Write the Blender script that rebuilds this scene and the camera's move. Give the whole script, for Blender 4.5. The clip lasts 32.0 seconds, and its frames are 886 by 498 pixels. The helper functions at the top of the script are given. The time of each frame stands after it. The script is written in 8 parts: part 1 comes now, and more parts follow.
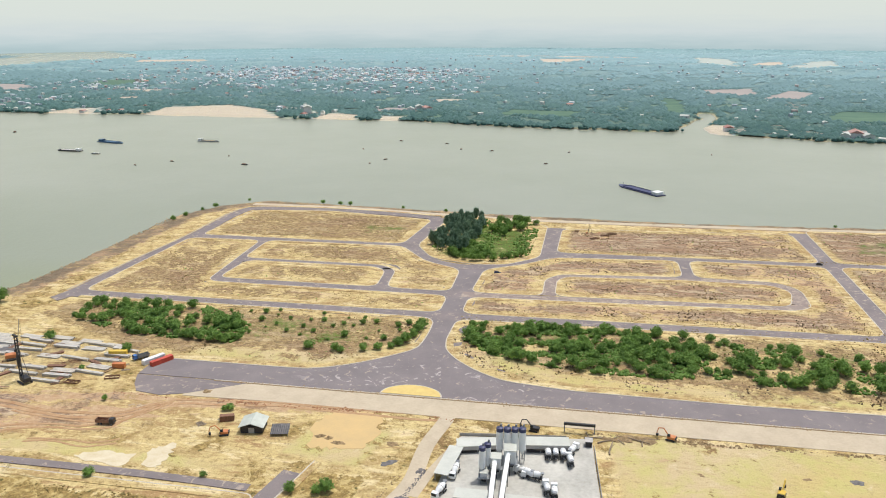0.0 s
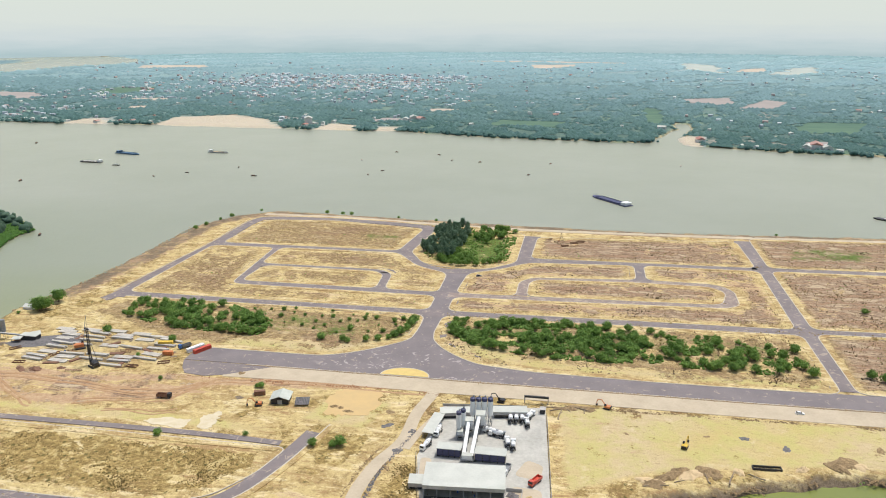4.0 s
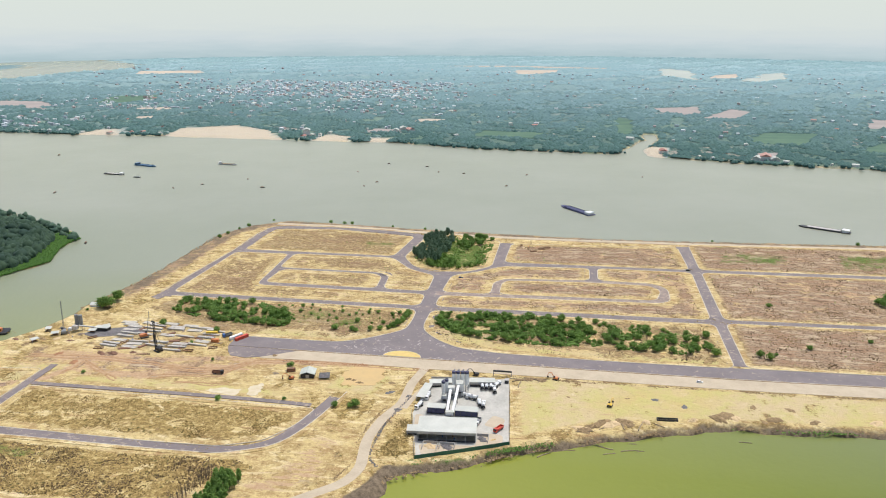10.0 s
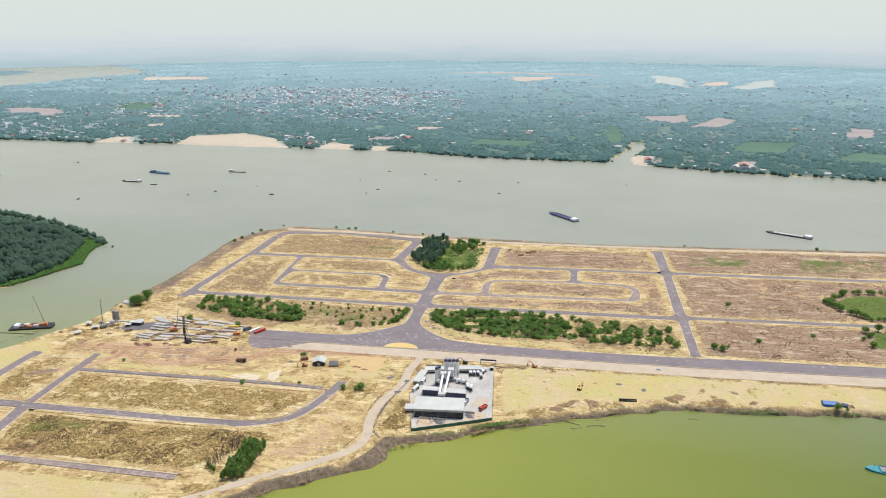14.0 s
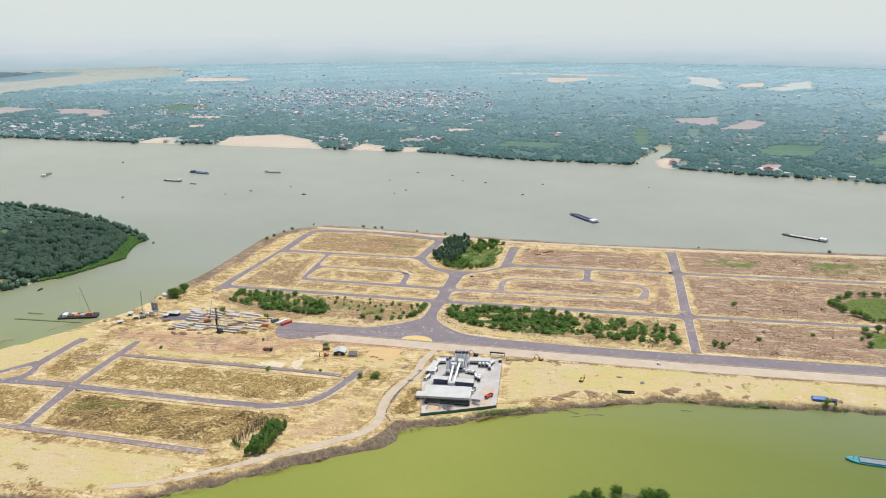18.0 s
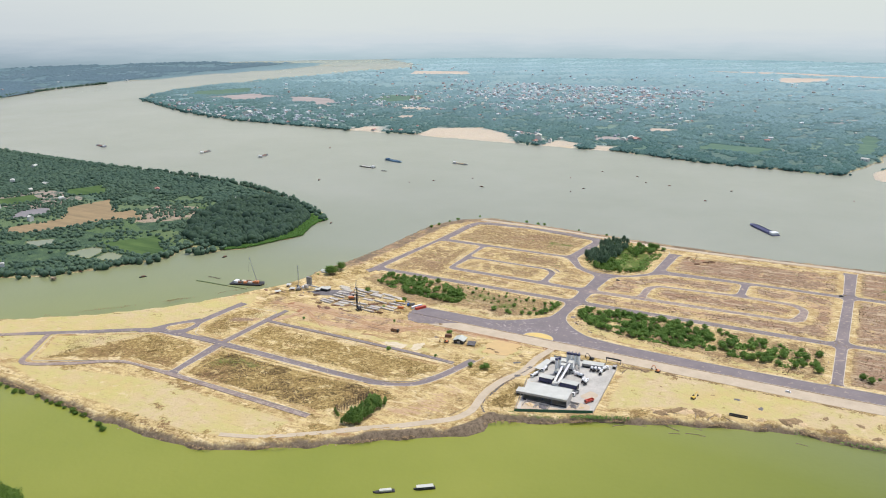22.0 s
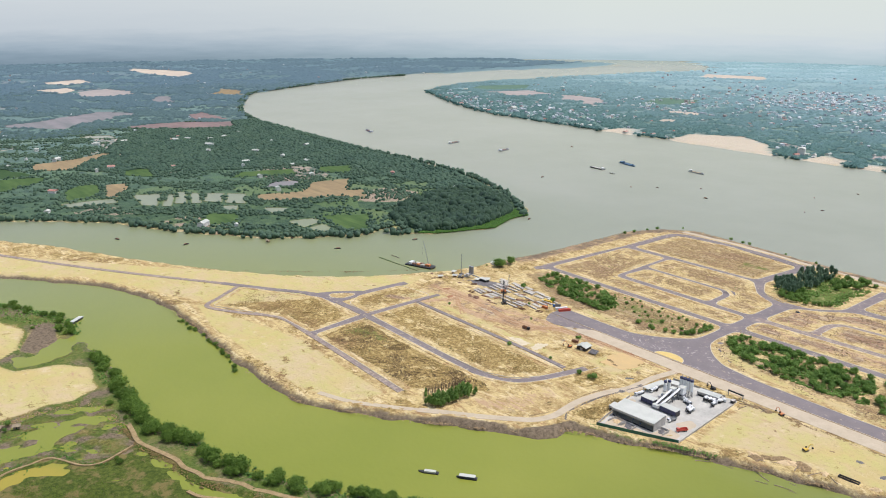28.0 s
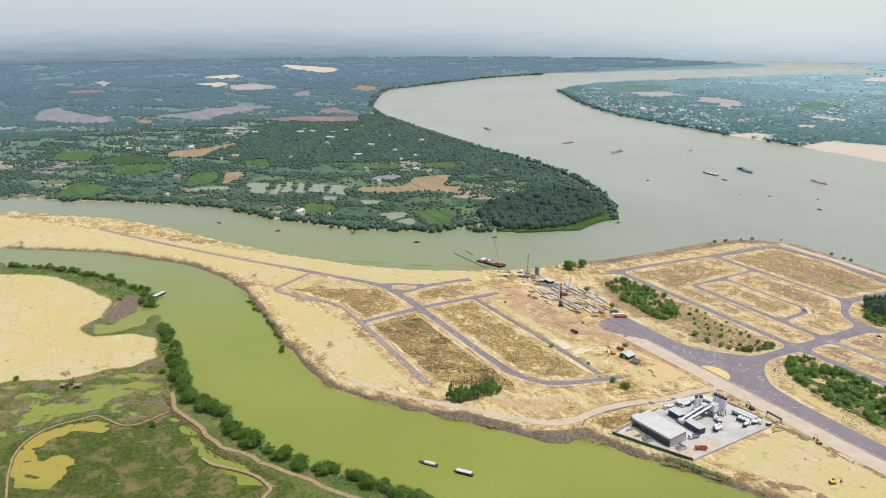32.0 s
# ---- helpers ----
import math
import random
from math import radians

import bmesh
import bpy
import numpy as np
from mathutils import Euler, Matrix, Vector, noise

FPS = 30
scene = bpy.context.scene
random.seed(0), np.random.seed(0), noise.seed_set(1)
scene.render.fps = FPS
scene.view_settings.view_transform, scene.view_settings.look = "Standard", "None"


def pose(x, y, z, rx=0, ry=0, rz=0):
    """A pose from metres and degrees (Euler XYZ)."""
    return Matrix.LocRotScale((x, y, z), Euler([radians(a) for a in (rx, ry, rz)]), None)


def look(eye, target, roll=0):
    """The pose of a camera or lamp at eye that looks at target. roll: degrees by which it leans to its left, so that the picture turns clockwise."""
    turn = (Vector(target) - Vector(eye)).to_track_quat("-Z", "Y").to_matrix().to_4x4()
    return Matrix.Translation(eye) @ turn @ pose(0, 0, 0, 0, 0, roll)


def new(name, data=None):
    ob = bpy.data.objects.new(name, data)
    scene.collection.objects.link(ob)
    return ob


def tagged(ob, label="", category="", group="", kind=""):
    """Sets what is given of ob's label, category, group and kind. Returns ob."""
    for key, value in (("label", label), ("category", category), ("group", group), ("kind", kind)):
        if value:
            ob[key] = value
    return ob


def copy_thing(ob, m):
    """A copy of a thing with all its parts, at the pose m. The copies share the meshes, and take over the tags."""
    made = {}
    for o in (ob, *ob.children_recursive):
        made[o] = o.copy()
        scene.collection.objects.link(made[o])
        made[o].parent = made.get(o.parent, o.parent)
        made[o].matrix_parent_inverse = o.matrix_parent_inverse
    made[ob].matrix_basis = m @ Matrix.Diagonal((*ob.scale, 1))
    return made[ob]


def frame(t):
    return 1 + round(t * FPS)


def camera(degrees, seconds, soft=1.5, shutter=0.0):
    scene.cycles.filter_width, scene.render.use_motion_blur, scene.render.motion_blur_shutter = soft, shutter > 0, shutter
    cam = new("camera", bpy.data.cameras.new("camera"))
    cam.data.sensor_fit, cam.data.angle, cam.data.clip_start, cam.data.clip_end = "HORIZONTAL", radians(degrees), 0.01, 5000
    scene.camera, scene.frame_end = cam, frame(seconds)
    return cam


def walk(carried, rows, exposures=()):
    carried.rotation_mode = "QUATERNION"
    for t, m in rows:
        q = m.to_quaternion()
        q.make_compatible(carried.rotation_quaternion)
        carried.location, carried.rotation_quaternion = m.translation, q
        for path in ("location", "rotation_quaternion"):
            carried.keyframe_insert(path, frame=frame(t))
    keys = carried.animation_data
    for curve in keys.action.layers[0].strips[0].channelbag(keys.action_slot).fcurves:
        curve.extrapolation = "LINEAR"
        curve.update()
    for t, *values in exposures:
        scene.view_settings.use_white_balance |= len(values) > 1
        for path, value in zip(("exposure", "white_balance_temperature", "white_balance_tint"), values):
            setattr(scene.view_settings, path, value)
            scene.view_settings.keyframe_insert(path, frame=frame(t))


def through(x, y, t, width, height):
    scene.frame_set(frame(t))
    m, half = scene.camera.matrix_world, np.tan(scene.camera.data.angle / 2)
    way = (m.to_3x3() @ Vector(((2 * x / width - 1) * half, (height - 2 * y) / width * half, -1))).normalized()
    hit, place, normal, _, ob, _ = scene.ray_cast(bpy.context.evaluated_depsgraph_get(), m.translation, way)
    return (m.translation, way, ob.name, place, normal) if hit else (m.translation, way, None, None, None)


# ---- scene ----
cam = camera(58, 32.0, 1.0)
# seconds, x, y, z, tilt, heading, lean
PATH = [
    (0.0, 59.7, -327.3, 168.0, -16.35, 10.17, -0.06),
    (1.0, 65.7, -348.1, 176.2, -16.37, 10.21, -0.06),
    (2.0, 70.4, -369.5, 184.5, -16.40, 10.05, -0.04),
    (3.5, 78.0, -401.8, 196.5, -16.42, 9.93, -0.01),
    (6.0, 84.0, -454.8, 216.4, -16.59, 9.19, 0.09),
    (7.5, 89.4, -485.1, 228.3, -16.68, 8.99, 0.12),
    (9.0, 97.0, -516.3, 240.0, -16.69, 9.00, 0.05),
    (11.0, 105.2, -558.0, 256.3, -16.75, 8.83, 0.10),
    (13.0, 114.6, -598.4, 270.2, -16.64, 8.78, 0.18),
    (17.0, 135.2, -651.2, 285.4, -16.63, 10.62, -0.06),
    (19.0, 162.2, -654.3, 289.4, -16.80, 13.65, -0.11),
    (20.0, 182.8, -649.7, 290.4, -16.96, 17.10, -0.14),
    (21.0, 206.4, -643.5, 290.8, -17.01, 22.93, -0.18),
    (22.0, 230.7, -635.2, 290.9, -16.99, 28.40, -0.31),
    (23.0, 255.8, -624.6, 291.3, -16.98, 32.79, -0.38),
    (24.0, 280.3, -612.6, 291.9, -16.93, 36.84, -0.51),
    (25.0, 301.2, -599.1, 291.9, -16.85, 40.72, -0.52),
    (28.0, 348.7, -553.4, 290.6, -16.98, 50.37, 0.01),
    (29.0, 364.2, -536.0, 290.3, -17.00, 53.61, 0.02),
    (30.0, 378.9, -517.6, 290.0, -16.99, 56.41, -0.07),
    (31.0, 392.1, -499.9, 290.0, -17.02, 59.14, -0.08),
    (32.0, 404.7, -481.7, 290.2, -17.05, 61.49, -0.16),
]
walk(cam, [(t, pose(x, y, z, 90 + tilt, 0, heading) @ pose(0, 0, 0, 0, 0, lean)) for t, x, y, z, tilt, heading, lean in PATH], exposures=[(0, 0.0, 6450, 10), (6, 0.0, 6430, 10), (13, 0.0, 6270, 13), (20, -0.02, 6230, 14), (32, -0.02, 6200, 14)])

# ---- light ----
SUN_AZ, SUN_EL = 40.0, 73.0     # degrees from +y towards +x, and above the horizon
world = bpy.data.worlds.new("hazy_daylight")
scene.world = world
world.use_nodes = True
wn = world.node_tree.nodes
sky = wn.new("ShaderNodeTexSky")
sky.sky_type = "NISHITA"
sky.sun_disc = False
sky.sun_elevation, sky.sun_rotation = radians(SUN_EL), radians(SUN_AZ)
sky.dust_density, sky.air_density, sky.ozone_density = 4.0, 1.4, 1.0
wn["Background"].inputs[1].default_value = 0.13
world.node_tree.links.new(sky.outputs[0], wn["Background"].inputs[0])
sun = new("sun", bpy.data.lights.new("sun", "SUN"))
sun.data.energy, sun.data.angle, sun.data.color = 2.7, radians(1.5), (1.0, 0.99, 0.95)
sd = Vector((math.sin(radians(SUN_AZ)) * math.cos(radians(SUN_EL)), math.cos(radians(SUN_AZ)) * math.cos(radians(SUN_EL)), math.sin(radians(SUN_EL))))
sun.matrix_basis = look(sd * 3000, (0, 0, 0))

# ---- materials ----
MATS = {}


def mat_base(name):
    m = bpy.data.materials.new(name)
    m.use_nodes = True
    MATS[name] = m
    return m, m.node_tree.nodes, m.node_tree.links, m.node_tree.nodes["Principled BSDF"]


def noise_node(nodes, links, vec, scale, detail=4.0, rough=0.6, distort=0.0):
    n = nodes.new("ShaderNodeTexNoise")
    n.inputs["Scale"].default_value, n.inputs["Detail"].default_value = scale, detail
    n.inputs["Roughness"].default_value, n.inputs["Distortion"].default_value = rough, distort
    links.new(vec, n.inputs["Vector"])
    return n.outputs[0]


def op(nodes, links, kind, a, b=None, c=None, clamp=False):
    n = nodes.new("ShaderNodeMath")
    n.operation, n.use_clamp = kind, clamp
    for i, v in enumerate((a, b, c)):
        if v is None:
            continue
        if isinstance(v, (int, float)):
            n.inputs[i].default_value = v
        else:
            links.new(v, n.inputs[i])
    return n.outputs[0]


def mixc(nodes, links, fac, a, b):
    n = nodes.new("ShaderNodeMix")
    n.data_type = "RGBA"
    for i, v in ((0, fac), (6, a), (7, b)):
        if isinstance(v, tuple):
            n.inputs[i].default_value = (*v, 1.0)
        elif isinstance(v, (int, float)):
            n.inputs[i].default_value = v
        else:
            links.new(v, n.inputs[i])
    return n.outputs[2]


def ramp(nodes, links, fac, lo, hi):
    n = nodes.new("ShaderNodeMapRange")
    n.inputs[1].default_value, n.inputs[2].default_value = lo, hi
    links.new(fac, n.inputs[0])
    return n.outputs[0]


def bumped(nodes, links, bsdf, height, strength, distance):
    b = nodes.new("ShaderNodeBump")
    b.inputs["Strength"].default_value, b.inputs["Distance"].default_value = strength, distance
    links.new(height, b.inputs["Height"])
    links.new(b.outputs[0], bsdf.inputs["Normal"])


def simple(name, c1, c2, scale=0.5, rough=0.8, metal=0.0, bump=0.05, vary=0.0, spec=0.5):
    """Two tones mixed by coarse and fine noise, with a little relief; vary: difference from object to object."""
    m, nodes, links, b = mat_base(name)
    pos = nodes.new("ShaderNodeNewGeometry").outputs["Position"]
    n1 = noise_node(nodes, links, pos, scale, 5, 0.65)
    n2 = noise_node(nodes, links, pos, scale * 9, 3, 0.6)
    f = op(nodes, links, "ADD", op(nodes, links, "MULTIPLY", n1, 0.7), op(nodes, links, "MULTIPLY", n2, 0.3))
    f = ramp(nodes, links, f, 0.35, 0.65)
    if vary:
        r = nodes.new("ShaderNodeObjectInfo").outputs["Random"]
        f = op(nodes, links, "ADD", f, op(nodes, links, "MULTIPLY", op(nodes, links, "SUBTRACT", r, 0.5), vary), clamp=True)
    links.new(mixc(nodes, links, f, c1, c2), b.inputs["Base Color"])
    b.inputs["Roughness"].default_value, b.inputs["Metallic"].default_value = rough, metal
    b.inputs["Specular IOR Level"].default_value = spec
    if bump:
        bumped(nodes, links, b, n2, 0.6, bump)
    return m


def foliage(name, dark, light, scale=0.6, sheen=0.0, through=0.4):
    m, nodes, links, b = mat_base(name)
    geo = nodes.new("ShaderNodeNewGeometry")
    isl = geo.outputs["Random Per Island"]
    obj = nodes.new("ShaderNodeObjectInfo").outputs["Random"]
    n1 = noise_node(nodes, links, geo.outputs["Position"], scale, 3, 0.6)
    f = op(nodes, links, "ADD", op(nodes, links, "MULTIPLY", isl, 0.45), op(nodes, links, "MULTIPLY", obj, 0.3))
    f = op(nodes, links, "ADD", f, op(nodes, links, "MULTIPLY", ramp(nodes, links, n1, 0.3, 0.7), 0.35), clamp=True)
    links.new(mixc(nodes, links, f, dark, light), b.inputs["Base Color"])
    b.inputs["Roughness"].default_value = 0.75
    b.inputs["Specular IOR Level"].default_value = 0.2
    # pale blue sheen lays a faint imitation of haze over distant crowns
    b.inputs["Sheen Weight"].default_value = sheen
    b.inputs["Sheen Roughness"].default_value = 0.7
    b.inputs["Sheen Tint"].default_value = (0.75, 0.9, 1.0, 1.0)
    # thin leaves let some of the light through
    tl = nodes.new("ShaderNodeBsdfTranslucent")
    links.new(mixc(nodes, links, f, dark, light), tl.inputs["Color"])
    ms = nodes.new("ShaderNodeMixShader")
    ms.inputs[0].default_value = through
    links.new(b.outputs[0], ms.inputs[1])
    links.new(tl.outputs[0], ms.inputs[2])
    links.new(ms.outputs[0], nodes["Material Output"].inputs[0])
    return m


def land_material():
    m, nodes, links, b = mat_base("open_land")
    pos = nodes.new("ShaderNodeNewGeometry").outputs["Position"]

    def attr(n):
        a = nodes.new("ShaderNodeAttribute")
        a.attribute_name = n
        return a.outputs["Fac"]

    big = noise_node(nodes, links, pos, 0.012, 5, 0.6)
    mid = noise_node(nodes, links, pos, 0.06, 6, 0.68, 0.3)
    fine = noise_node(nodes, links, pos, 0.35, 5, 0.7)
    grit = noise_node(nodes, links, pos, 1.6, 3, 0.7)

    def mask(a, sharp, *terms):
        v = op(nodes, links, "SUBTRACT", a, 0.5)
        for n, k in terms:
            v = op(nodes, links, "ADD", v, op(nodes, links, "MULTIPLY", op(nodes, links, "SUBTRACT", n, 0.5), k))
        return op(nodes, links, "MULTIPLY_ADD", v, sharp, 0.5, clamp=True)

    # wheel tracks and grading run mostly along the avenue
    mp = nodes.new("ShaderNodeMapping")
    mp.inputs["Scale"].default_value = (0.22, 1.0, 1.0)
    links.new(pos, mp.inputs[0])
    streak = noise_node(nodes, links, mp.outputs[0], 0.16, 6, 0.7, 0.8)
    speck = noise_node(nodes, links, pos, 0.30, 6, 0.82)
    blot = noise_node(nodes, links, pos, 0.085, 8, 0.74, 0.5)
    tuft = nodes.new("ShaderNodeTexVoronoi")
    tuft.inputs["Scale"].default_value = 0.30
    links.new(pos, tuft.inputs["Vector"])
    cell = nodes.new("ShaderNodeSeparateColor")
    links.new(tuft.outputs["Color"], cell.inputs[0])
    dots = op(nodes, links, "MULTIPLY", ramp(nodes, links, tuft.outputs["Distance"], 0.34, 0.22), ramp(nodes, links, cell.outputs[0], 0.60, 0.64))
    sand = mixc(nodes, links, ramp(nodes, links, mid, 0.44, 0.56), (0.570, 0.438, 0.200), (0.415, 0.290, 0.128))
    sand = mixc(nodes, links, ramp(nodes, links, streak, 0.53, 0.60), sand, (0.680, 0.560, 0.315))
    sand = mixc(nodes, links, ramp(nodes, links, streak, 0.45, 0.39), sand, (0.390, 0.250, 0.116))
    sand = mixc(nodes, links, op(nodes, links, "MULTIPLY", ramp(nodes, links, speck, 0.54, 0.59), 0.65), sand, (0.245, 0.165, 0.071))
    sand = mixc(nodes, links, op(nodes, links, "MULTIPLY", ramp(nodes, links, speck, 0.45, 0.40), 0.65), sand, (0.714, 0.594, 0.300))
    yel = mixc(nodes, links, ramp(nodes, links, big, 0.40, 0.60), (0.537, 0.423, 0.179), (0.556, 0.437, 0.249))
    yel = mixc(nodes, links, op(nodes, links, "MULTIPLY", ramp(nodes, links, mid, 0.44, 0.60), 0.7), yel, (0.509, 0.465, 0.166))
    yel = mixc(nodes, links, op(nodes, links, "MULTIPLY", ramp(nodes, links, streak, 0.56, 0.74), 0.7), yel, (0.413, 0.302, 0.149))
    yel = mixc(nodes, links, op(nodes, links, "MULTIPLY", ramp(nodes, links, blot, 0.57, 0.64), 0.6), yel, (0.633, 0.530, 0.332))
    yel = mixc(nodes, links, op(nodes, links, "MULTIPLY", ramp(nodes, links, speck, 0.57, 0.62), 0.5), yel, (0.317, 0.233, 0.113))
    col = mixc(nodes, links, mask(attr("yellow"), 3.0, (mid, 0.9), (big, 0.6)), sand, yel)
    red = mixc(nodes, links, ramp(nodes, links, fine, 0.35, 0.65), (0.425, 0.262, 0.145), (0.545, 0.395, 0.240))
    col = mixc(nodes, links, mask(attr("red"), 5.0, (streak, 3.0), (fine, 0.6)), col, red)
    dry = mixc(nodes, links, ramp(nodes, links, fine, 0.38, 0.62), (0.250, 0.168, 0.060), (0.400, 0.285, 0.105))
    dry = mixc(nodes, links, ramp(nodes, links, big, 0.55, 0.66), dry, (0.245, 0.150, 0.071))
    dry = mixc(nodes, links, op(nodes, links, "MULTIPLY", ramp(nodes, links, speck, 0.53, 0.57), 0.7), dry, (0.165, 0.115, 0.042))
    dry = mixc(nodes, links, op(nodes, links, "MULTIPLY", ramp(nodes, links, speck, 0.455, 0.41), 0.85), dry, (0.551, 0.420, 0.176))
    dry = mixc(nodes, links, op(nodes, links, "MULTIPLY", dots, 0.8), dry, (0.087, 0.080, 0.025))
    dry = mixc(nodes, links, op(nodes, links, "MULTIPLY", ramp(nodes, links, blot, 0.56, 0.60), 0.7), dry, (0.592, 0.460, 0.210))
    dry = mixc(nodes, links, op(nodes, links, "MULTIPLY", attr("red"), 1.5, clamp=True), dry, mixc(nodes, links, ramp(nodes, links, speck, 0.44, 0.56), (0.385, 0.276, 0.190), (0.192, 0.130, 0.092)))
    # graded rows on the eastern plots: bare pinkish soil and pale sand between the grass
    dry = mixc(nodes, links, op(nodes, links, "MULTIPLY", ramp(nodes, links, streak, 0.51, 0.56), op(nodes, links, "MULTIPLY", attr("red"), 1.6, clamp=True)), dry, (0.34, 0.215, 0.130))
    dry = mixc(nodes, links, op(nodes, links, "MULTIPLY", ramp(nodes, links, streak, 0.455, 0.41), op(nodes, links, "MULTIPLY", attr("red"), 1.3, clamp=True)), dry, (0.56, 0.44, 0.285))
    dry = mixc(nodes, links, op(nodes, links, "MULTIPLY", ramp(nodes, links, streak, 0.60, 0.65), op(nodes, links, "MULTIPLY", attr("red"), 2.0, clamp=True)), dry, (0.150, 0.095, 0.056))
    col = mixc(nodes, links, mask(attr("veg"), 7.0, (mid, 2.6), (blot, 1.6), (fine, 0.6), (big, 1.6), (speck, 0.7)), col, dry)
    grn = mixc(nodes, links, ramp(nodes, links, fine, 0.35, 0.65), (0.07, 0.115, 0.025), (0.17, 0.22, 0.05))
    col = mixc(nodes, links, mask(attr("green"), 3.5, (mid, 1.4), (fine, 0.9), (big, 0.6)), col, grn)
    rice = mixc(nodes, links, ramp(nodes, links, fine, 0.38, 0.62), (0.045, 0.068, 0.012), (0.105, 0.130, 0.024))
    rice = mixc(nodes, links, ramp(nodes, links, mid, 0.52, 0.60), rice, (0.185, 0.150, 0.055))
    col = mixc(nodes, links, attr("rice"), col, rice)
    mud = mixc(nodes, links, ramp(nodes, links, fine, 0.35, 0.65), (0.108, 0.082, 0.054), (0.245, 0.188, 0.125))
    col = mixc(nodes, links, mask(attr("mud"), 3.0, (mid, 0.9), (fine, 0.7)), col, mud)
    # far country: woods and orchards with parcels of grass, stubble and bare soil between them
    canopy_mix = noise_node(nodes, links, pos, 0.045, 6, 0.75)
    wood = mixc(nodes, links, ramp(nodes, links, canopy_mix, 0.36, 0.64), (0.030, 0.062, 0.034), (0.088, 0.140, 0.062))
    mq = nodes.new("ShaderNodeMapping")
    mq.inputs["Scale"].default_value = (0.7, 1.0, 1.0)
    mq.inputs["Rotation"].default_value = (0, 0, 0.3)
    links.new(pos, mq.inputs[0])
    parcel = nodes.new("ShaderNodeTexVoronoi")
    parcel.inputs["Scale"].default_value = 0.0125
    links.new(mq.outputs[0], parcel.inputs["Vector"])
    pc = nodes.new("ShaderNodeSeparateColor")
    links.new(parcel.outputs["Color"], pc.inputs[0])
    ragged = op(nodes, links, "MULTIPLY", op(nodes, links, "SUBTRACT", canopy_mix, 0.5), 0.5)
    pick = op(nodes, links, "ADD", pc.outputs[0], ragged)
    field = mixc(nodes, links, ramp(nodes, links, pick, 0.72, 0.80), wood, mixc(nodes, links, pc.outputs[1], (0.075, 0.130, 0.045), (0.135, 0.180, 0.070)))
    field = mixc(nodes, links, ramp(nodes, links, op(nodes, links, "ADD", pc.outputs[2], ragged), 0.95, 0.98), field, mixc(nodes, links, pc.outputs[1], (0.36, 0.28, 0.19), (0.28, 0.20, 0.165)))
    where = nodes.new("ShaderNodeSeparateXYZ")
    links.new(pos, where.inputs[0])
    # haze put into the colour: far ground turns pale blue, duller in the west
    haze_tone = mixc(nodes, links, ramp(nodes, links, where.outputs[0], -1900.0, -2600.0), (0.295, 0.428, 0.445), (0.118, 0.194, 0.222))
    field = mixc(nodes, links, op(nodes, links, "MULTIPLY", attr("far_haze"), 0.97), field, haze_tone)
    # bare far sand is washed pale in its colour by the same haze share
    col = mixc(nodes, links, op(nodes, links, "MULTIPLY", attr("far_haze"), 0.8), col, (0.57, 0.50, 0.40))
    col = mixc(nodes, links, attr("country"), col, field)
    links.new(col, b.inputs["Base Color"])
    b.inputs["Roughness"].default_value = 0.92
    b.inputs["Specular IOR Level"].default_value = 0.15
    # a bluish sheen imitates haze on far land, by the same amount
    links.new(op(nodes, links, "MULTIPLY", attr("far_haze"), 0.2), b.inputs["Sheen Weight"])
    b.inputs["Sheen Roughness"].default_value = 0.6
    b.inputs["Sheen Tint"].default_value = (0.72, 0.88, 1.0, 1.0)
    h = op(nodes, links, "ADD", op(nodes, links, "ADD", fine, op(nodes, links, "MULTIPLY", grit, 0.5)), op(nodes, links, "MULTIPLY", mid, 1.5))
    bumped(nodes, links, b, h, 0.9, 0.8)
    return m


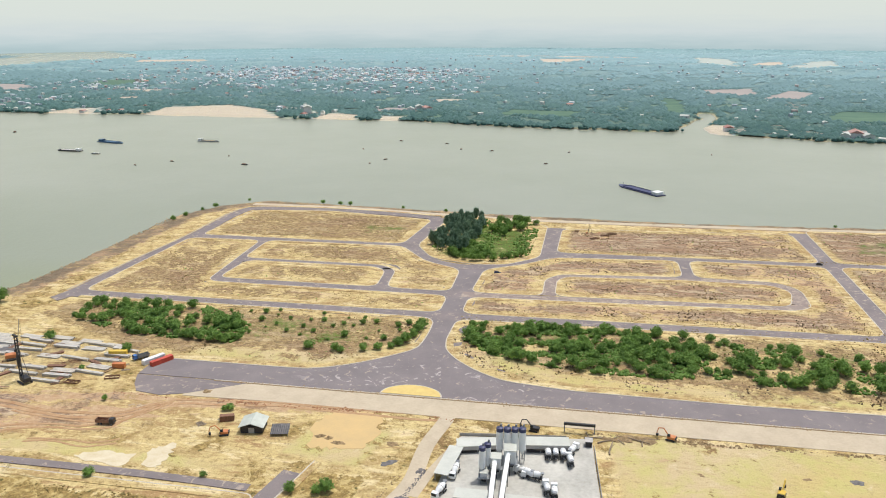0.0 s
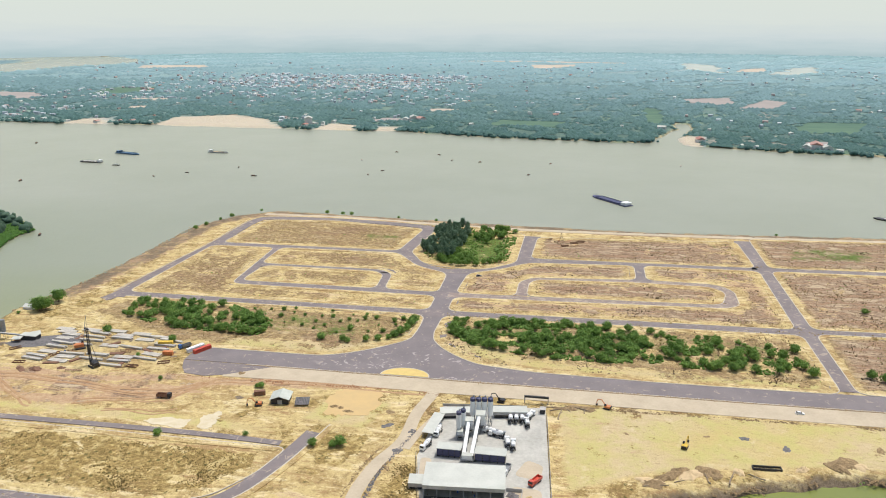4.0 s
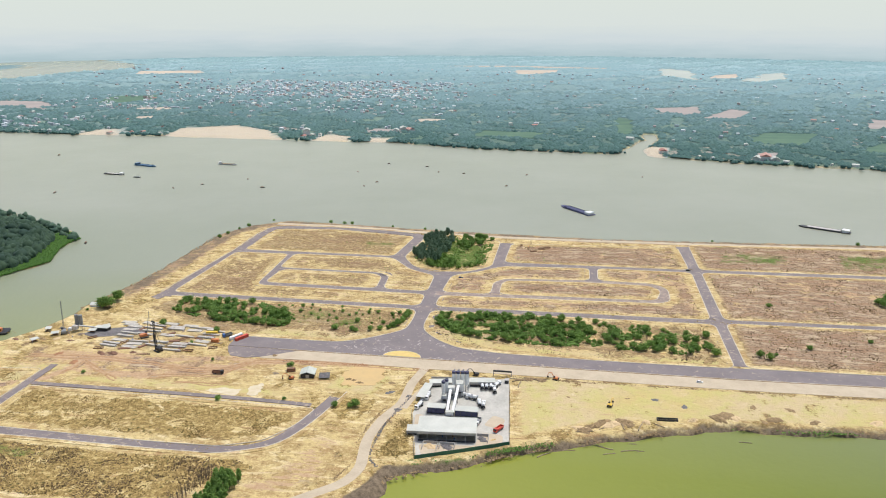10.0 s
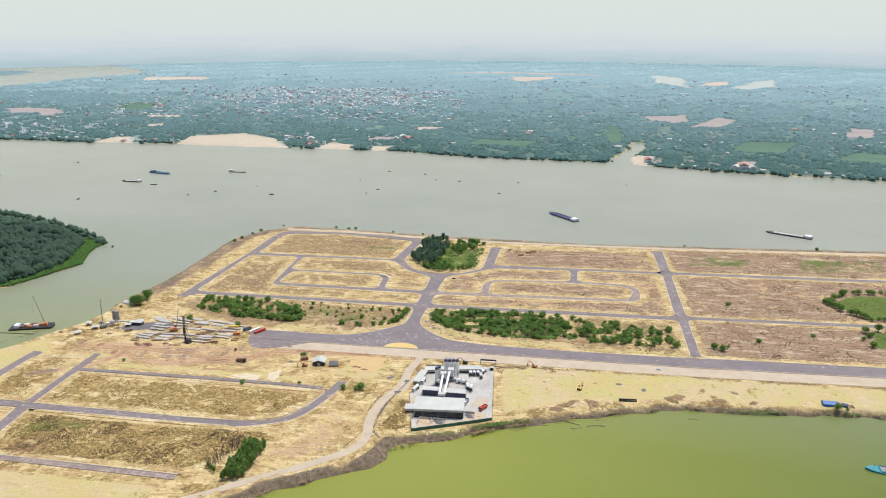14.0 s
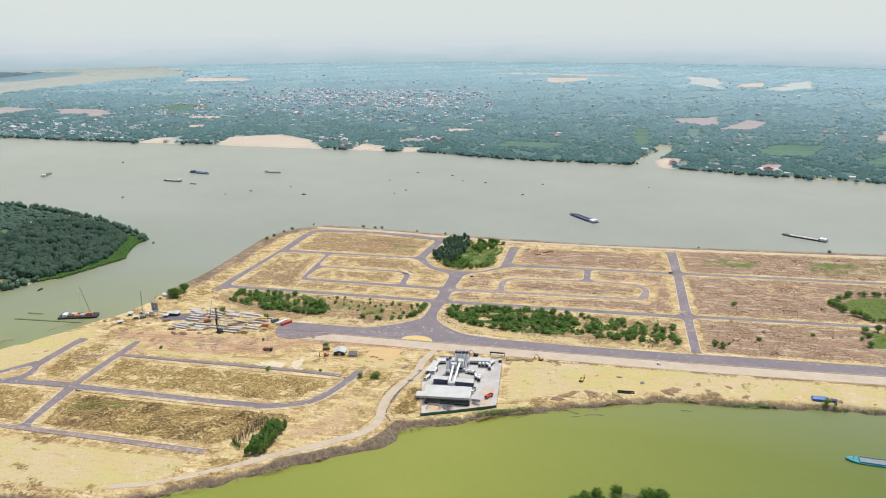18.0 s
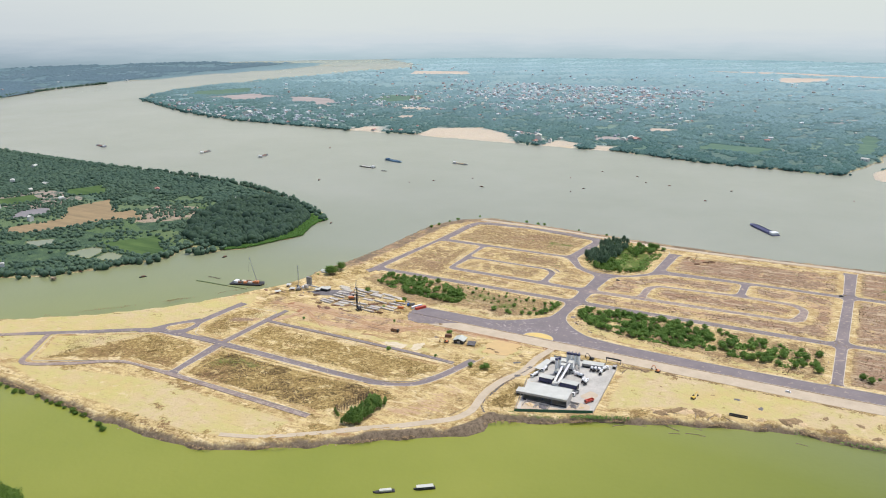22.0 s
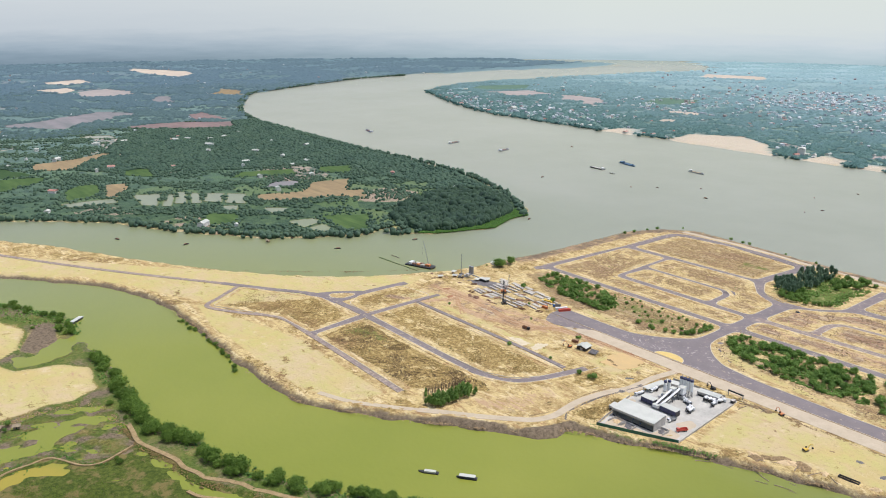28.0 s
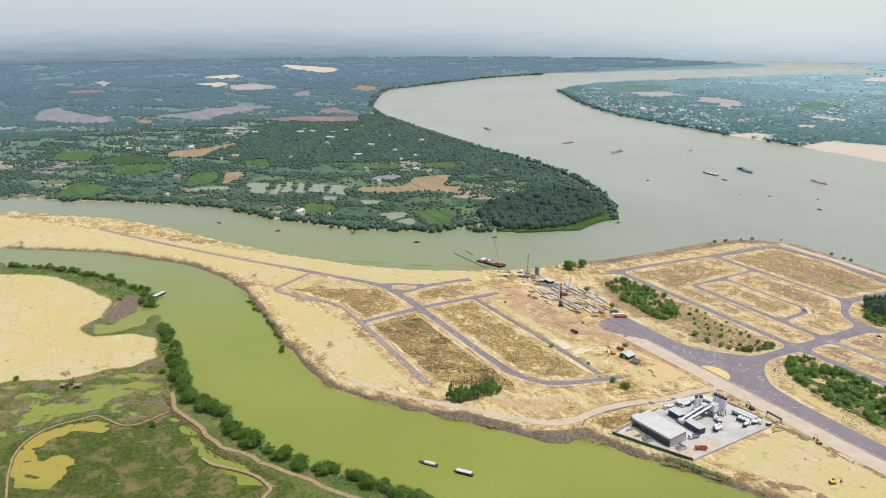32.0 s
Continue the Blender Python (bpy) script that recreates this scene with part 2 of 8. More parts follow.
def water_material():
    m, nodes, links, b = mat_base("silty_water")
    pos = nodes.new("ShaderNodeNewGeometry").outputs["Position"]
    sep = nodes.new("ShaderNodeSeparateXYZ")
    links.new(pos, sep.inputs[0])
    # the still inlet south of the estate is green with algae, the river grey with silt
    dx = op(nodes, links, "DIVIDE", op(nodes, links, "SUBTRACT", sep.outputs[0], 120.0), 620.0)
    dy = op(nodes, links, "DIVIDE", op(nodes, links, "ADD", sep.outputs[1], 420.0), 390.0)
    d = op(nodes, links, "SQRT", op(nodes, links, "ADD", op(nodes, links, "MULTIPLY", dx, dx), op(nodes, links, "MULTIPLY", dy, dy)))
    pond = ramp(nodes, links, d, 1.7, 0.75)
    n0 = noise_node(nodes, links, pos, 0.004, 4, 0.6)
    river = mixc(nodes, links, ramp(nodes, links, n0, 0.35, 0.65), (0.280, 0.288, 0.208), (0.308, 0.314, 0.236))
    green = mixc(nodes, links, ramp(nodes, links, n0, 0.35, 0.65), (0.213, 0.240, 0.034), (0.246, 0.262, 0.043))
    green = mixc(nodes, links, ramp(nodes, links, sep.outputs[0], 40.0, 330.0), green, (0.132, 0.165, 0.022))
    # the western channel carries more green
    reach = op(nodes, links, "MULTIPLY", ramp(nodes, links, sep.outputs[0], -150.0, -480.0), ramp(nodes, links, sep.outputs[1], 420.0, 120.0))
    river = mixc(nodes, links, op(nodes, links, "MULTIPLY", reach, ramp(nodes, links, sep.outputs[0], -1500.0, -900.0)), river, (0.236, 0.256, 0.160))
    wcol = mixc(nodes, links, pond, river, green)
    # ochre silt in the flooded corner of the rice field
    ex = op(nodes, links, "DIVIDE", op(nodes, links, "ADD", sep.outputs[0], 150.0), 50.0)
    ey = op(nodes, links, "DIVIDE", op(nodes, links, "ADD", sep.outputs[1], 482.0), 38.0)
    e2 = op(nodes, links, "ADD", op(nodes, links, "MULTIPLY", ex, ex), op(nodes, links, "MULTIPLY", ey, ey))
    wcol = mixc(nodes, links, ramp(nodes, links, e2, 1.2, 0.6), wcol, (0.335, 0.275, 0.042))
    links.new(wcol, b.inputs["Base Color"])
    b.inputs["Roughness"].default_value = 0.22
    b.inputs["IOR"].default_value = 1.33
    w1 = noise_node(nodes, links, pos, 0.25, 3, 0.6)
    w2 = noise_node(nodes, links, pos, 0.03, 3, 0.6)
    bumped(nodes, links, b, op(nodes, links, "ADD", w1, op(nodes, links, "MULTIPLY", w2, 2.0)), 0.35, 0.35)
    return m


LAND = land_material()
WATER = water_material()


def asphalt_material(name, c1, c2, cover):
    """Worn asphalt; cover: how much blown sand lies on it."""
    m, nodes, links, b = mat_base(name)
    pos = nodes.new("ShaderNodeNewGeometry").outputs["Position"]
    n1 = noise_node(nodes, links, pos, 0.05, 5, 0.65)
    n2 = noise_node(nodes, links, pos, 0.22, 6, 0.72, 0.8)
    n3 = noise_node(nodes, links, pos, 2.0, 3, 0.6)
    c = mixc(nodes, links, ramp(nodes, links, n1, 0.35, 0.65), c1, c2)
    c = mixc(nodes, links, op(nodes, links, "MULTIPLY", ramp(nodes, links, n3, 0.4, 0.7), 0.25), c, (0.10, 0.09, 0.095))
    # sand dragged onto it by wheels, most of all about the junction
    sp = nodes.new("ShaderNodeSeparateXYZ")
    links.new(pos, sp.inputs[0])
    jx = op(nodes, links, "DIVIDE", op(nodes, links, "ADD", sp.outputs[0], 8.0), 62.0)
    jy = op(nodes, links, "DIVIDE", op(nodes, links, "SUBTRACT", sp.outputs[1], 16.0), 30.0)
    jd = op(nodes, links, "ADD", op(nodes, links, "MULTIPLY", jx, jx), op(nodes, links, "MULTIPLY", jy, jy))
    n4 = noise_node(nodes, links, pos, 0.13, 4, 0.6, 1.6)
    sm = op(nodes, links, "MULTIPLY", ramp(nodes, links, n4, 0.60, 0.65), ramp(nodes, links, jd, 1.3, 0.5))
    c = mixc(nodes, links, op(nodes, links, "MULTIPLY", sm, 0.7), c, (0.50, 0.44, 0.40))
    c = mixc(nodes, links, op(nodes, links, "MULTIPLY", ramp(nodes, links, n2, 0.64 - cover, 0.70 - cover), 0.75), c, (0.41, 0.335, 0.26))
    links.new(c, b.inputs["Base Color"])
    b.inputs["Roughness"].default_value = 0.85
    bumped(nodes, links, b, n3, 0.4, 0.02)
    return m


ASPHALT = asphalt_material("asphalt", (0.180, 0.153, 0.152), (0.228, 0.195, 0.188), 0.05)
STREET = asphalt_material("sandy_asphalt", (0.182, 0.152, 0.148), (0.240, 0.200, 0.188), 0.08)
WORN = asphalt_material("sand_covered_asphalt", (0.232, 0.178, 0.156), (0.305, 0.235, 0.196), 0.13)
KERB = simple("kerb_concrete", (0.42, 0.37, 0.30), (0.60, 0.54, 0.45), 0.4, 0.85, 0, 0.02)
DIRT = simple("dirt_track", (0.55, 0.465, 0.340), (0.44, 0.362, 0.260), 0.09, 0.95, 0, 0.08, spec=0.1)
CONCRETE = simple("yard_concrete", (0.355, 0.336, 0.290), (0.56, 0.54, 0.475), 0.07, 0.8, 0, 0.02)
GREYCONC = simple("grey_concrete", (0.36, 0.34, 0.31), (0.52, 0.49, 0.45), 0.3, 0.85, 0, 0.03, 0.5)
WHITE = simple("white_paint", (0.74, 0.74, 0.72), (0.82, 0.82, 0.80), 0.5, 0.45, 0, 0.0, 0.2)
ROOFW = simple("pale_metal_roof", (0.46, 0.465, 0.405), (0.57, 0.57, 0.50), 0.12, 0.45, 0.0, 0.02, 0.3)
DARKB = simple("dark_blue_paint", (0.03, 0.035, 0.09), (0.05, 0.055, 0.13), 0.6, 0.5, 0, 0.0)
BLACK = simple("black_steel", (0.022, 0.022, 0.026), (0.05, 0.048, 0.048), 0.8, 0.55, 0.2, 0.0)
STEEL = simple("grey_steel", (0.20, 0.21, 0.22), (0.32, 0.33, 0.33), 0.8, 0.5, 0.3, 0.0, 0.4)
RUST = simple("rusty_steel", (0.16, 0.08, 0.05), (0.28, 0.15, 0.09), 0.7, 0.8, 0.1, 0.02, 0.5)
REDP = simple("red_paint", (0.45, 0.05, 0.03), (0.58, 0.09, 0.05), 0.7, 0.5, 0, 0.0, 0.4)
ORANGE = simple("orange_red_paint", (0.5, 0.15, 0.05), (0.62, 0.24, 0.08), 0.7, 0.5, 0, 0.0, 0.4)
YELLOW = simple("yellow_paint", (0.62, 0.40, 0.04), (0.72, 0.50, 0.08), 0.7, 0.5, 0, 0.0, 0.3)
BLUEP = simple("blue_paint", (0.04, 0.12, 0.36), (0.06, 0.18, 0.46), 0.7, 0.5, 0, 0.0, 0.4)
SLATE = simple("slate_blue_paint", (0.035, 0.095, 0.165), (0.055, 0.130, 0.215), 0.7, 0.5, 0, 0.0, 0.4)
TEAL = simple("teal_paint", (0.03, 0.22, 0.25), (0.06, 0.32, 0.34), 0.7, 0.5, 0, 0.0, 0.4)
RUBBER = simple("tyre_rubber", (0.018, 0.018, 0.018), (0.03, 0.03, 0.03), 2.0, 0.85, 0, 0.0)
GLASS = simple("dark_window_glass", (0.02, 0.025, 0.03), (0.03, 0.035, 0.04), 1.0, 0.08, 0, 0.0)
BARK = simple("bark", (0.10, 0.075, 0.055), (0.18, 0.14, 0.10), 1.5, 0.9, 0, 0.03)
REDSOIL = simple("red_soil", (0.40, 0.21, 0.11), (0.30, 0.16, 0.09), 0.3, 0.95, 0, 0.1, spec=0.1)
THATCH = simple("old_thatch", (0.22, 0.17, 0.11), (0.36, 0.29, 0.19), 0.8, 0.95, 0, 0.1)
TIMBER = simple("weathered_timber", (0.20, 0.15, 0.10), (0.32, 0.25, 0.17), 1.2, 0.9, 0, 0.03, 0.5)
SANDH = simple("heaped_sand", (0.66, 0.50, 0.29), (0.56, 0.42, 0.25), 0.3, 0.95, 0, 0.1, spec=0.1)
SANDY = simple("yellow_sand", (0.68, 0.53, 0.20), (0.58, 0.42, 0.16), 0.25, 0.95, 0, 0.08, spec=0.1)
SOILH = simple("heaped_soil", (0.19, 0.132, 0.072), (0.42, 0.30, 0.165), 0.6, 0.95, 0, 0.5, spec=0.1)
PILEC = simple("pile_concrete", (0.44, 0.395, 0.32), (0.62, 0.57, 0.48), 0.3, 0.85, 0, 0.03, 0.6)
HUTROOF = simple("green_grey_roof", (0.42, 0.44, 0.38), (0.54, 0.56, 0.49), 0.3, 0.5, 0, 0.02)
GRAVEL = simple("dark_gravel", (0.12, 0.115, 0.115), (0.22, 0.205, 0.20), 0.6, 0.95, 0, 0.1, spec=0.1)
TILER = simple("red_roof_tile", (0.38, 0.18, 0.14), (0.46, 0.28, 0.23), 0.2, 0.8, 0, 0.02, 0.8)
PLASTER = simple("pale_plaster", (0.62, 0.60, 0.55), (0.78, 0.76, 0.72), 0.2, 0.8, 0, 0.0, 0.8)
GREENF = simple("dark_green_fence", (0.02, 0.09, 0.06), (0.04, 0.14, 0.09), 0.6, 0.6, 0.1, 0.0)
LEAF = foliage("scrub_leaves", (0.072, 0.155, 0.036), (0.255, 0.395, 0.092))
LEAFD = foliage("casuarina_needles", (0.105, 0.185, 0.118), (0.215, 0.310, 0.190))
LEAFM = foliage("mangrove_leaves", (0.066, 0.132, 0.022), (0.190, 0.300, 0.052))
LEAFI = foliage("island_canopy", (0.015, 0.040, 0.028), (0.050, 0.090, 0.046), 0.014, 0.03, 0.1)


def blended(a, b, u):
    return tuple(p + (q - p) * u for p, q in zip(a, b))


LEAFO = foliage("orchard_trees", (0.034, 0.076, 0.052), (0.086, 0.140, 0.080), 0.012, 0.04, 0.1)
# leaf colours grow paler and bluer with distance, haze mixed into the base colour
LEAFF = [foliage("hazed_far_canopy", blended((0.028, 0.086, 0.084), (0.240, 0.380, 0.405), u), blended((0.076, 0.156, 0.122), (0.295, 0.436, 0.448), u), 0.014, 0.05, 0.1) for u in (0.0, 0.13, 0.30, 0.52, 0.8, 1.0)]
LEAFW = [foliage("hazed_west_canopy", blended((0.028, 0.064, 0.056), (0.080, 0.138, 0.170), u), blended((0.076, 0.126, 0.092), (0.112, 0.180, 0.205), u), 0.010, 0.05, 0.1) for u in (0.15, 0.4, 0.7, 1.0)]
LAKE = simple("pale_lake_water", (0.38, 0.42, 0.37), (0.46, 0.48, 0.41), 0.01, 0.25, 0, 0.0)
DYKE = simple("tan_earth", (0.40, 0.295, 0.155), (0.23, 0.165, 0.085), 0.3, 0.95, 0, 0.12, spec=0.1)
POND_BANK = simple("grassy_bank", (0.09, 0.15, 0.05), (0.20, 0.20, 0.11), 0.08, 0.95, 0, 0.1, spec=0.1)
RICE = foliage("rice_plants", (0.070, 0.120, 0.016), (0.170, 0.225, 0.034))
REED = foliage("bright_reeds", (0.062, 0.155, 0.030), (0.135, 0.262, 0.050))
SCRUBB = foliage("brown_brush", (0.118, 0.084, 0.050), (0.235, 0.168, 0.098))
DRYB = foliage("dry_scrub", (0.155, 0.110, 0.042), (0.330, 0.245, 0.098))


# ---- mesh helpers ----
def part(name, bm, material, parent=None, label=""):
    """Links a bmesh as one mesh object, under its thing where there is one."""
    me = bpy.data.meshes.new(name)
    bm.normal_update()
    bm.to_mesh(me)
    bm.free()
    if material:
        me.materials.append(material)
    ob = new(name, me)
    if parent:
        ob.parent = parent
    if label:
        ob["label"] = label
    return ob


def empty(name, m, label="", category="", group="", kind=""):
    ob = new(name)
    ob.empty_display_size = 0.5
    ob.matrix_basis = m
    return tagged(ob, label, category, group, kind)


def box(bm, x0, y0, z0, x1, y1, z1, m=None, bevel=0.0):
    r = bmesh.ops.create_cube(bm, size=1.0, matrix=Matrix.LocRotScale(((x0 + x1) / 2, (y0 + y1) / 2, (z0 + z1) / 2), None, (x1 - x0, y1 - y0, z1 - z0)))
    if m is not None:
        bmesh.ops.transform(bm, matrix=m, verts=r["verts"])
    if bevel:
        es = list({e for v in r["verts"] for e in v.link_edges})
        bmesh.ops.bevel(bm, geom=es, offset=bevel, segments=1, affect="EDGES")
    return bm


def bx(*a, **k):
    return box(bmesh.new(), *a, **k)


def cyl(bm, p, q, r0, r1=None, n=12, caps=True):
    """A round bar or cone frustum from p to q."""
    p, q = Vector(p), Vector(q)
    d = q - p
    m = Matrix.Translation((p + q) / 2) @ d.to_track_quat("Z", "Y").to_matrix().to_4x4()
    bmesh.ops.create_cone(bm, cap_ends=caps, segments=n, radius1=r0, radius2=r0 if r1 is None else r1, depth=d.length, matrix=m)
    return bm


def cy(*a, **k):
    return cyl(bmesh.new(), *a, **k)


def prism(pts, z0, z1, bm=None):
    """An upright prism on the outline pts."""
    bm = bm or bmesh.new()
    lo = [bm.verts.new((x, y, z0)) for x, y in pts]
    hi = [bm.verts.new((x, y, z1)) for x, y in pts]
    n = len(pts)
    bm.faces.new(hi)
    bm.faces.new(lo[::-1])
    for i in range(n):
        bm.faces.new((lo[i], lo[(i + 1) % n], hi[(i + 1) % n], hi[i]))
    return bm


def extrude_profile(pts, x0, x1, bm=None):
    """A profile in (y, z) drawn out along x."""
    bm = bm or bmesh.new()
    a = [bm.verts.new((x0, y, z)) for y, z in pts]
    b = [bm.verts.new((x1, y, z)) for y, z in pts]
    n = len(pts)
    bm.faces.new(a[::-1])
    bm.faces.new(b)
    for i in range(n):
        bm.faces.new((a[i], a[(i + 1) % n], b[(i + 1) % n], b[i])[::-1])
    bmesh.ops.recalc_face_normals(bm, faces=bm.faces)
    return bm


def mesh_from(name, verts, faces, material, smooth=False):
    me = bpy.data.meshes.new(name)
    me.from_pydata(verts, [], faces)
    me.materials.append(material)
    if smooth:
        me.polygons.foreach_set("use_smooth", [True] * len(me.polygons))
    me.update()
    return me


def poly_sdf(px, py, poly):
    """Distance from each point to the outline, positive inside."""
    d2 = np.full(px.shape, 1e18)
    inside = np.zeros(px.shape, bool)
    n = len(poly)
    for i in range(n):
        ax, ay = poly[i]
        bx_, by_ = poly[(i + 1) % n]
        ex, ey = bx_ - ax, by_ - ay
        u = np.clip(((px - ax) * ex + (py - ay) * ey) / (ex * ex + ey * ey + 1e-9), 0, 1)
        d2 = np.minimum(d2, (px - ax - u * ex) ** 2 + (py - ay - u * ey) ** 2)
        if ay != by_:
            cross = ((ay > py) != (by_ > py)) & (px < ex * (py - ay) / ey + ax)
            inside ^= cross
    return np.where(inside, 1, -1) * np.sqrt(d2)


def rounded(pts, r, n=5):
    """The outline with its corners rounded."""
    out = []
    k = len(pts)
    for i in range(k):
        p, a, b = Vector(pts[i]), Vector(pts[i - 1]), Vector(pts[(i + 1) % k])
        da, db = (a - p), (b - p)
        ra = min(r, da.length * 0.45, db.length * 0.45)
        s, e = p + da.normalized() * ra, p + db.normalized() * ra
        for j in range(n + 1):
            u = j / n
            out.append(tuple(s * (1 - u) ** 2 + p * 2 * u * (1 - u) + e * u * u))
    return out


def smooth_line(pts, step=6.0):
    """Catmull-Rom through the points, at about even steps."""
    out = []
    P = [Vector(p) for p in pts]
    for i in range(len(P) - 1):
        p0, p1, p2, p3 = P[max(i - 1, 0)], P[i], P[i + 1], P[min(i + 2, len(P) - 1)]
        n = max(2, int((p2 - p1).length / step))
        for j in range(n):
            u = j / n
            out.append(0.5 * ((2 * p1) + (p2 - p0) * u + (2 * p0 - 5 * p1 + 4 * p2 - p3) * u * u + (3 * p1 - p0 - 3 * p2 + p3) * u ** 3))
    out.append(P[-1])
    return out


def ribbon(pts, left, right, z, thick=0.12, bm=None):
    """A strip along a line, left and right metres wide, with sides."""
    bm = bm or bmesh.new()
    P = [Vector(p) for p in pts]
    rows = []
    for i, p in enumerate(P):
        d = (P[min(i + 1, len(P) - 1)] - P[max(i - 1, 0)]).normalized()
        nrm = Vector((-d.y, d.x))
        a, b = p + nrm * left, p - nrm * right
        rows.append([bm.verts.new((a.x, a.y, z - thick)), bm.verts.new((a.x, a.y, z)), bm.verts.new((b.x, b.y, z)), bm.verts.new((b.x, b.y, z - thick))])
    for r, s in zip(rows, rows[1:]):
        for j in range(3):
            bm.faces.new((r[j], r[j + 1], s[j + 1], s[j]))
    bmesh.ops.recalc_face_normals(bm, faces=bm.faces)
    return bm


# ---- land, water, distance ----
WATER_Z = -4.0
ESTATE = [(4700, 700), (1500, 480), (700, 395), (438, 372), (284, 360), (148, 352), (-24, 357), (-144, 368), (-232, 374), (-272, 345), (-292, 301), (-297, 156), (-305, 90), (-312, 60), (-315, 25), (-328, -10), (-347, -46), (-381, -100), (-424, -144), (-482, -187), (-549, -229), (-626, -270), (-716, -313), (-787, -361), (-900, -480), (-1100, -800), (-1500, -1500), (-1350, -1560), (-900, -880), (-712, -512), (-625, -393), (-570, -350), (-516, -311), (-453, -291), (-403, -284), (-330, -286), (-231, -289), (-155, -286), (-120, -268), (-85, -244), (-34, -206), (-10, -190), (6, -180), (11, -170), (8, -157), (18, -151), (32, -146), (52, -137), (79, -119), (111, -106), (167, -84), (208, -70), (251, -69), (327, -61), (420, -60), (700, -30), (4700, 260)]
GREEN_ISLE = [(-4700, -2600), (-2000, -1500), (-1200, -800), (-960, -427), (-899, -337), (-787, -217), (-699, -172), (-611, -111), (-563, -69), (-530, -20), (-510, 20), (-520, 75), (-500, 80), (-484, 50), (-470, 85), (-454, 99), (-436, 150), (-425, 180), (-440, 215), (-447, 243), (-443, 262), (-478, 290), (-559, 337), (-747, 398), (-997, 400), (-1166, 392), (-1492, 418), (-1700, 450), (-1891, 522), (-2218, 715), (-2326, 916), (-2470, 1280), (-2500, 1600), (-2415, 2097), (-2275, 2560), (-2270, 2800), (-2400, 2930), (-2600, 2860), (-2830, 2690), (-3164, 2790), (-4700, 2900)]
FAR_BANK = [(-1915, 1240), (-1581, 1083), (-1315, 1000), (-1064, 992), (-919, 990), (-742, 1000), (-441, 988), (-235, 990), (-54, 945), (130, 932), (196, 936), (215, 1010), (236, 1064), (256, 1100), (258, 1190), (282, 1190), (280, 1100), (262, 1055), (240, 990), (245, 915), (330, 888), (400, 868), (500, 858), (599, 840), (1500, 750), (4700, 500), (4700, 4700), (-3700, 4700), (-3200, 3560), (-2700, 3420), (-2250, 3260), (-1950, 3060), (-1815, 2830), (-1895, 2650), (-1985, 2292), (-2030, 1940), (-2020, 1867), (-2070, 1608), (-2030, 1407)]
NEAR_BANK = [(-4700, -3600), (-1500, -1900), (-900, -1050), (-700, -660), (-640, -520), (-583, -456), (-520, -408), (-440, -372), (-405, -376), (-396, -388), (-380, -380), (-337, -373), (-249, -382), (-188, -384), (-123, -367), (-94, -363), (-63, -346), (-7, -310), (60, -285), (120, -240), (164, -203), (196, -205), (230, -260), (330, -400), (700, -700), (4700, -1500), (4700, -4700), (-4700, -4700)]
MARSH_POOL = [(-246, -498), (-225, -472), (-246, -442), (-233, -411), (-218, -396), (-214, -417), (-211, -441), (-196, -449), (-200, -469), (-196, -490), (-200, -512), (-226, -499)]
YELLOW_WATER = [(-132, -516), (-158, -512), (-182, -500), (-188, -476), (-184, -448), (-164, -442), (-160, -456), (-172, -471), (-166, -486), (-156, -497), (-143, -493), (-147, -478), (-131, -472), (-116, -480), (-98, -490), (-112, -510)]
POOLS = [[(-385, -437), (-377, -418), (-405, -392), (-390, -378), (-363, -390), (-352, -413), (-358, -438)]]
BEACHES = ([(-722, 985), (-742, 1108), (-632, 1172), (-533, 1108), (-500, 1040), (-436, 975)], [(-905, 975), (-908, 1050), (-870, 1080), (-806, 985)], [(-409, 980), (-396, 1070), (-328, 1050), (-330, 985)], [(-288, 975), (-300, 1050), (-245, 1045), (-250, 975)], [(236, 905), (244, 1010), (290, 1020), (270, 905)])
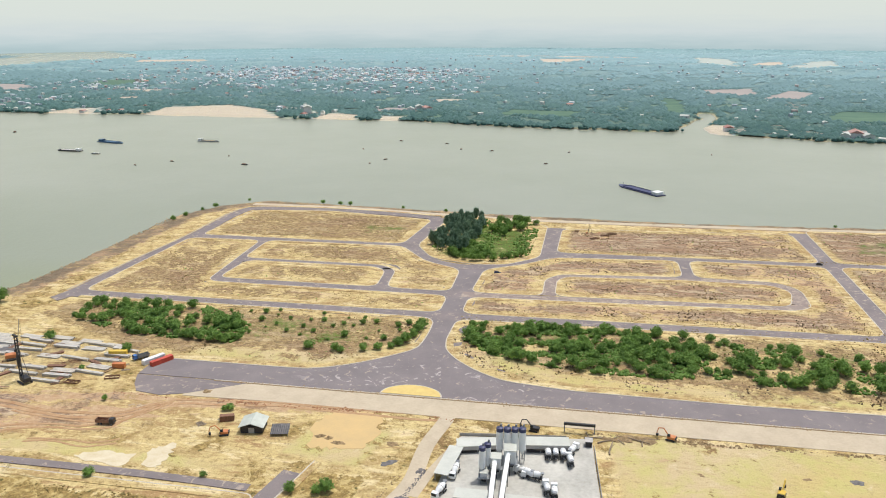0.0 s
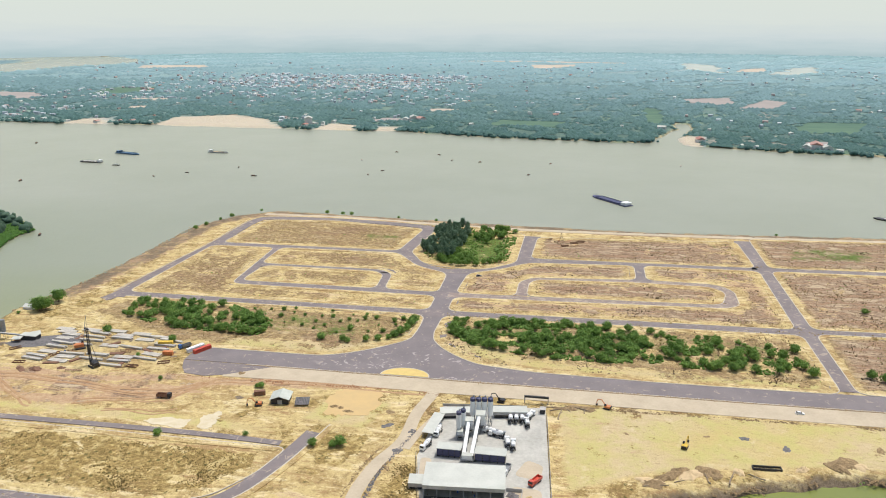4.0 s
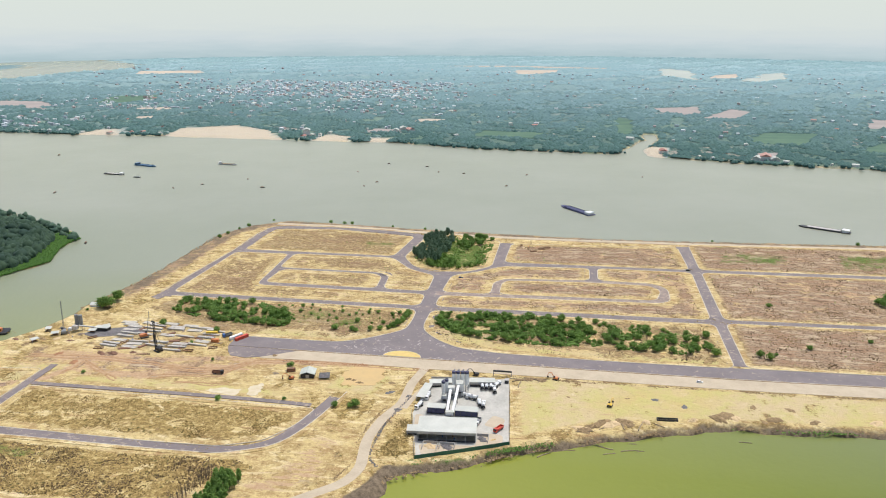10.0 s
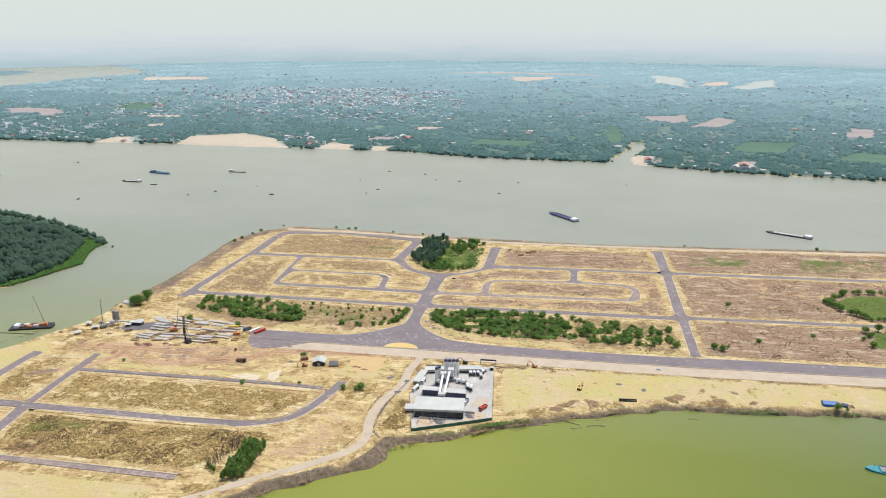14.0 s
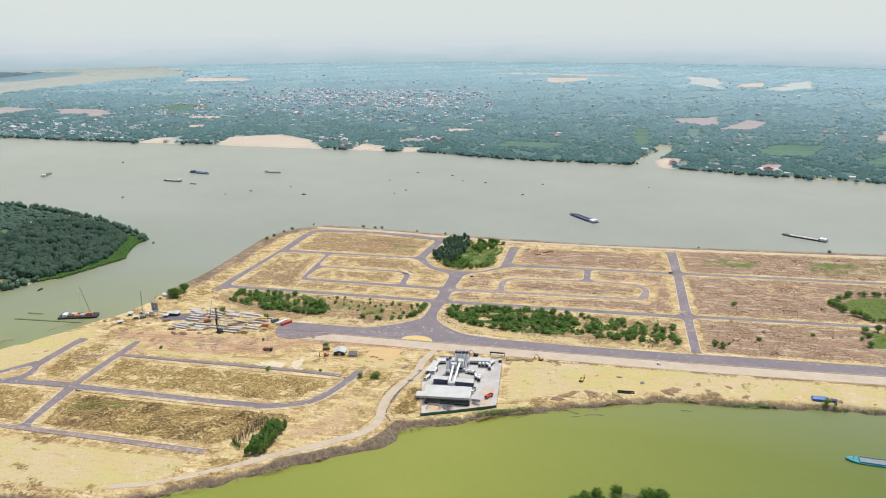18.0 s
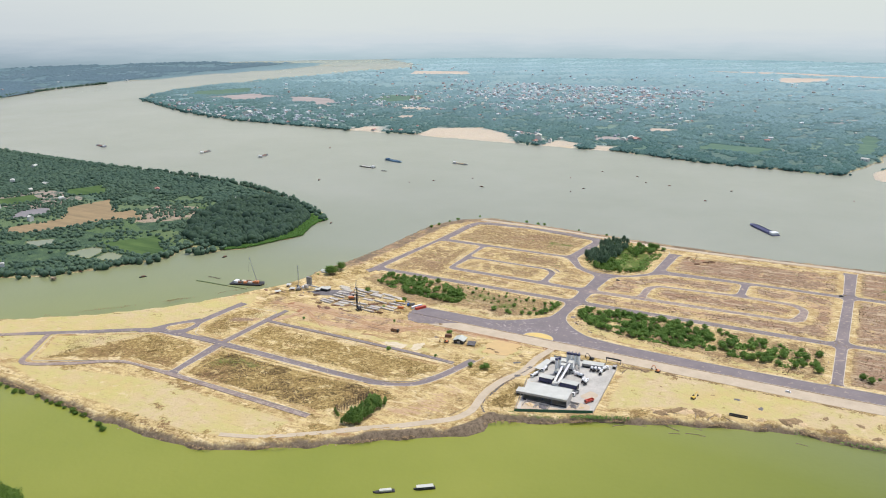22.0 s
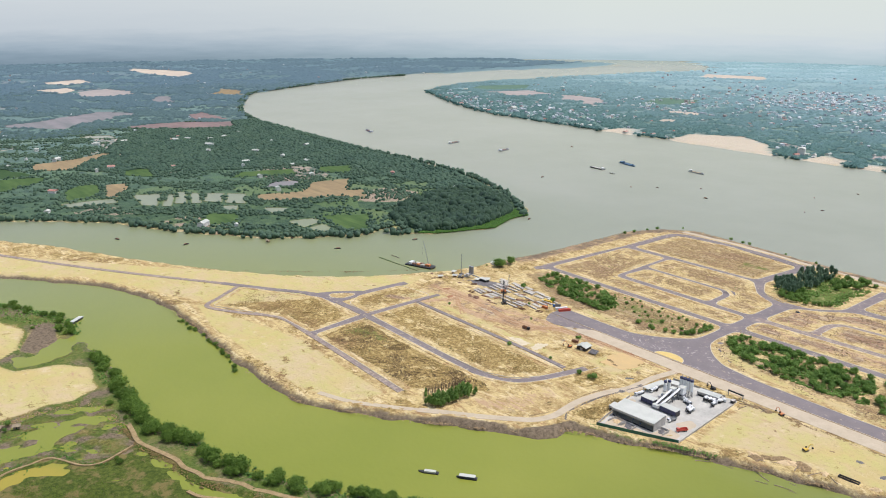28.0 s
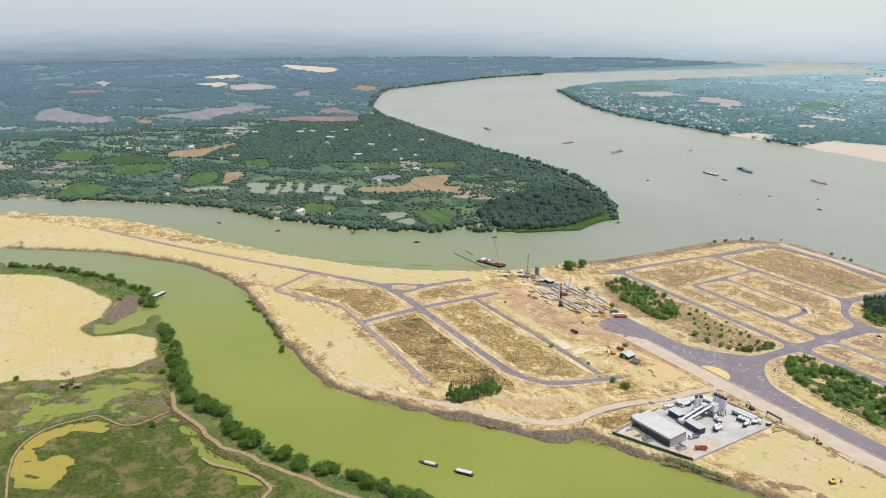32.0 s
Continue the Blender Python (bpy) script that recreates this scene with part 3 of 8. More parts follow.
BLOCKS = {
    "north_west": [(-236, 246), (-76, 247), (-68, 320), (-160, 336), (-226, 329)],
    "west": [(-248, 107.5), (-22.5, 107.5), (-22.5, 133.5), (-184, 134.5), (-187, 234), (-241, 232)],
    "west_upper": [(-177, 192), (-76, 192), (-62, 181), (-60, 146), (-22.5, 145.5), (-23, 188), (-50, 203), (-74, 237), (-177, 235)],
    "west_inner": [(-175, 146.5), (-71, 146), (-73, 176), (-80, 183), (-172, 183)],
    "east": [(-5.5, 107.5), (224, 112), (225, 236), (137, 235), (137, 200), (188, 198), (200, 184), (199, 151), (188, 143), (70, 137), (-5.5, 133.5)],
    "east_upper": [(-5.5, 145.5), (36, 146), (36, 178), (46, 191), (126, 199), (126, 234), (42, 227), (22, 207), (-3, 191)],
    "east_inner": [(47, 147), (184, 152), (190, 178), (182, 189), (126, 190), (52, 184), (47, 176)],
    "north_east": [(44, 243), (224, 247), (222, 322), (46, 308)],
    "wood": [(-44, 214), (-14, 204), (8, 207), (29, 228), (30, 318), (-28, 338), (-52, 316), (-60, 244)],
    "far_east_north": [(237, 248), (620, 262), (620, 360), (237, 336)],
    "far_east": [(237, 113), (620, 128), (620, 251), (237, 238)],
    "far_east_south": [(237, 18), (620, 30), (620, 119), (237, 104)],
    "scrub_east": [(-8, 96.5), (227, 101), (227.5, 16), (130, 14.5), (58, 16), (26, 21), (12, 30), (0, 42), (-7, 53), (-9, 66)],
    "scrub_west": [(-22, 96), (-244, 95), (-262, 60), (-170, 20), (-70, 20), (-38, 38), (-22, 58)],
    "low_north": [(-256, -90), (-256, -140), (-140, -142), (-96, -141), (-73, -131), (-61, -112), (-55, -91)],
    "low_south": [(-250, -209), (-256, -153), (-140, -155), (-80, -150), (-58, -160), (-108, -211)],
    "low_west": [(-268, -153), (-332, -156), (-412, -203), (-381, -248), (-312, -210), (-261, -208)],
    "low_corner": [(-267, -64), (-268, -139), (-298, -139), (-310, -120), (-308, -70)],
}


def axis(lo, hi, step, end_lo, end_hi, grow):
    mid = list(np.arange(lo, hi + step / 2, step))
    a, s = [], step
    v = lo
    while v > end_lo:
        s *= grow
        v -= s
        a.append(v)
    b, s = [], step
    v = hi
    while v < end_hi:
        s *= grow
        v += s
        b.append(v)
    return np.array(a[::-1] + mid + b)


def soft_in(px, py, poly, feather):
    return np.clip(poly_sdf(px, py, poly) / feather, 0, 1)


def wobble(px, py, seed, size):
    """Smooth unevenness of about -1..1 from summed sines."""
    r = np.random.RandomState(seed)
    out = np.zeros(px.shape)
    for k in range(7):
        a = r.uniform(0, 6.283)
        f = 6.283 / (size * (0.5 + 1.2 * r.rand()))
        out += np.sin((px * np.cos(a) + py * np.sin(a)) * f + r.uniform(0, 6.283))
    return out / 3.2


def build_ground():
    xs = axis(-460, 440, 3.0, -4650, 4650, 1.035)
    ys = axis(-560, 392, 3.0, -4650, 4650, 1.035)
    X, Y = np.meshgrid(xs, ys)
    shp = X.shape
    x, y = X.ravel(), Y.ravel()
    near = 1.0 / (1.0 + (np.hypot(x - 50, y + 50) / 700) ** 4)
    wob = wobble(x, y, 3, 40) * 1.6 + wobble(x, y, 4, 11) * 0.7
    e = poly_sdf(x, y, ESTATE) + wob
    gi = poly_sdf(x, y, GREEN_ISLE) + wobble(x, y, 5, 60) * 4
    fb = poly_sdf(x, y, FAR_BANK) + wobble(x, y, 6, 80) * 4
    nb = poly_sdf(x, y, NEAR_BANK) + wob * 1.6
    z = np.maximum.reduce([np.clip(WATER_Z + e * 0.75, -9, 0.0), np.clip(WATER_Z + gi * 0.25, -9, -2.6), np.clip(WATER_Z + fb * 0.25, -9, -2.4), np.clip(WATER_Z + nb * 0.35, -9, -2.9)])
    for i, p in enumerate(POOLS):
        s = poly_sdf(x, y, p) + wobble(x, y, 20 + i, 22) * 2.5
        z = np.where(s > -4, np.minimum(z, WATER_Z + 0.7 - np.clip(s + 2, 0, 7) * 0.25), z)
    # the marsh beside the sand flat: shallow water between low islets
    marsh = poly_sdf(x, y, [(-285, -530), (-262, -476), (-266, -435), (-258, -404), (-200, -397), (-162, -403), (-164, -428), (-184, -452), (-192, -478), (-186, -512), (-190, -540)])
    mz = WATER_Z + 0.26 + 0.42 * wobble(x, y, 57, 26) + 0.22 * wobble(x, y, 58, 9) - 0.55 * soft_in(x, y, MARSH_POOL, 5) + 0.55 * soft_in(x, y, [(-210, -437), (-189, -401), (-166, -410), (-188, -438)], 6)
    z = np.where(marsh > 0, np.minimum(z, mz), z)
    paddy = poly_sdf(x, y, [(-132, -560), (-178, -502), (-189, -476), (-180, -452), (-166, -438), (-164, -402), (-139, -391), (-101, -388), (-71, -373), (-30, -356), (20, -390), (60, -560)])
    wet = np.clip(1.4 * (wobble(x, y, 61, 13) * 0.22 + wobble(x, y, 62, 6) * 0.12 - 0.1), -1, 0.5) + np.maximum(soft_in(x, y, YELLOW_WATER, 4), soft_in(x, y, [(-162, -406), (-139, -394), (-101, -391), (-71, -376), (-30, -360), (-48, -384), (-74, -392), (-92, -399), (-118, -401), (-140, -404)], 3))
    z = np.where(paddy > 0, WATER_Z + 0.36 + 0.10 * wobble(x, y, 55, 16) - 0.9 * np.clip(wet, 0, 1), z)
    flat = np.clip((e - 6) / 10, 0, 1)
    rough = wobble(x, y, 8, 9) * 0.10 + wobble(x, y, 9, 25) * 0.12
    road_free = np.zeros(x.shape)
    for p in BLOCKS.values():
        road_free = np.maximum(road_free, soft_in(x - 0, y, p, 12))
    z = z + rough * np.where(e > 0, 0.25 + 1.2 * road_free, 1.0) * np.where(z < 0.05, 1, 0) - np.where((e > 4), 0.22, 0.0)
    for k, p in BLOCKS.items():
        z = z + 0.34 * np.clip((poly_sdf(x, y, p) - 0.5) / 2.0, 0, 1)
    z = np.where((e > 0) & (e < 14), z + np.clip(wobble(x, y, 11, 7), -0.4, 1) * 0.35, z)
    # what covers the land
    veg, grn, yel, mud, red, cty = (np.zeros(x.shape) for _ in range(6))
    inner = {k: poly_sdf(x, y, p) for k, p in BLOCKS.items()}
    cover = {"north_west": 0.86, "west": 0.62, "west_upper": 0.66, "west_inner": 0.66, "east": 0.70, "east_upper": 0.70, "east_inner": 0.74, "north_east": 0.84, "far_east_north": 0.90, "far_east": 0.82, "far_east_south": 0.95, "scrub_east": 0.66, "scrub_west": 0.82, "low_north": 0.74, "low_south": 0.95, "low_west": 0.80, "low_corner": 0.66, "wood": 0.5}
    veg = np.where(e > 0, 0.36, 0.4)
    for k, s in inner.items():
        w = np.clip((s - 2) / (5 if k.startswith(("low", "far", "north")) else 8), 0, 1)
        veg = veg * (1 - (s > 0)) + (s > 0) * w * cover[k]
    yel = np.where(e > 0, 0.30, 0.0)
    grn = np.clip(soft_in(x, y, [(-50, 215), (-12, 206), (26, 230), (26, 300), (-40, 320)], 12) * 0.72, 0, 1)
    for p, val in (([(50, 40), (215, 35), (215, 90), (20, 92)], 0.34), ([(-235, 88), (-30, 90), (-40, 45), (-170, 40)], 0.36), ([(-250, -157), (-150, -158), (-196, -178), (-250, -196)], 0.46), ([(-120, 260), (-78, 258), (-74, 300), (-120, 300)], 0.42), ([(250, 268), (330, 272), (350, 322), (260, 316)], 0.46), ([(370, 262), (480, 270), (480, 335), (380, 325)], 0.50), ([(14, -144), (110, -100), (114, -114), (24, -162)], 0.98), ([(374, 172), (402, 128), (470, 130), (480, 205), (408, 204)], 1.0), ([(378, 58), (440, 58), (440, 108), (392, 104)], 0.95)):
        grn = np.maximum(grn, soft_in(x, y, p, 10) * val)
    # bare pale sand flats
    for p, val in (([(70, -18), (440, -18), (440, -58), (200, -66), (120, -84), (78, -108)], 0.97), ([(-420, -262), (-260, -222), (-112, -224), (-120, -262), (-170, -278), (-330, -278)], 0.98), ([(-900, -520), (-700, -520), (-560, -330), (-430, -270), (-380, -250), (-330, -160), (-300, -60), (-318, -20), (-420, -140), (-600, -290)], 0.95), ([(-50, -32), (-6, -30), (-20, -70), (-62, -62)], 0.85), ([(-290, -94), (-290, -75), (-276, -54), (-264, -57), (-268, -94)], 0.8), ([(14, 30), (60, 17), (222, 15), (222, 31), (150, 33), (62, 36), (10, 60), (-6, 60)], 0.75), ([(-140, 20), (-64, 21), (-24, 50), (-24, 60), (-70, 42), (-140, 40)], 0.9), ([(-240, -79), (-60, -80), (-68, -66), (-130, -62), (-235, -64)], 0.9), ([(-300, -60), (-262, -46), (-236, -50), (-250, -66), (-296, -72)], 0.8)):
        w = soft_in(x, y, p, 8)
        yel = np.maximum(yel, w * val)
        veg = veg * (1 - w * (0.92 if val > 0.9 else 0.6))
    w = soft_in(x, y, [(-300, -20), (-230, -22), (-120, -16), (-90, -30), (-130, -60), (-230, -72), (-290, -62)], 10)
    red = w * 0.46
    red = np.maximum(red, np.clip((22 - np.abs(e - 4)) / 6, 0, 1) * 0.55 * np.clip((y - 60) / 30, 0, 1) * (e > -20))
    w = soft_in(x, y, [(-275, 22), (-190, 34), (-160, 22), (-160, 0), (-185, -28), (-250, -28), (-272, 0)], 10)
    mud = w * 0.40
    veg = veg * (1 - w * 0.6)
    for k in ("east", "east_upper", "east_inner", "north_east", "far_east_north", "far_east", "far_east_south"):
        red = np.maximum(red, np.clip(inner[k] / 10, 0, 1) * 0.56)
    for k in ("north_west", "west", "west_upper", "west_inner", "scrub_west", "scrub_east"):
        red = np.maximum(red, np.clip(inner[k] / 10, 0, 1) * 0.22)
    # red soil churned up along the haul tracks
    for pts, wd in (([(-268, -40), (-247, -39), (-218, -39), (-186, -44), (-162, -47), (-137, -40), (-125, -31), (-90, -22), (-40, -18)], 5.0), ([(-242, -47), (-228, -55), (-210, -62), (-188, -61), (-167, -55)], 4.0), ([(-290, -96), (-260, -80), (-247, -60), (-248, -41)], 3.4), ([(-230, -30), (-190, -34), (-150, -26), (-110, -24)], 3.0)):
        ln = smooth_line(pts, 3.0)
        d = np.full(x.shape, 99.0)
        near_it = (x > -300) & (x < -20) & (y > -110) & (y < 0)
        for q in ln:
            d[near_it] = np.minimum(d[near_it], np.hypot(x[near_it] - q.x, y[near_it] - q.y))
        red = np.maximum(red, np.clip(1.1 - d / wd * 0.6, 0, 1.0))
    # banks
    mud = np.maximum(mud, np.where((e > -30) & (e < 9), np.clip(1 - np.abs(e - 1) / 8, 0, 1) * 0.78, 0))
    mud = np.maximum(mud, np.clip((20 - np.abs(e - 5)) / 6, 0, 1) * 0.56 * np.clip((y - 60) / 30, 0, 1) * (e > -20))
    mud = np.maximum(mud, np.where((nb > 0) & (nb < 8), 0.55, 0))
    for p, val in (([(4, -146), (30, -140), (32, -150), (10, -160), (14, -178), (-4, -190), (-14, -188), (-2, -166)], 1.0), ([(-60, -212), (-20, -184), (-10, -192), (-40, -214), (-84, -246)], 0.8)):
        mud = np.maximum(mud, soft_in(x, y, p, 4) * val)
    # brown scrub between the track and the yard, and below the plantation
    for p in ([(-3, -118), (2, -105), (10, -88), (12, -104), (20, -138), (2, -140), (-3, -140)], [(-104, -228), (-100, -219), (-68, -216), (-76, -228), (-90, -238)], [(-40, -70), (-12, -66), (-18, -100), (-34, -104), (-46, -88)]):
        veg = np.maximum(veg, soft_in(x, y, p, 4) * 0.98)
    w = soft_in(x, y, [(-54, -154), (-49, -116), (-24, -122), (-18, -146), (-20, -166), (-30, -180), (-60, -196), (-90, -206)], 12)
    red = np.maximum(red, w * 0.42)
    mud = np.where(z < WATER_Z, 0.9, mud)
    is_nb = nb > -2
    grn = np.where(is_nb, 0.78 + 0.22 * wobble(x, y, 31, 60), grn)
    veg = np.where(is_nb, 0.95, veg)
    mud = np.where(is_nb, np.maximum(mud * 0.8, 0.28 + 0.25 * wobble(x, y, 33, 35)), mud)
    sandp = [(-660, -600), (-560, -459), (-525, -442), (-443, -409), (-392, -428), (-376, -448), (-351, -439), (-342, -405), (-319, -387), (-274, -394), (-261, -417), (-266, -435), (-261, -472), (-280, -508), (-290, -600)]
    w = soft_in(x, y, sandp, 5) * (np.minimum(soft_in(x, y, [(-396, -432), (-380, -448), (-350, -440), (-342, -408), (-392, -380)], 5), 1) < 0.3)
    yel = np.maximum(yel, w)
    grn, veg, mud = grn * (1 - w), veg * (1 - w), mud * (1 - w)
    grn = np.where(paddy > 0, 1.0, grn)
    rice = np.where(is_nb & (paddy > -2), 1.0, np.where(is_nb, np.where(marsh > 0, 0.7, 0.45), 0.0)) * (1 - w)
    mud = np.where(paddy > 0, 0.1, mud)
    mud = np.where(marsh > 0, 0.40 + 0.4 * wobble(x, y, 59, 20), mud)
    grn = np.where(marsh > 0, 0.62 + 0.35 * wobble(x, y, 60, 24), grn)
    w = soft_in(x, y, [(-392, -430), (-448, -403), (-444, -384), (-398, -392), (-376, -420)], 5)
    mud, grn, veg = np.maximum(mud, w * 1.2), grn * (1 - w), veg * (1 - w)
    cty = np.clip(np.maximum(gi, fb) / 5, 0, 1)
    for p in BEACHES:
        w = np.clip(poly_sdf(x, y, p) / 8 + 0.5, 0, 1)
        cty *= 1 - w
        yel = np.maximum(yel, w * 0.45)
        veg *= 1 - w
        red = np.maximum(red, w * 0.35)
    # share of painted haze, growing with distance from about where the camera flies
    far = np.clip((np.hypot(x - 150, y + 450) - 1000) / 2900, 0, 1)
    far_haze = np.where(fb > 0, 0.08 + 0.92 * far, np.where(gi > 0, 0.03 + 0.85 * far, 0.0))
    # far beaches get a fixed, strong share of the painted haze
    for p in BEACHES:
        far_haze = np.where(poly_sdf(x, y, p) > -4, 0.8, far_haze)
    verts = np.stack([x, y, z], 1)
    ny, nx = shp
    idx = np.arange(nx * ny).reshape(ny, nx)
    quads = np.stack([idx[:-1, :-1], idx[:-1, 1:], idx[1:, 1:], idx[1:, :-1]], -1).reshape(-1, 4)
    me = bpy.data.meshes.new("ground")
    me.vertices.add(len(verts))
    me.vertices.foreach_set("co", verts.ravel())
    me.loops.add(quads.size)
    me.loops.foreach_set("vertex_index", quads.ravel())
    me.polygons.add(len(quads))
    me.polygons.foreach_set("loop_start", np.arange(0, quads.size, 4))
    me.polygons.foreach_set("use_smooth", np.ones(len(quads), bool))
    me.update(calc_edges=True)
    for name, vals in (("veg", veg), ("green", grn), ("yellow", yel), ("mud", mud), ("red", red), ("country", cty), ("far_haze", far_haze), ("rice", rice)):
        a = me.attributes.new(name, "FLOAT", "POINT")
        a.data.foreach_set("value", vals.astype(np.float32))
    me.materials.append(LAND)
    return tagged(new("ground", me), "sandy estate ground, green river islands and far wooded banks", "ground", kind="structure")


ground = build_ground()

wm = bmesh.new()
bmesh.ops.create_circle(wm, cap_ends=True, segments=96, radius=4640)
water = part("water", wm, WATER)
water.location = (0, 0, WATER_Z)
tagged(water, "wide silty river and still green inlet water", "water", kind="structure")


def backdrop():
    """A glowing ring painted as pale haze that closes the distance, darker and bluer at its foot."""
    m, nodes, links, b = mat_base("distant_haze")
    nodes.remove(b)
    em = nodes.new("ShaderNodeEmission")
    sep = nodes.new("ShaderNodeSeparateXYZ")
    pos = nodes.new("ShaderNodeNewGeometry").outputs["Position"]
    links.new(pos, sep.inputs[0])
    # painted streaks, as of woods and fields, that thin out upwards into the haze
    mp = nodes.new("ShaderNodeMapping")
    mp.inputs["Scale"].default_value = (1.0, 1.0, 9.0)
    links.new(pos, mp.inputs[0])
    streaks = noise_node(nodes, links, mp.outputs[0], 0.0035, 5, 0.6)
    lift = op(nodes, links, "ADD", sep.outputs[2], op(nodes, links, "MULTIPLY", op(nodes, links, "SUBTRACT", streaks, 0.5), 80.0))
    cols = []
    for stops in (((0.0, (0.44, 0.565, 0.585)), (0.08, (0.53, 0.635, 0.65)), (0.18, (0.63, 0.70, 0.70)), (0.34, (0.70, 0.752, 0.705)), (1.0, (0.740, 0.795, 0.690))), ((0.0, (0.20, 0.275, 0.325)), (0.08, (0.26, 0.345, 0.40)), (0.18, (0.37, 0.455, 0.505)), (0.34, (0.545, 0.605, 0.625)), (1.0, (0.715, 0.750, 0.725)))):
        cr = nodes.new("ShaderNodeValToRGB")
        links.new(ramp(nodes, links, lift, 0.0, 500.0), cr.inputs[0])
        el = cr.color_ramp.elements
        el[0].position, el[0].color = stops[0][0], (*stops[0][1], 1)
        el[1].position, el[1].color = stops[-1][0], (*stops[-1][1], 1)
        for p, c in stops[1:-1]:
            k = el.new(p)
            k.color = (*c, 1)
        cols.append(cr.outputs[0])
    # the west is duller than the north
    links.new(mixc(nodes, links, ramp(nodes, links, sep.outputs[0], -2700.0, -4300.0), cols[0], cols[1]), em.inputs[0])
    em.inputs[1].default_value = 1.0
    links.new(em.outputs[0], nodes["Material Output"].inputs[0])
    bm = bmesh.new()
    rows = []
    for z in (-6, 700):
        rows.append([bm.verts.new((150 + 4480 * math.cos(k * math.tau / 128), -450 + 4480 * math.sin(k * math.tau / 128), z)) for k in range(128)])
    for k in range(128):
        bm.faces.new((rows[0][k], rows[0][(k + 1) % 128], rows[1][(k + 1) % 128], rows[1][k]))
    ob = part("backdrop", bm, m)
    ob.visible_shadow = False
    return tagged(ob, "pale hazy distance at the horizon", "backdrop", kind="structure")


backdrop()

# ---- roads ----
ROADS = [
    ("main_avenue", [(-150, 8), (-60, 8), (0, 8), (100, 6.5), (200, 6.5), (300, 8.5), (620, 20)], 10, 9.5),
    ("cross_avenue", [(-12, 18), (-12, 60), (-12, 104), (-13, 150), (-14, 196)], 13, 12),
    ("street", [(-258, 101), (-170, 101), (-12, 101), (100, 104), (228, 107), (620, 123)], 7.5, 7.5),
    ("street", [(-182, 141), (-65, 140), (-12, 139.5)], 7.5, 7.5),
    ("worn_street", [(-12, 139.5), (41, 140), (70, 141.5), (180, 147), (191, 156), (195, 168), (194, 182), (184, 193), (126, 195), (60, 187), (43, 179)], 5, 5),
    ("worn_street", [(41, 146), (41, 184)], 5, 5),
    ("street", [(131, 195), (131, 240)], 8, 8),
    ("street", [(36, 233), (80, 237), (131, 240), (230, 242), (620, 256)], 7, 7),
    ("street", [(231, 20), (231, 110), (231, 242), (230, 328)], 8, 8),
    ("street", [(37, 228), (37, 270), (38, 312)], 9, 9),
    ("street", [(-68, 242), (-58, 222), (-46, 206), (-26, 196), (-8, 197), (16, 211), (36, 233)], 6, 6),
    ("street", [(-242, 240), (-155, 241), (-68, 242)], 7, 7),
    ("street", [(-68, 242), (-65, 280), (-61, 330)], 8, 8),
    ("street", [(-181, 145), (-182, 185), (-183, 240)], 6, 6),
    ("street", [(-182, 187), (-80, 188), (-68, 179), (-66, 145)], 6, 6),
    ("perimeter_street", [(-61, 329), (-110, 338), (-160, 342), (-225, 338), (-241, 318), (-244, 240), (-251, 160), (-256, 101), (-260, 88)], 6.2, 3.6),
    ("worn_street", [(-735, -392), (-631, -335), (-540, -280), (-440, -214)], 2.9, 2.9),
    ("low_road", [(-440, -214), (-400, -189), (-340, -151), (-299, -147), (-262, -146), (-136, -148), (-90, -146), (-66, -134), (-53, -105), (-45, -72)], 3.7, 3.5),
    ("low_road", [(-340, -152), (-318, -122), (-316, -100), (-313, -58)], 4.4, 4.8),
    ("low_road", [(-262, -146), (-261, -54)], 2.7, 2.7),
    ("low_road", [(-262, -146), (-257, -190), (-255, -213)], 4.2, 4.2),
    ("worn_street", [(-420, -204), (-400, -235), (-383, -256), (-345, -237), (-309, -214), (-255, -213), (-180, -215), (-110, -217)], 2.7, 2.4),
    ("low_road", [(-258, -84), (-118, -83), (-57, -85)], 2.1, 2.3),
]
for i, (name, pts, a, b) in enumerate(ROADS):
    # each strip lies a few millimetres above the last, so that crossings show no flicker
    ob = part(name, ribbon(smooth_line(pts, 5.0), a, b, 0.03 + 0.004 * i, 0.3), {"street": STREET, "worn_street": WORN, "perimeter_street": STREET, "low_road": STREET}.get(name, ASPHALT))
    tagged(ob, "purple-grey asphalt estate road with worn surface", "road", kind="structure")
fork = part("road_fork", prism([(-352, -162), (-340, -134), (-323, -110), (-310, -112), (-309, -152)], -0.2, 0.016), ASPHALT)
tagged(fork, "asphalt road fork round a narrow grass island", "road", kind="structure")
flare = part("junction", prism([(-74, 16), (-50, 28), (-32, 42), (-22, 58), (-22, 76), (-6, 76), (-2, 56), (16, 38), (40, 24), (70, 18), (70, 6), (-74, 6)], -0.2, 0.02), ASPHALT)
tagged(flare, "wide asphalt road junction with pale tyre stains", "road", kind="structure")
strip = part("dirt_carriageway", ribbon(smooth_line([(-118, -11.5), (-60, -10), (0, -11), (100, -11), (200, -11), (300, -9), (620, 2)], 8), 8.5, 8.0, -0.02, 0.2), DIRT)
tagged(strip, "unpaved sandy carriageway beside the asphalt avenue", "dirt road", kind="structure")
apron = part("asphalt_apron", prism([(-150, -2.2), (-146, -12), (-141, -19), (-128, -21), (-116, -17), (-108, -12), (-98, -6), (-92, -2.2)], -0.2, -0.012), STREET)
tagged(apron, "sand-covered asphalt apron at the end of the avenue", "road", kind="structure")
gravel = part("gravel_yard", prism([(-274, 2), (-268, 12), (-256, 17), (-244, 22), (-232, 20), (-229, 13), (-240, 6), (-252, 0), (-264, -3)], -0.4, -0.10), GRAVEL)
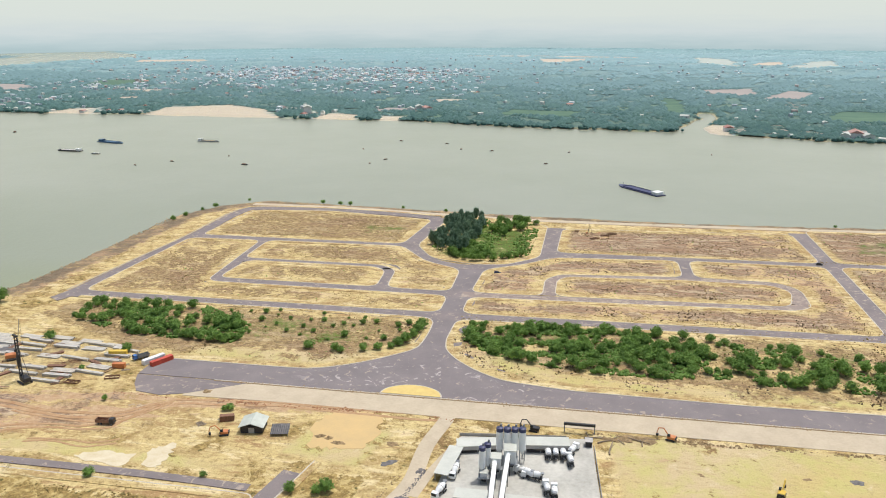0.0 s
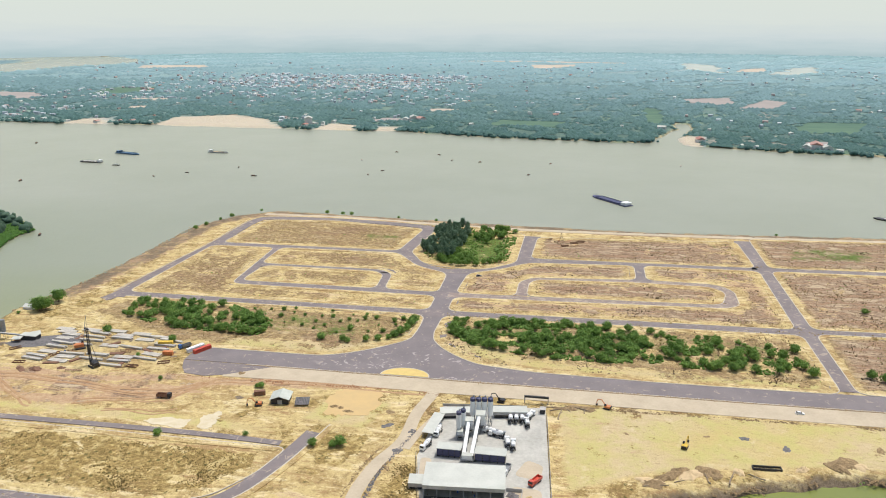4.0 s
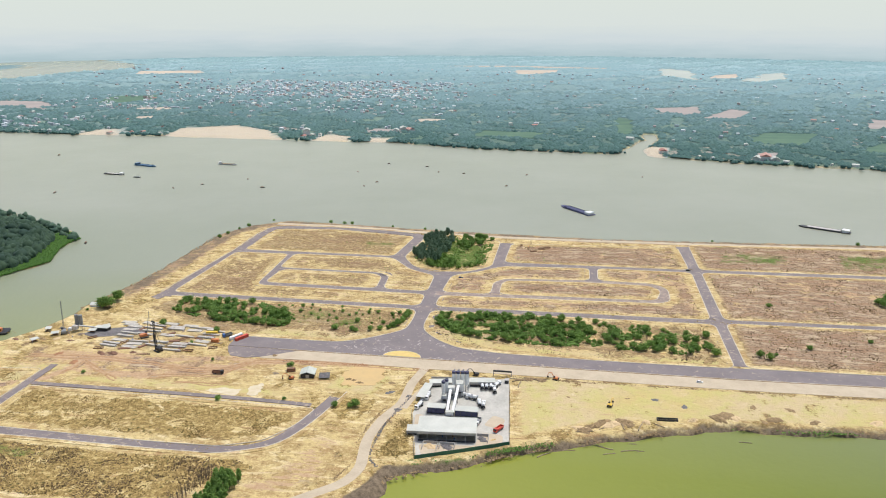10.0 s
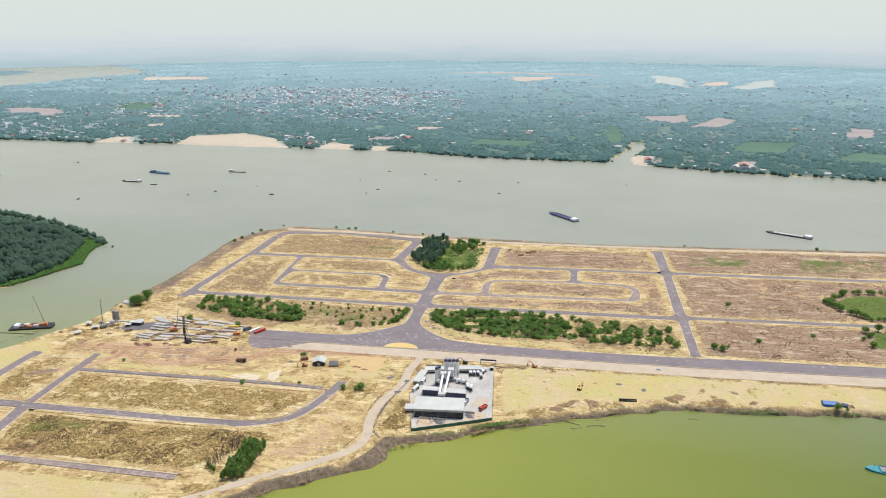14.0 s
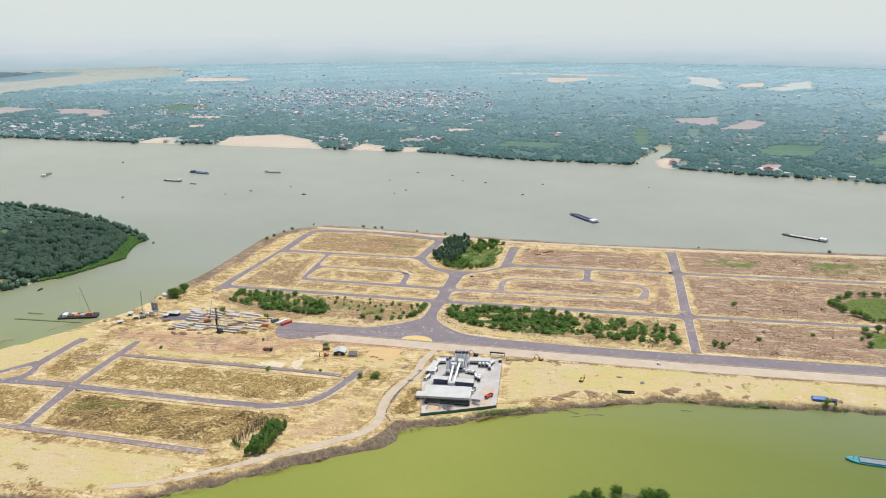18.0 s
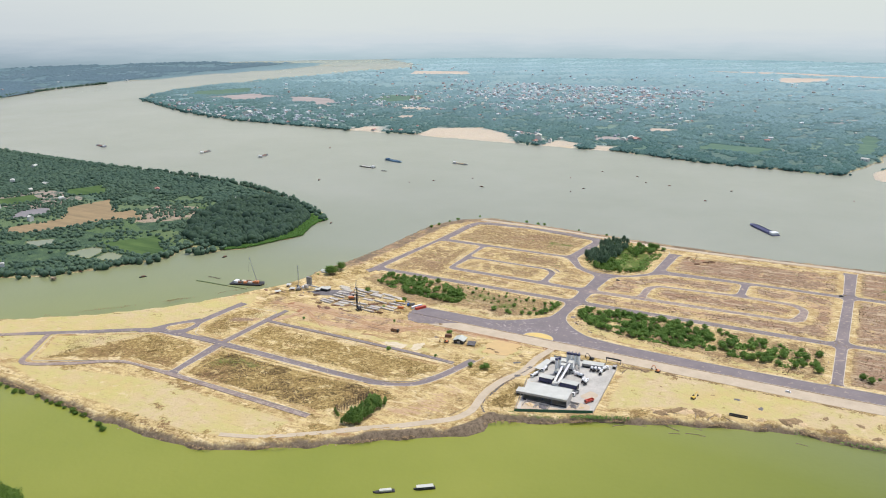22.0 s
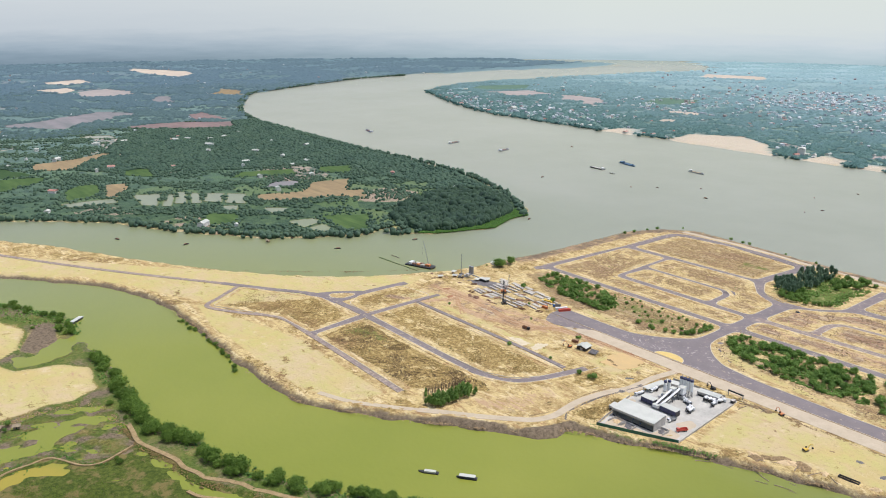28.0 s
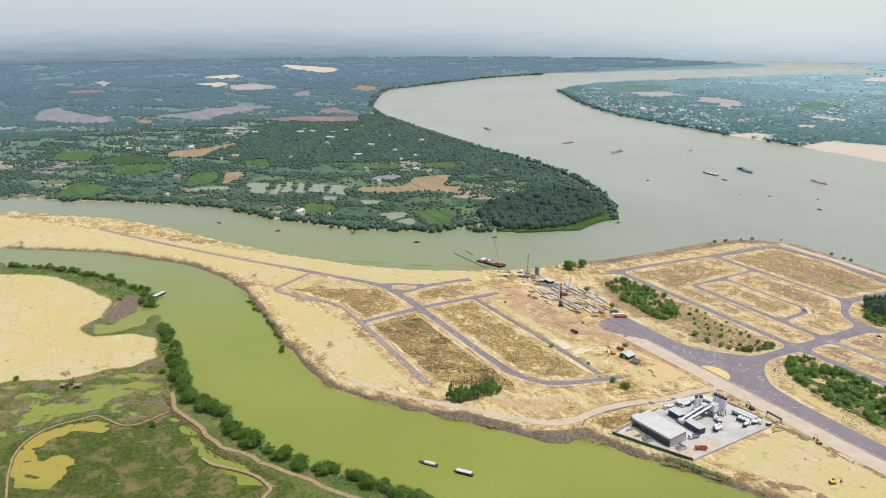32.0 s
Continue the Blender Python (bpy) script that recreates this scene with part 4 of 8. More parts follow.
tagged(gravel, "dark mauve gravel spread beside the river plant", "gravel", kind="structure")
prom = part("river_promenade", ribbon(smooth_line([(-240, 352), (-150, 352), (-60, 342), (40, 335), (230, 340), (430, 352), (620, 370)], 8), 4, 4, -0.03, 0.2), DIRT)
tagged(prom, "bare dirt track along the river bank", "dirt road", kind="structure")
for pts, w in (([(8, -4), (6, -22), (2, -44), (1, -72), (-6, -93), (-9, -109), (-10, -123), (-8, -141), (-7, -153), (-12, -168), (-24, -180), (-42, -196), (-62, -211), (-78, -224)], 3.3), ([(-76, -222.5), (-96, -238), (-122, -256), (-150, -267)], 2.4), ([(13, -44), (8, -60), (4, -80)], 1.8)):
    track = part("dirt_track", ribbon(smooth_line(pts, 5), w, w, -0.04 + 0.006 * (w < 3), 0.2), DIRT)
    tagged(track, "pale dirt track worn along the inlet bank", "dirt road", kind="structure")


def inset(pts, d):
    """The outline moved inwards by d metres."""
    n = len(pts)
    area = sum(pts[i][0] * pts[(i + 1) % n][1] - pts[(i + 1) % n][0] * pts[i][1] for i in range(n))
    s = 1 if area > 0 else -1
    out = []
    for i in range(n):
        p, a, b = Vector(pts[i]), Vector(pts[i - 1]), Vector(pts[(i + 1) % n])
        d1, d2 = (p - a), (b - p)
        d1 = d1.normalized() if d1.length > 1e-6 else d2.normalized()
        d2 = d2.normalized() if d2.length > 1e-6 else d1
        n1, n2 = Vector((-d1.y, d1.x)) * s, Vector((-d2.y, d2.x)) * s
        m = (n1 + n2)
        m = m / max(m.length_squared / 2, 0.5)
        out.append(tuple(p + m * d))
    return out


def ring(outer, inner, z0, z1):
    """A flat band between two outlines with upright sides."""
    bm = bmesh.new()
    lv = [[bm.verts.new((x, y, z)) for x, y in pts] for pts, z in ((outer, z0), (outer, z1), (inner, z1), (inner, z0))]
    n = len(outer)
    for a, b in zip(lv, lv[1:]):
        for i in range(n):
            bm.faces.new((a[i], a[(i + 1) % n], b[(i + 1) % n], b[i]))
    bmesh.ops.recalc_face_normals(bm, faces=bm.faces)
    return bm


for i, (name, pts) in enumerate(BLOCKS.items()):
    if name in ("scrub_west", "low_south"):
        continue
    out = rounded(inset(pts, -0.5 if name.startswith("scrub") else -1.1 if name.startswith("far") else -1.9 if "east" in name else -2.4), 9.0 if not name.startswith("low") else 6.0)
    base = 0.20 + 0.002 * i
    k = empty("block_" + name, pose(0, 0, 0), "kerbed building plot with sandy verge and dry grass", "plot", kind="structure")
    part("kerb", ring(out, inset(out, 0.55), -0.2, base), KERB, k, "pale concrete kerb")
    part("verge", ring(inset(out, 0.55), inset(out, 4.4), -0.2, base - 0.03), LAND, k, "bare sandy verge")


def roadside(pts, side, label, z=0.21, wide=3.4, cover=LAND):
    """A kerb and a sandy verge along one side of a road; side: +1 for verge on the left of the line."""
    ks = empty("roadside_kerb", pose(0, 0, 0), label, "kerb", kind="structure")
    ln = smooth_line(pts, 3)
    part("kerb", ribbon(ln, 0.3, 0.3, z, 0.45), KERB, ks)
    a, b = (wide, -0.3) if side > 0 else (-0.3, wide)
    part("verge", ribbon(ln, a, b, z - 0.04, 0.45), cover, ks)
    return ks


roadside([(-148, 17.5), (-84, 17.5), (-66, 19.5), (-49, 28), (-36, 38), (-24, 50), (-21, 62), (-20.5, 82), (-22, 92), (-30, 96.5), (-60, 97), (-140, 97), (-246, 96.5)], 1, "pale kerb along the edge of the scrub plot")
roadside([(-104, -151), (-140, -151.5), (-246, -150.5), (-252, -152), (-255, -158), (-253, -200), (-250, -208), (-243, -210), (-180, -211.5), (-110, -213.5)], 1, "pale kerb round the brown grass plot")
roadside([(-61, 334.5), (-110, 342.5), (-160, 346.5), (-226, 343), (-243, 330), (-248, 300), (-249, 240), (-256, 160), (-261, 104)], -1, "pale kerb on the river side of the perimeter street")
roadside([(-110, -2.0), (-60, -2.0), (0, -2.2), (100, -2.4), (200, -2.2), (300, 0.0), (620, 11.5)], -1, "kerb between the avenue and the dirt carriageway", 0.16, 1.0, SOILH)
roadside([(-100, -152), (-84, -147), (-62, -134), (-49, -105), (-39, -63)], -1, "kerb outside the road bend", 0.14)
arc = [(-14 + 14.5 * math.cos(math.pi * k / 16), -1.6 + 10.5 * math.sin(math.pi * k / 16)) for k in range(17)]
ti = empty("traffic_island", pose(0, 0, 0), "half-round yellow sand traffic island with kerb", "traffic island", kind="structure")
part("kerb", prism(arc, -0.1, 0.26), KERB, ti)
part("sand", prism([(-14 + (x + 14) * 0.955, y * 0.94 + 0.0) for x, y in arc], -0.1, 0.34), SANDY, ti)
FIELD = [(-158, -486), (-166, -474), (-154, -456), (-150, -440), (-140, -408), (-100, -403), (-76, -394), (-60, -388), (-38, -384), (-10, -410), (-30, -470), (-70, -500), (-100, -488), (-130, -470)]
g = np.random.RandomState(77)
for pts, w in (([(-200, -398), (-172, -399), (-145, -392), (-118, -388), (-98, -383), (-85, -372), (-75, -369), (-57, -359), (-38, -347), (-19, -338), (10, -318)], 3.4), ([(-100, -516), (-130, -514), (-152, -511), (-170, -504), (-184, -489), (-189, -466), (-187, -453), (-168, -443), (-160, -429), (-169, -406)], 1.5), ([(-92, -398), (-78, -392), (-63, -379), (-48, -371), (-36, -368), (-26, -374), (-6, -392), (20, -420)], 2.4)):
    ln = smooth_line([p + Vector((g.normal(), g.normal())) * w * 0.22 for p in smooth_line(pts, 11)], 2.5)
    dk = part("dyke", ribbon(ln, w * 0.42, w * 0.58, -2.72, 1.6), DYKE)
    tagged(dk, "bare tan earth dyke beside the flooded rice field", "dyke", kind="structure")


# ---- plants ----
def ico():
    bm = bmesh.new()
    bmesh.ops.create_icosphere(bm, subdivisions=1, radius=1.0)
    v = np.array([p.co[:] for p in bm.verts])
    f = np.array([[p.index for p in t.verts] for t in bm.faces])
    bm.free()
    return v, f


def ico2():
    bm = bmesh.new()
    bmesh.ops.create_icosphere(bm, subdivisions=2, radius=1.0)
    v = np.array([p.co[:] for p in bm.verts])
    f = np.array([[p.index for p in t.verts] for t in bm.faces])
    bm.free()
    return v, f


ICO_V, ICO_F = ico()
ICO2_V, ICO2_F = ico2()


def dome(n, rings):
    """A low rounded crown, open below: rings of n corners and a top."""
    v = [(math.cos(math.tau * (k + 0.5 * i) / n) * r, math.sin(math.tau * (k + 0.5 * i) / n) * r, z) for i, (r, z) in enumerate(rings) for k in range(n)]
    f = []
    for i in range(len(rings) - 1):
        for k in range(n):
            a, b, c, d = i * n + k, i * n + (k + 1) % n, (i + 1) * n + k, (i + 1) * n + (k + 1) % n
            f += [(a, b, c), (b, d, c)]
    m = (len(rings) - 1) * n
    f += [(m + k, m + (k + 1) % n, len(v)) for k in range(n)]
    return np.array(v + [(0.0, 0.0, 0.95)]), np.array(f)


DOME_V, DOME_F = dome(5, ((0.85, -0.6), (0.92, 0.25)))
TUFT_V, TUFT_F = dome(5, ((0.95, -0.5),))
MAT_V, MAT_F = dome(6, ((1.0, -0.3),))


def leafy(seed, r, z0, z1, clumps, leaves, leaf, cone=0.0, core=0.72):
    """A crown of small leaves in clumps round a dark uneven core; cone: how far it narrows towards its top."""
    g = np.random.RandomState(seed)
    V, F = [], []
    n = 0
    zc, hz = (z0 + z1) / 2, (z1 - z0) / 2
    cv = ICO2_V * (0.85 + 0.3 * g.rand(len(ICO2_V), 1)) * core
    top = np.clip((cv[:, 2] + 1) / 2, 0, 1)
    w = 1 - cone * top
    V.append(np.stack([cv[:, 0] * r * w, cv[:, 1] * r * w, zc + cv[:, 2] * hz], 1))
    F += [tuple(t) for t in ICO2_F]
    n += len(ICO2_V)
    for _ in range(clumps):
        d = g.normal(size=3)
        d /= np.linalg.norm(d)
        if d[2] < -0.5:
            d[2] *= -1
        k = g.uniform(0.62, 1.0)
        wz = 1 - cone * np.clip((d[2] * k + 1) / 2, 0, 1)
        c = np.array([d[0] * r * k * wz, d[1] * r * k * wz, zc + d[2] * hz * k])
        cr = r * g.uniform(0.16, 0.30)
        for _ in range(leaves):
            o = g.normal(size=3) * cr * 0.6
            u, v = g.normal(size=3) * (1, 1, 0.5), g.normal(size=3) * (1, 1, 0.5)
            u /= np.linalg.norm(u)
            v -= u * v.dot(u)
            v /= np.linalg.norm(v)
            s = leaf * g.uniform(0.6, 1.3)
            p = c + o
            V.append(np.array([p - u * s, p - v * s * 0.6, p + u * s, p + v * s * 0.6]))
            F.append((n, n + 1, n + 2, n + 3))
            n += 4
    return np.concatenate(V).tolist(), F


def tree_kind(name, seed, r, h, bare, material, label, category, group, cone=0.0, clumps=42, leaves=13, leaf=0.42):
    """One tree of a kind, standing at the origin: a forked tapered trunk and a leafy crown."""
    t = empty(name, pose(0, 0, 0), label, category, group)
    bm = bmesh.new()
    g = np.random.RandomState(seed + 500)
    cyl(bm, (0, 0, -0.4), (0, 0, h * 0.55), 0.055 * r + 0.06, 0.03 * r + 0.03, 7)
    for k in range(4):
        a = k * 1.6 + g.rand()
        cyl(bm, (0, 0, bare * 0.8 + k * 0.2), (math.cos(a) * r * 0.6, math.sin(a) * r * 0.6, bare + (h - bare) * 0.55), 0.025 * r + 0.03, 0.02, 5)
    part("trunk", bm, BARK, t)
    v, f = leafy(seed, r, bare, h, clumps, leaves, leaf, cone)
    c = new("crown", mesh_from("crown", v, f, material))
    c.parent = t
    return t


def scatter(poly, count, gap, seed, keep=None):
    """Places inside an outline, at least gap apart."""
    g = np.random.RandomState(seed)
    xs, ys = [p[0] for p in poly], [p[1] for p in poly]
    out = []
    for _ in range(count * 30):
        p = (g.uniform(min(xs), max(xs)), g.uniform(min(ys), max(ys)))
        if poly_sdf(np.array([p[0]]), np.array([p[1]]), poly)[0] < 0 or (keep and not keep(*p)):
            continue
        if all((p[0] - q[0]) ** 2 + (p[1] - q[1]) ** 2 > gap * gap for q in out):
            out.append(p)
        if len(out) >= count:
            break
    return out


def along(pts, step, spread, seed):
    g = np.random.RandomState(seed)
    return [(p.x + g.normal() * spread, p.y + g.normal() * spread) for p in smooth_line(pts, step) if g.rand() > 0.12]


def plant(kinds, places, z, seed, lo=0.7, hi=1.3):
    """Copies of the kinds at the places, turned and sized at random; the first of each kind is moved to its first place."""
    g = np.random.RandomState(seed)
    for p in places:
        k = kinds[g.randint(len(kinds))]
        s = g.uniform(lo, hi)
        m = Matrix.Translation((p[0], p[1], z)) @ Matrix.Rotation(g.uniform(0, 6.28), 4, "Z")
        if k.get("free"):
            k["free"] = False
            k["ob"].matrix_basis = m
            k["ob"].scale = (s, s, s * g.uniform(0.85, 1.15))
        else:
            c = copy_thing(k["ob"], m)
            c.matrix_basis = m @ Matrix.Diagonal((s, s, s * g.uniform(0.85, 1.15), 1))


def kinds(n, name, seed, *a, **k):
    return [{"ob": tree_kind(name, seed + i, *a, **k), "free": True} for i in range(n)]


scrub = kinds(6, "scrub_tree", 10, 3.1, 4.8, 0.2, LEAF, "leafy green scrub tree on the dry plot", "tree", "scrub trees on the plots", clumps=46, leaves=13, leaf=0.36)
plant(scrub, scatter([(0, 66), (16, 50), (62, 36), (110, 36), (128, 60), (120, 92), (2, 93)], 150, 3.0, 1, lambda x, y: math.sin(x * 0.21 + 1) + math.sin(y * 0.27 - x * 0.06) > -1.35), 0.0, 2, 0.5, 1.2)
plant(scrub, scatter([(110, 36), (170, 36), (218, 34), (218, 74), (170, 84), (120, 90)], 62, 3.9, 3, lambda x, y: math.sin(x * 0.19) + math.sin(y * 0.3 + x * 0.05) > -0.5), 0.0, 4, 0.5, 1.25)
plant(scrub, scatter([(-228, 88), (-160, 93), (-120, 66), (-118, 40), (-190, 44), (-228, 62)], 76, 3.8, 7, lambda x, y: y < 90 - 0.22 * (x + 225) or x < -165), 0.0, 8, 0.55, 1.25)
plant(scrub, scatter([(-118, 52), (-30, 52), (-26, 92), (-150, 92)], 34, 6, 9), 0.0, 10, 0.25, 0.7)
plant(scrub, [(-36, 50), (-42, 47), (-30, 58), (-27, 66), (-26, 74), (-25, 80), (-49, 44), (-78, 42), (-60, 40), (-28, 70), (-33, 54), (-64, 42)], 0.0, 11, 0.7, 1.15)
plant(scrub, [(-90, -29), (-92, -30), (-77, -81), (-41, -85), (-31, -84), (-28, -82), (-232, -64), (-120, -88), (-150, -30), (250, 40), (262, 44), (256, 36), (290, 60), (340, 80), (280, 150), (-64, 60), (-300, 50), (-220, 30), (-170, 22), (-180, -2), (320, -58), (326, -60), (8, 86), (6, 80)], -0.2, 12, 0.45, 1.0)
wood = kinds(4, "casuarina_tree", 40, 3.2, 10.0, 0.6, LEAFD, "tall dark feathery casuarina in the small wood", "tree", "casuarinas in the wood", cone=0.45, clumps=90, leaves=13, leaf=0.45)
plant(wood, scatter([(-54, 246), (-36, 226), (-24, 232), (-20, 262), (-18, 300), (-22, 330), (-48, 318)], 74, 2.9, 13), -0.2, 14, 0.75, 1.15)
round_trees = kinds(3, "broadleaf_tree", 60, 4.2, 7.5, 1.2, LEAF, "round green broadleaf tree", "tree", "broadleaf trees", clumps=60, leaves=13, leaf=0.5)
plant(round_trees, scatter([(-16, 300), (-4, 276), (8, 292), (26, 312), (26, 324), (6, 326), (-10, 318)], 22, 4.2, 15), -0.2, 16, 0.6, 0.95)
plant(round_trees, scatter([(-40, 220), (-14, 207), (4, 214), (-4, 226), (-22, 250), (-30, 232)], 20, 4.4, 17), -0.2, 18, 0.4, 0.8)
plant(round_trees, [(5, 219), (9, 221), (14, 225), (18, 227)], -0.2, 19, 0.5, 0.7)
plant(round_trees, [(-289, 57), (-292, 60), (-286, 60), (-287, 76)], -1.0, 20, 0.9, 1.3)
plant(round_trees, [(-161, 366), (-151, 365), (-178, 367), (265, 355), (-281, 300), (-276, 322), (-270, 336), (-250, 366), (-60, 355), (420, 364), (-100, 360), (-284, 284)], -1.2, 21, 0.3, 0.6)
grove = kinds(2, "plantation_tree", 80, 1.7, 7.0, 0.8, LEAF, "young green plantation tree in a close row", "tree", "plantation rows", cone=0.3, clumps=36)
plant(round_trees, along([(376, 170), (388, 148), (402, 132), (430, 128), (470, 132)], 5, 1.5, 75) + along([(376, 172), (392, 190), (412, 203), (450, 207)], 6, 1.5, 76) + along([(382, 62), (388, 84), (396, 102), (430, 104)], 6, 2, 77), 0.0, 78, 0.4, 0.85)
plant(grove, scatter([(-82, -216), (-70, -213), (-68, -172), (-82, -173), (-80, -190)], 52, 2.3, 23), -0.2, 24, 0.8, 1.25)
plant([{"ob": grove[0]["ob"], "free": False}], [(-92, -206), (-89, -208), (-95, -203)], -0.2, 26, 0.6, 0.8)
dead = []
for i in range(2):
    t = empty("bare_sapling", pose(0, 0, 0), "bare dark leafless sapling in a close row", "tree", "bare plantation rows")
    bm = bmesh.new()
    g = np.random.RandomState(90 + i)
    cyl(bm, (0, 0, -0.3), (0.1, 0, 6.0), 0.16, 0.05, 6)
    part("trunk", bm, BARK, t)
    for k in range(12):
        a, z = g.uniform(0, 6.28), g.uniform(1.0, 5.6)
        part("branch", cy((0, 0, z), (math.cos(a) * 0.9, math.sin(a) * 0.9, z + 0.7), 0.06, 0.02, 4), BARK, t)
    dead.append({"ob": t, "free": True})
plant(dead, scatter([(-97, -203), (-92, -205), (-84, -172), (-89, -168)], 60, 1.5, 25), -0.2, 27, 0.8, 1.1)

mangrove = kinds(4, "mangrove_tree", 100, 5.6, 7.6, 0.3, LEAFM, "dense dark mangrove on the muddy bank", "tree", "mangroves along the inlet", clumps=70, leaves=13, leaf=0.5)
plant(mangrove, along([(-340, -376), (-300, -379), (-249, -384), (-214, -385), (-188, -388), (-150, -376), (-123, -370), (-94, -366), (-63, -349), (-30, -326), (0, -306), (40, -292)], 3.6, 3.0, 30), -3.4, 31, 0.3, 1.15)
plant(mangrove, [(-214, -384), (-208, -386), (-218, -388), (-236, -384), (-242, -383), (-92, -361), (-262, -383)], -3.4, 32, 0.9, 1.35)
plant(mangrove, along([(-660, -560), (-590, -464), (-522, -412), (-445, -377), (-408, -384)], 5.0, 3.0, 33), -3.4, 34, 0.35, 0.85)
plant(mangrove, along([(-370, -289), (-345, -288), (-300, -288), (-262, -291), (-235, -295)], 5.5, 1.6, 35), -4.3, 36, 0.25, 0.5)
plant(mangrove, scatter([(130, -216), (150, -206), (196, -205), (206, -225), (140, -230)], 16, 5, 37), -3.8, 38, 0.5, 0.95)
plant(mangrove, [(-158, -420), (-152, -420), (-283, -505), (-240, -398), (-210, -396), (-440, -405)], -3.2, 39, 0.3, 0.5)


def canopy(name, places, z, lo, hi, seed, material, label, flat=0.75, form="dome", rough=0.32):
    """Many crowns joined into one uncounted mass of plants; form: how rounded each one is."""
    g = np.random.RandomState(seed)
    bv, bf = {"ball": (ICO_V, ICO_F), "fine": (ICO2_V, ICO2_F), "dome": (DOME_V, DOME_F), "tuft": (TUFT_V, TUFT_F), "mat": (MAT_V, MAT_F)}[form]
    P = np.array(places)
    n = len(P)
    s = g.uniform(lo, hi, (n, 1, 1))
    j = g.uniform(0.94 - rough, 0.94 + rough, (n, len(bv), 1))
    sq = np.ones((n, 1, 3))
    sq[:, 0, 2] = g.uniform(0.7, 1.3, n) * flat
    V = bv[None] * j * s * sq
    V[:, :, 0] += P[:, 0:1]
    V[:, :, 1] += P[:, 1:2]
    V[:, :, 2] += z + s[:, :, 0] * 0.55 * flat
    F = (bf[None] + (np.arange(n) * len(bv))[:, None, None]).reshape(-1, 3)
    me = bpy.data.meshes.new(name)
    me.vertices.add(n * len(bv))
    me.vertices.foreach_set("co", V.ravel())
    me.loops.add(F.size)
    me.loops.foreach_set("vertex_index", F.ravel())
    me.polygons.add(len(F))
    me.polygons.foreach_set("loop_start", np.arange(0, F.size, 3))
    me.polygons.foreach_set("use_smooth", np.full(len(F), form in ("dome", "fine", "mat")))
    me.update(calc_edges=True)
    me.materials.append(material)
    return tagged(new(name, me), label, "woods", kind="stuff")


def spread(n, box4, land, margin, seed, holes=(), patch=0.0, size=120.0, cut=-0.1):
    """Random places on a stretch of land, off its clearings; patch: how much a slow unevenness thins them."""
    g = np.random.RandomState(seed)
    x, y = g.uniform(box4[0], box4[2], n), g.uniform(box4[1], box4[3], n)
    ok = poly_sdf(x, y, land) > margin
    for h in holes:
        ok &= poly_sdf(x, y, h) < 3
    if patch:
        ok &= (wobble(x, y, seed + 1, size) > cut) | (g.rand(n) > patch)
    return np.stack([x[ok], y[ok]], 1)


# ---- fields and ponds across the water ----
ISLE_Z, BANK_Z = -2.24, -2.05
OPEN = []


def field_material(name, c1, c2, turn, every):
    """Soil or crop in faint rows, with blotches."""
    m, nodes, links, b = mat_base(name)
    pos = nodes.new("ShaderNodeNewGeometry").outputs["Position"]
    mp = nodes.new("ShaderNodeMapping")
    mp.inputs["Rotation"].default_value = (0, 0, turn)
    mp.inputs["Scale"].default_value = (0.12, 1.0, 1.0)
    links.new(pos, mp.inputs[0])
    rows_ = noise_node(nodes, links, mp.outputs[0], every, 4, 0.6)
    blot = noise_node(nodes, links, pos, 0.02, 5, 0.7)
    f = op(nodes, links, "ADD", op(nodes, links, "MULTIPLY", rows_, 0.55), op(nodes, links, "MULTIPLY", blot, 0.45))
    links.new(mixc(nodes, links, ramp(nodes, links, f, 0.38, 0.62), c1, c2), b.inputs["Base Color"])
    b.inputs["Roughness"].default_value = 0.95
    b.inputs["Specular IOR Level"].default_value = 0.1
    return m


CROPS = {
    "stubble": (field_material("stubble_field", (0.33, 0.245, 0.135), (0.235, 0.180, 0.105), 0.5, 0.09), "tan stubble field between the trees"),
    "plough": (field_material("ploughed_field", (0.27, 0.195, 0.175), (0.20, 0.150, 0.140), 0.9, 0.06), "reddish ploughed field between the woods"),
    "green": (field_material("green_field", (0.098, 0.155, 0.050), (0.052, 0.095, 0.034), 0.4, 0.11), "bright green crop field among the trees"),
    "orchard": (field_material("orchard_field", (0.040, 0.080, 0.032), (0.062, 0.105, 0.040), 0.4, 0.14), "dark green orchard block"),
    "flooded": (field_material("wet_mud", (0.27, 0.245, 0.245), (0.19, 0.195, 0.19), 1.1, 0.03), "grey-mauve flooded field with bare mud"),
    # sand, clay and meadow are for far land: haze paled into their colours
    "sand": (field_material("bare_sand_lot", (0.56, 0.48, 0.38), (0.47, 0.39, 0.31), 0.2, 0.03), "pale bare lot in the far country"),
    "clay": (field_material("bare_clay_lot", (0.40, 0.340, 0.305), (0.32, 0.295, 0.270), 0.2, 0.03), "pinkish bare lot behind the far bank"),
    "meadow": (field_material("hazed_meadow", (0.135, 0.212, 0.140), (0.095, 0.165, 0.120), 0.2, 0.05), "green meadow behind the far bank, paled as if by haze"),
}


def ragged_edge(pts, seed, k=5, off=0.022):
    """The outline with its long sides slightly bent."""
    g = np.random.RandomState(seed)
    out = []
    for i, p in enumerate(pts):
        p, q = Vector(p), Vector(pts[(i + 1) % len(pts)])
        d = q - p
        nrm = Vector((-d.y, d.x))
        out += [tuple(p + d * (j / k) + nrm * (off * g.normal() if j else 0.0)) for j in range(k)]
    return out


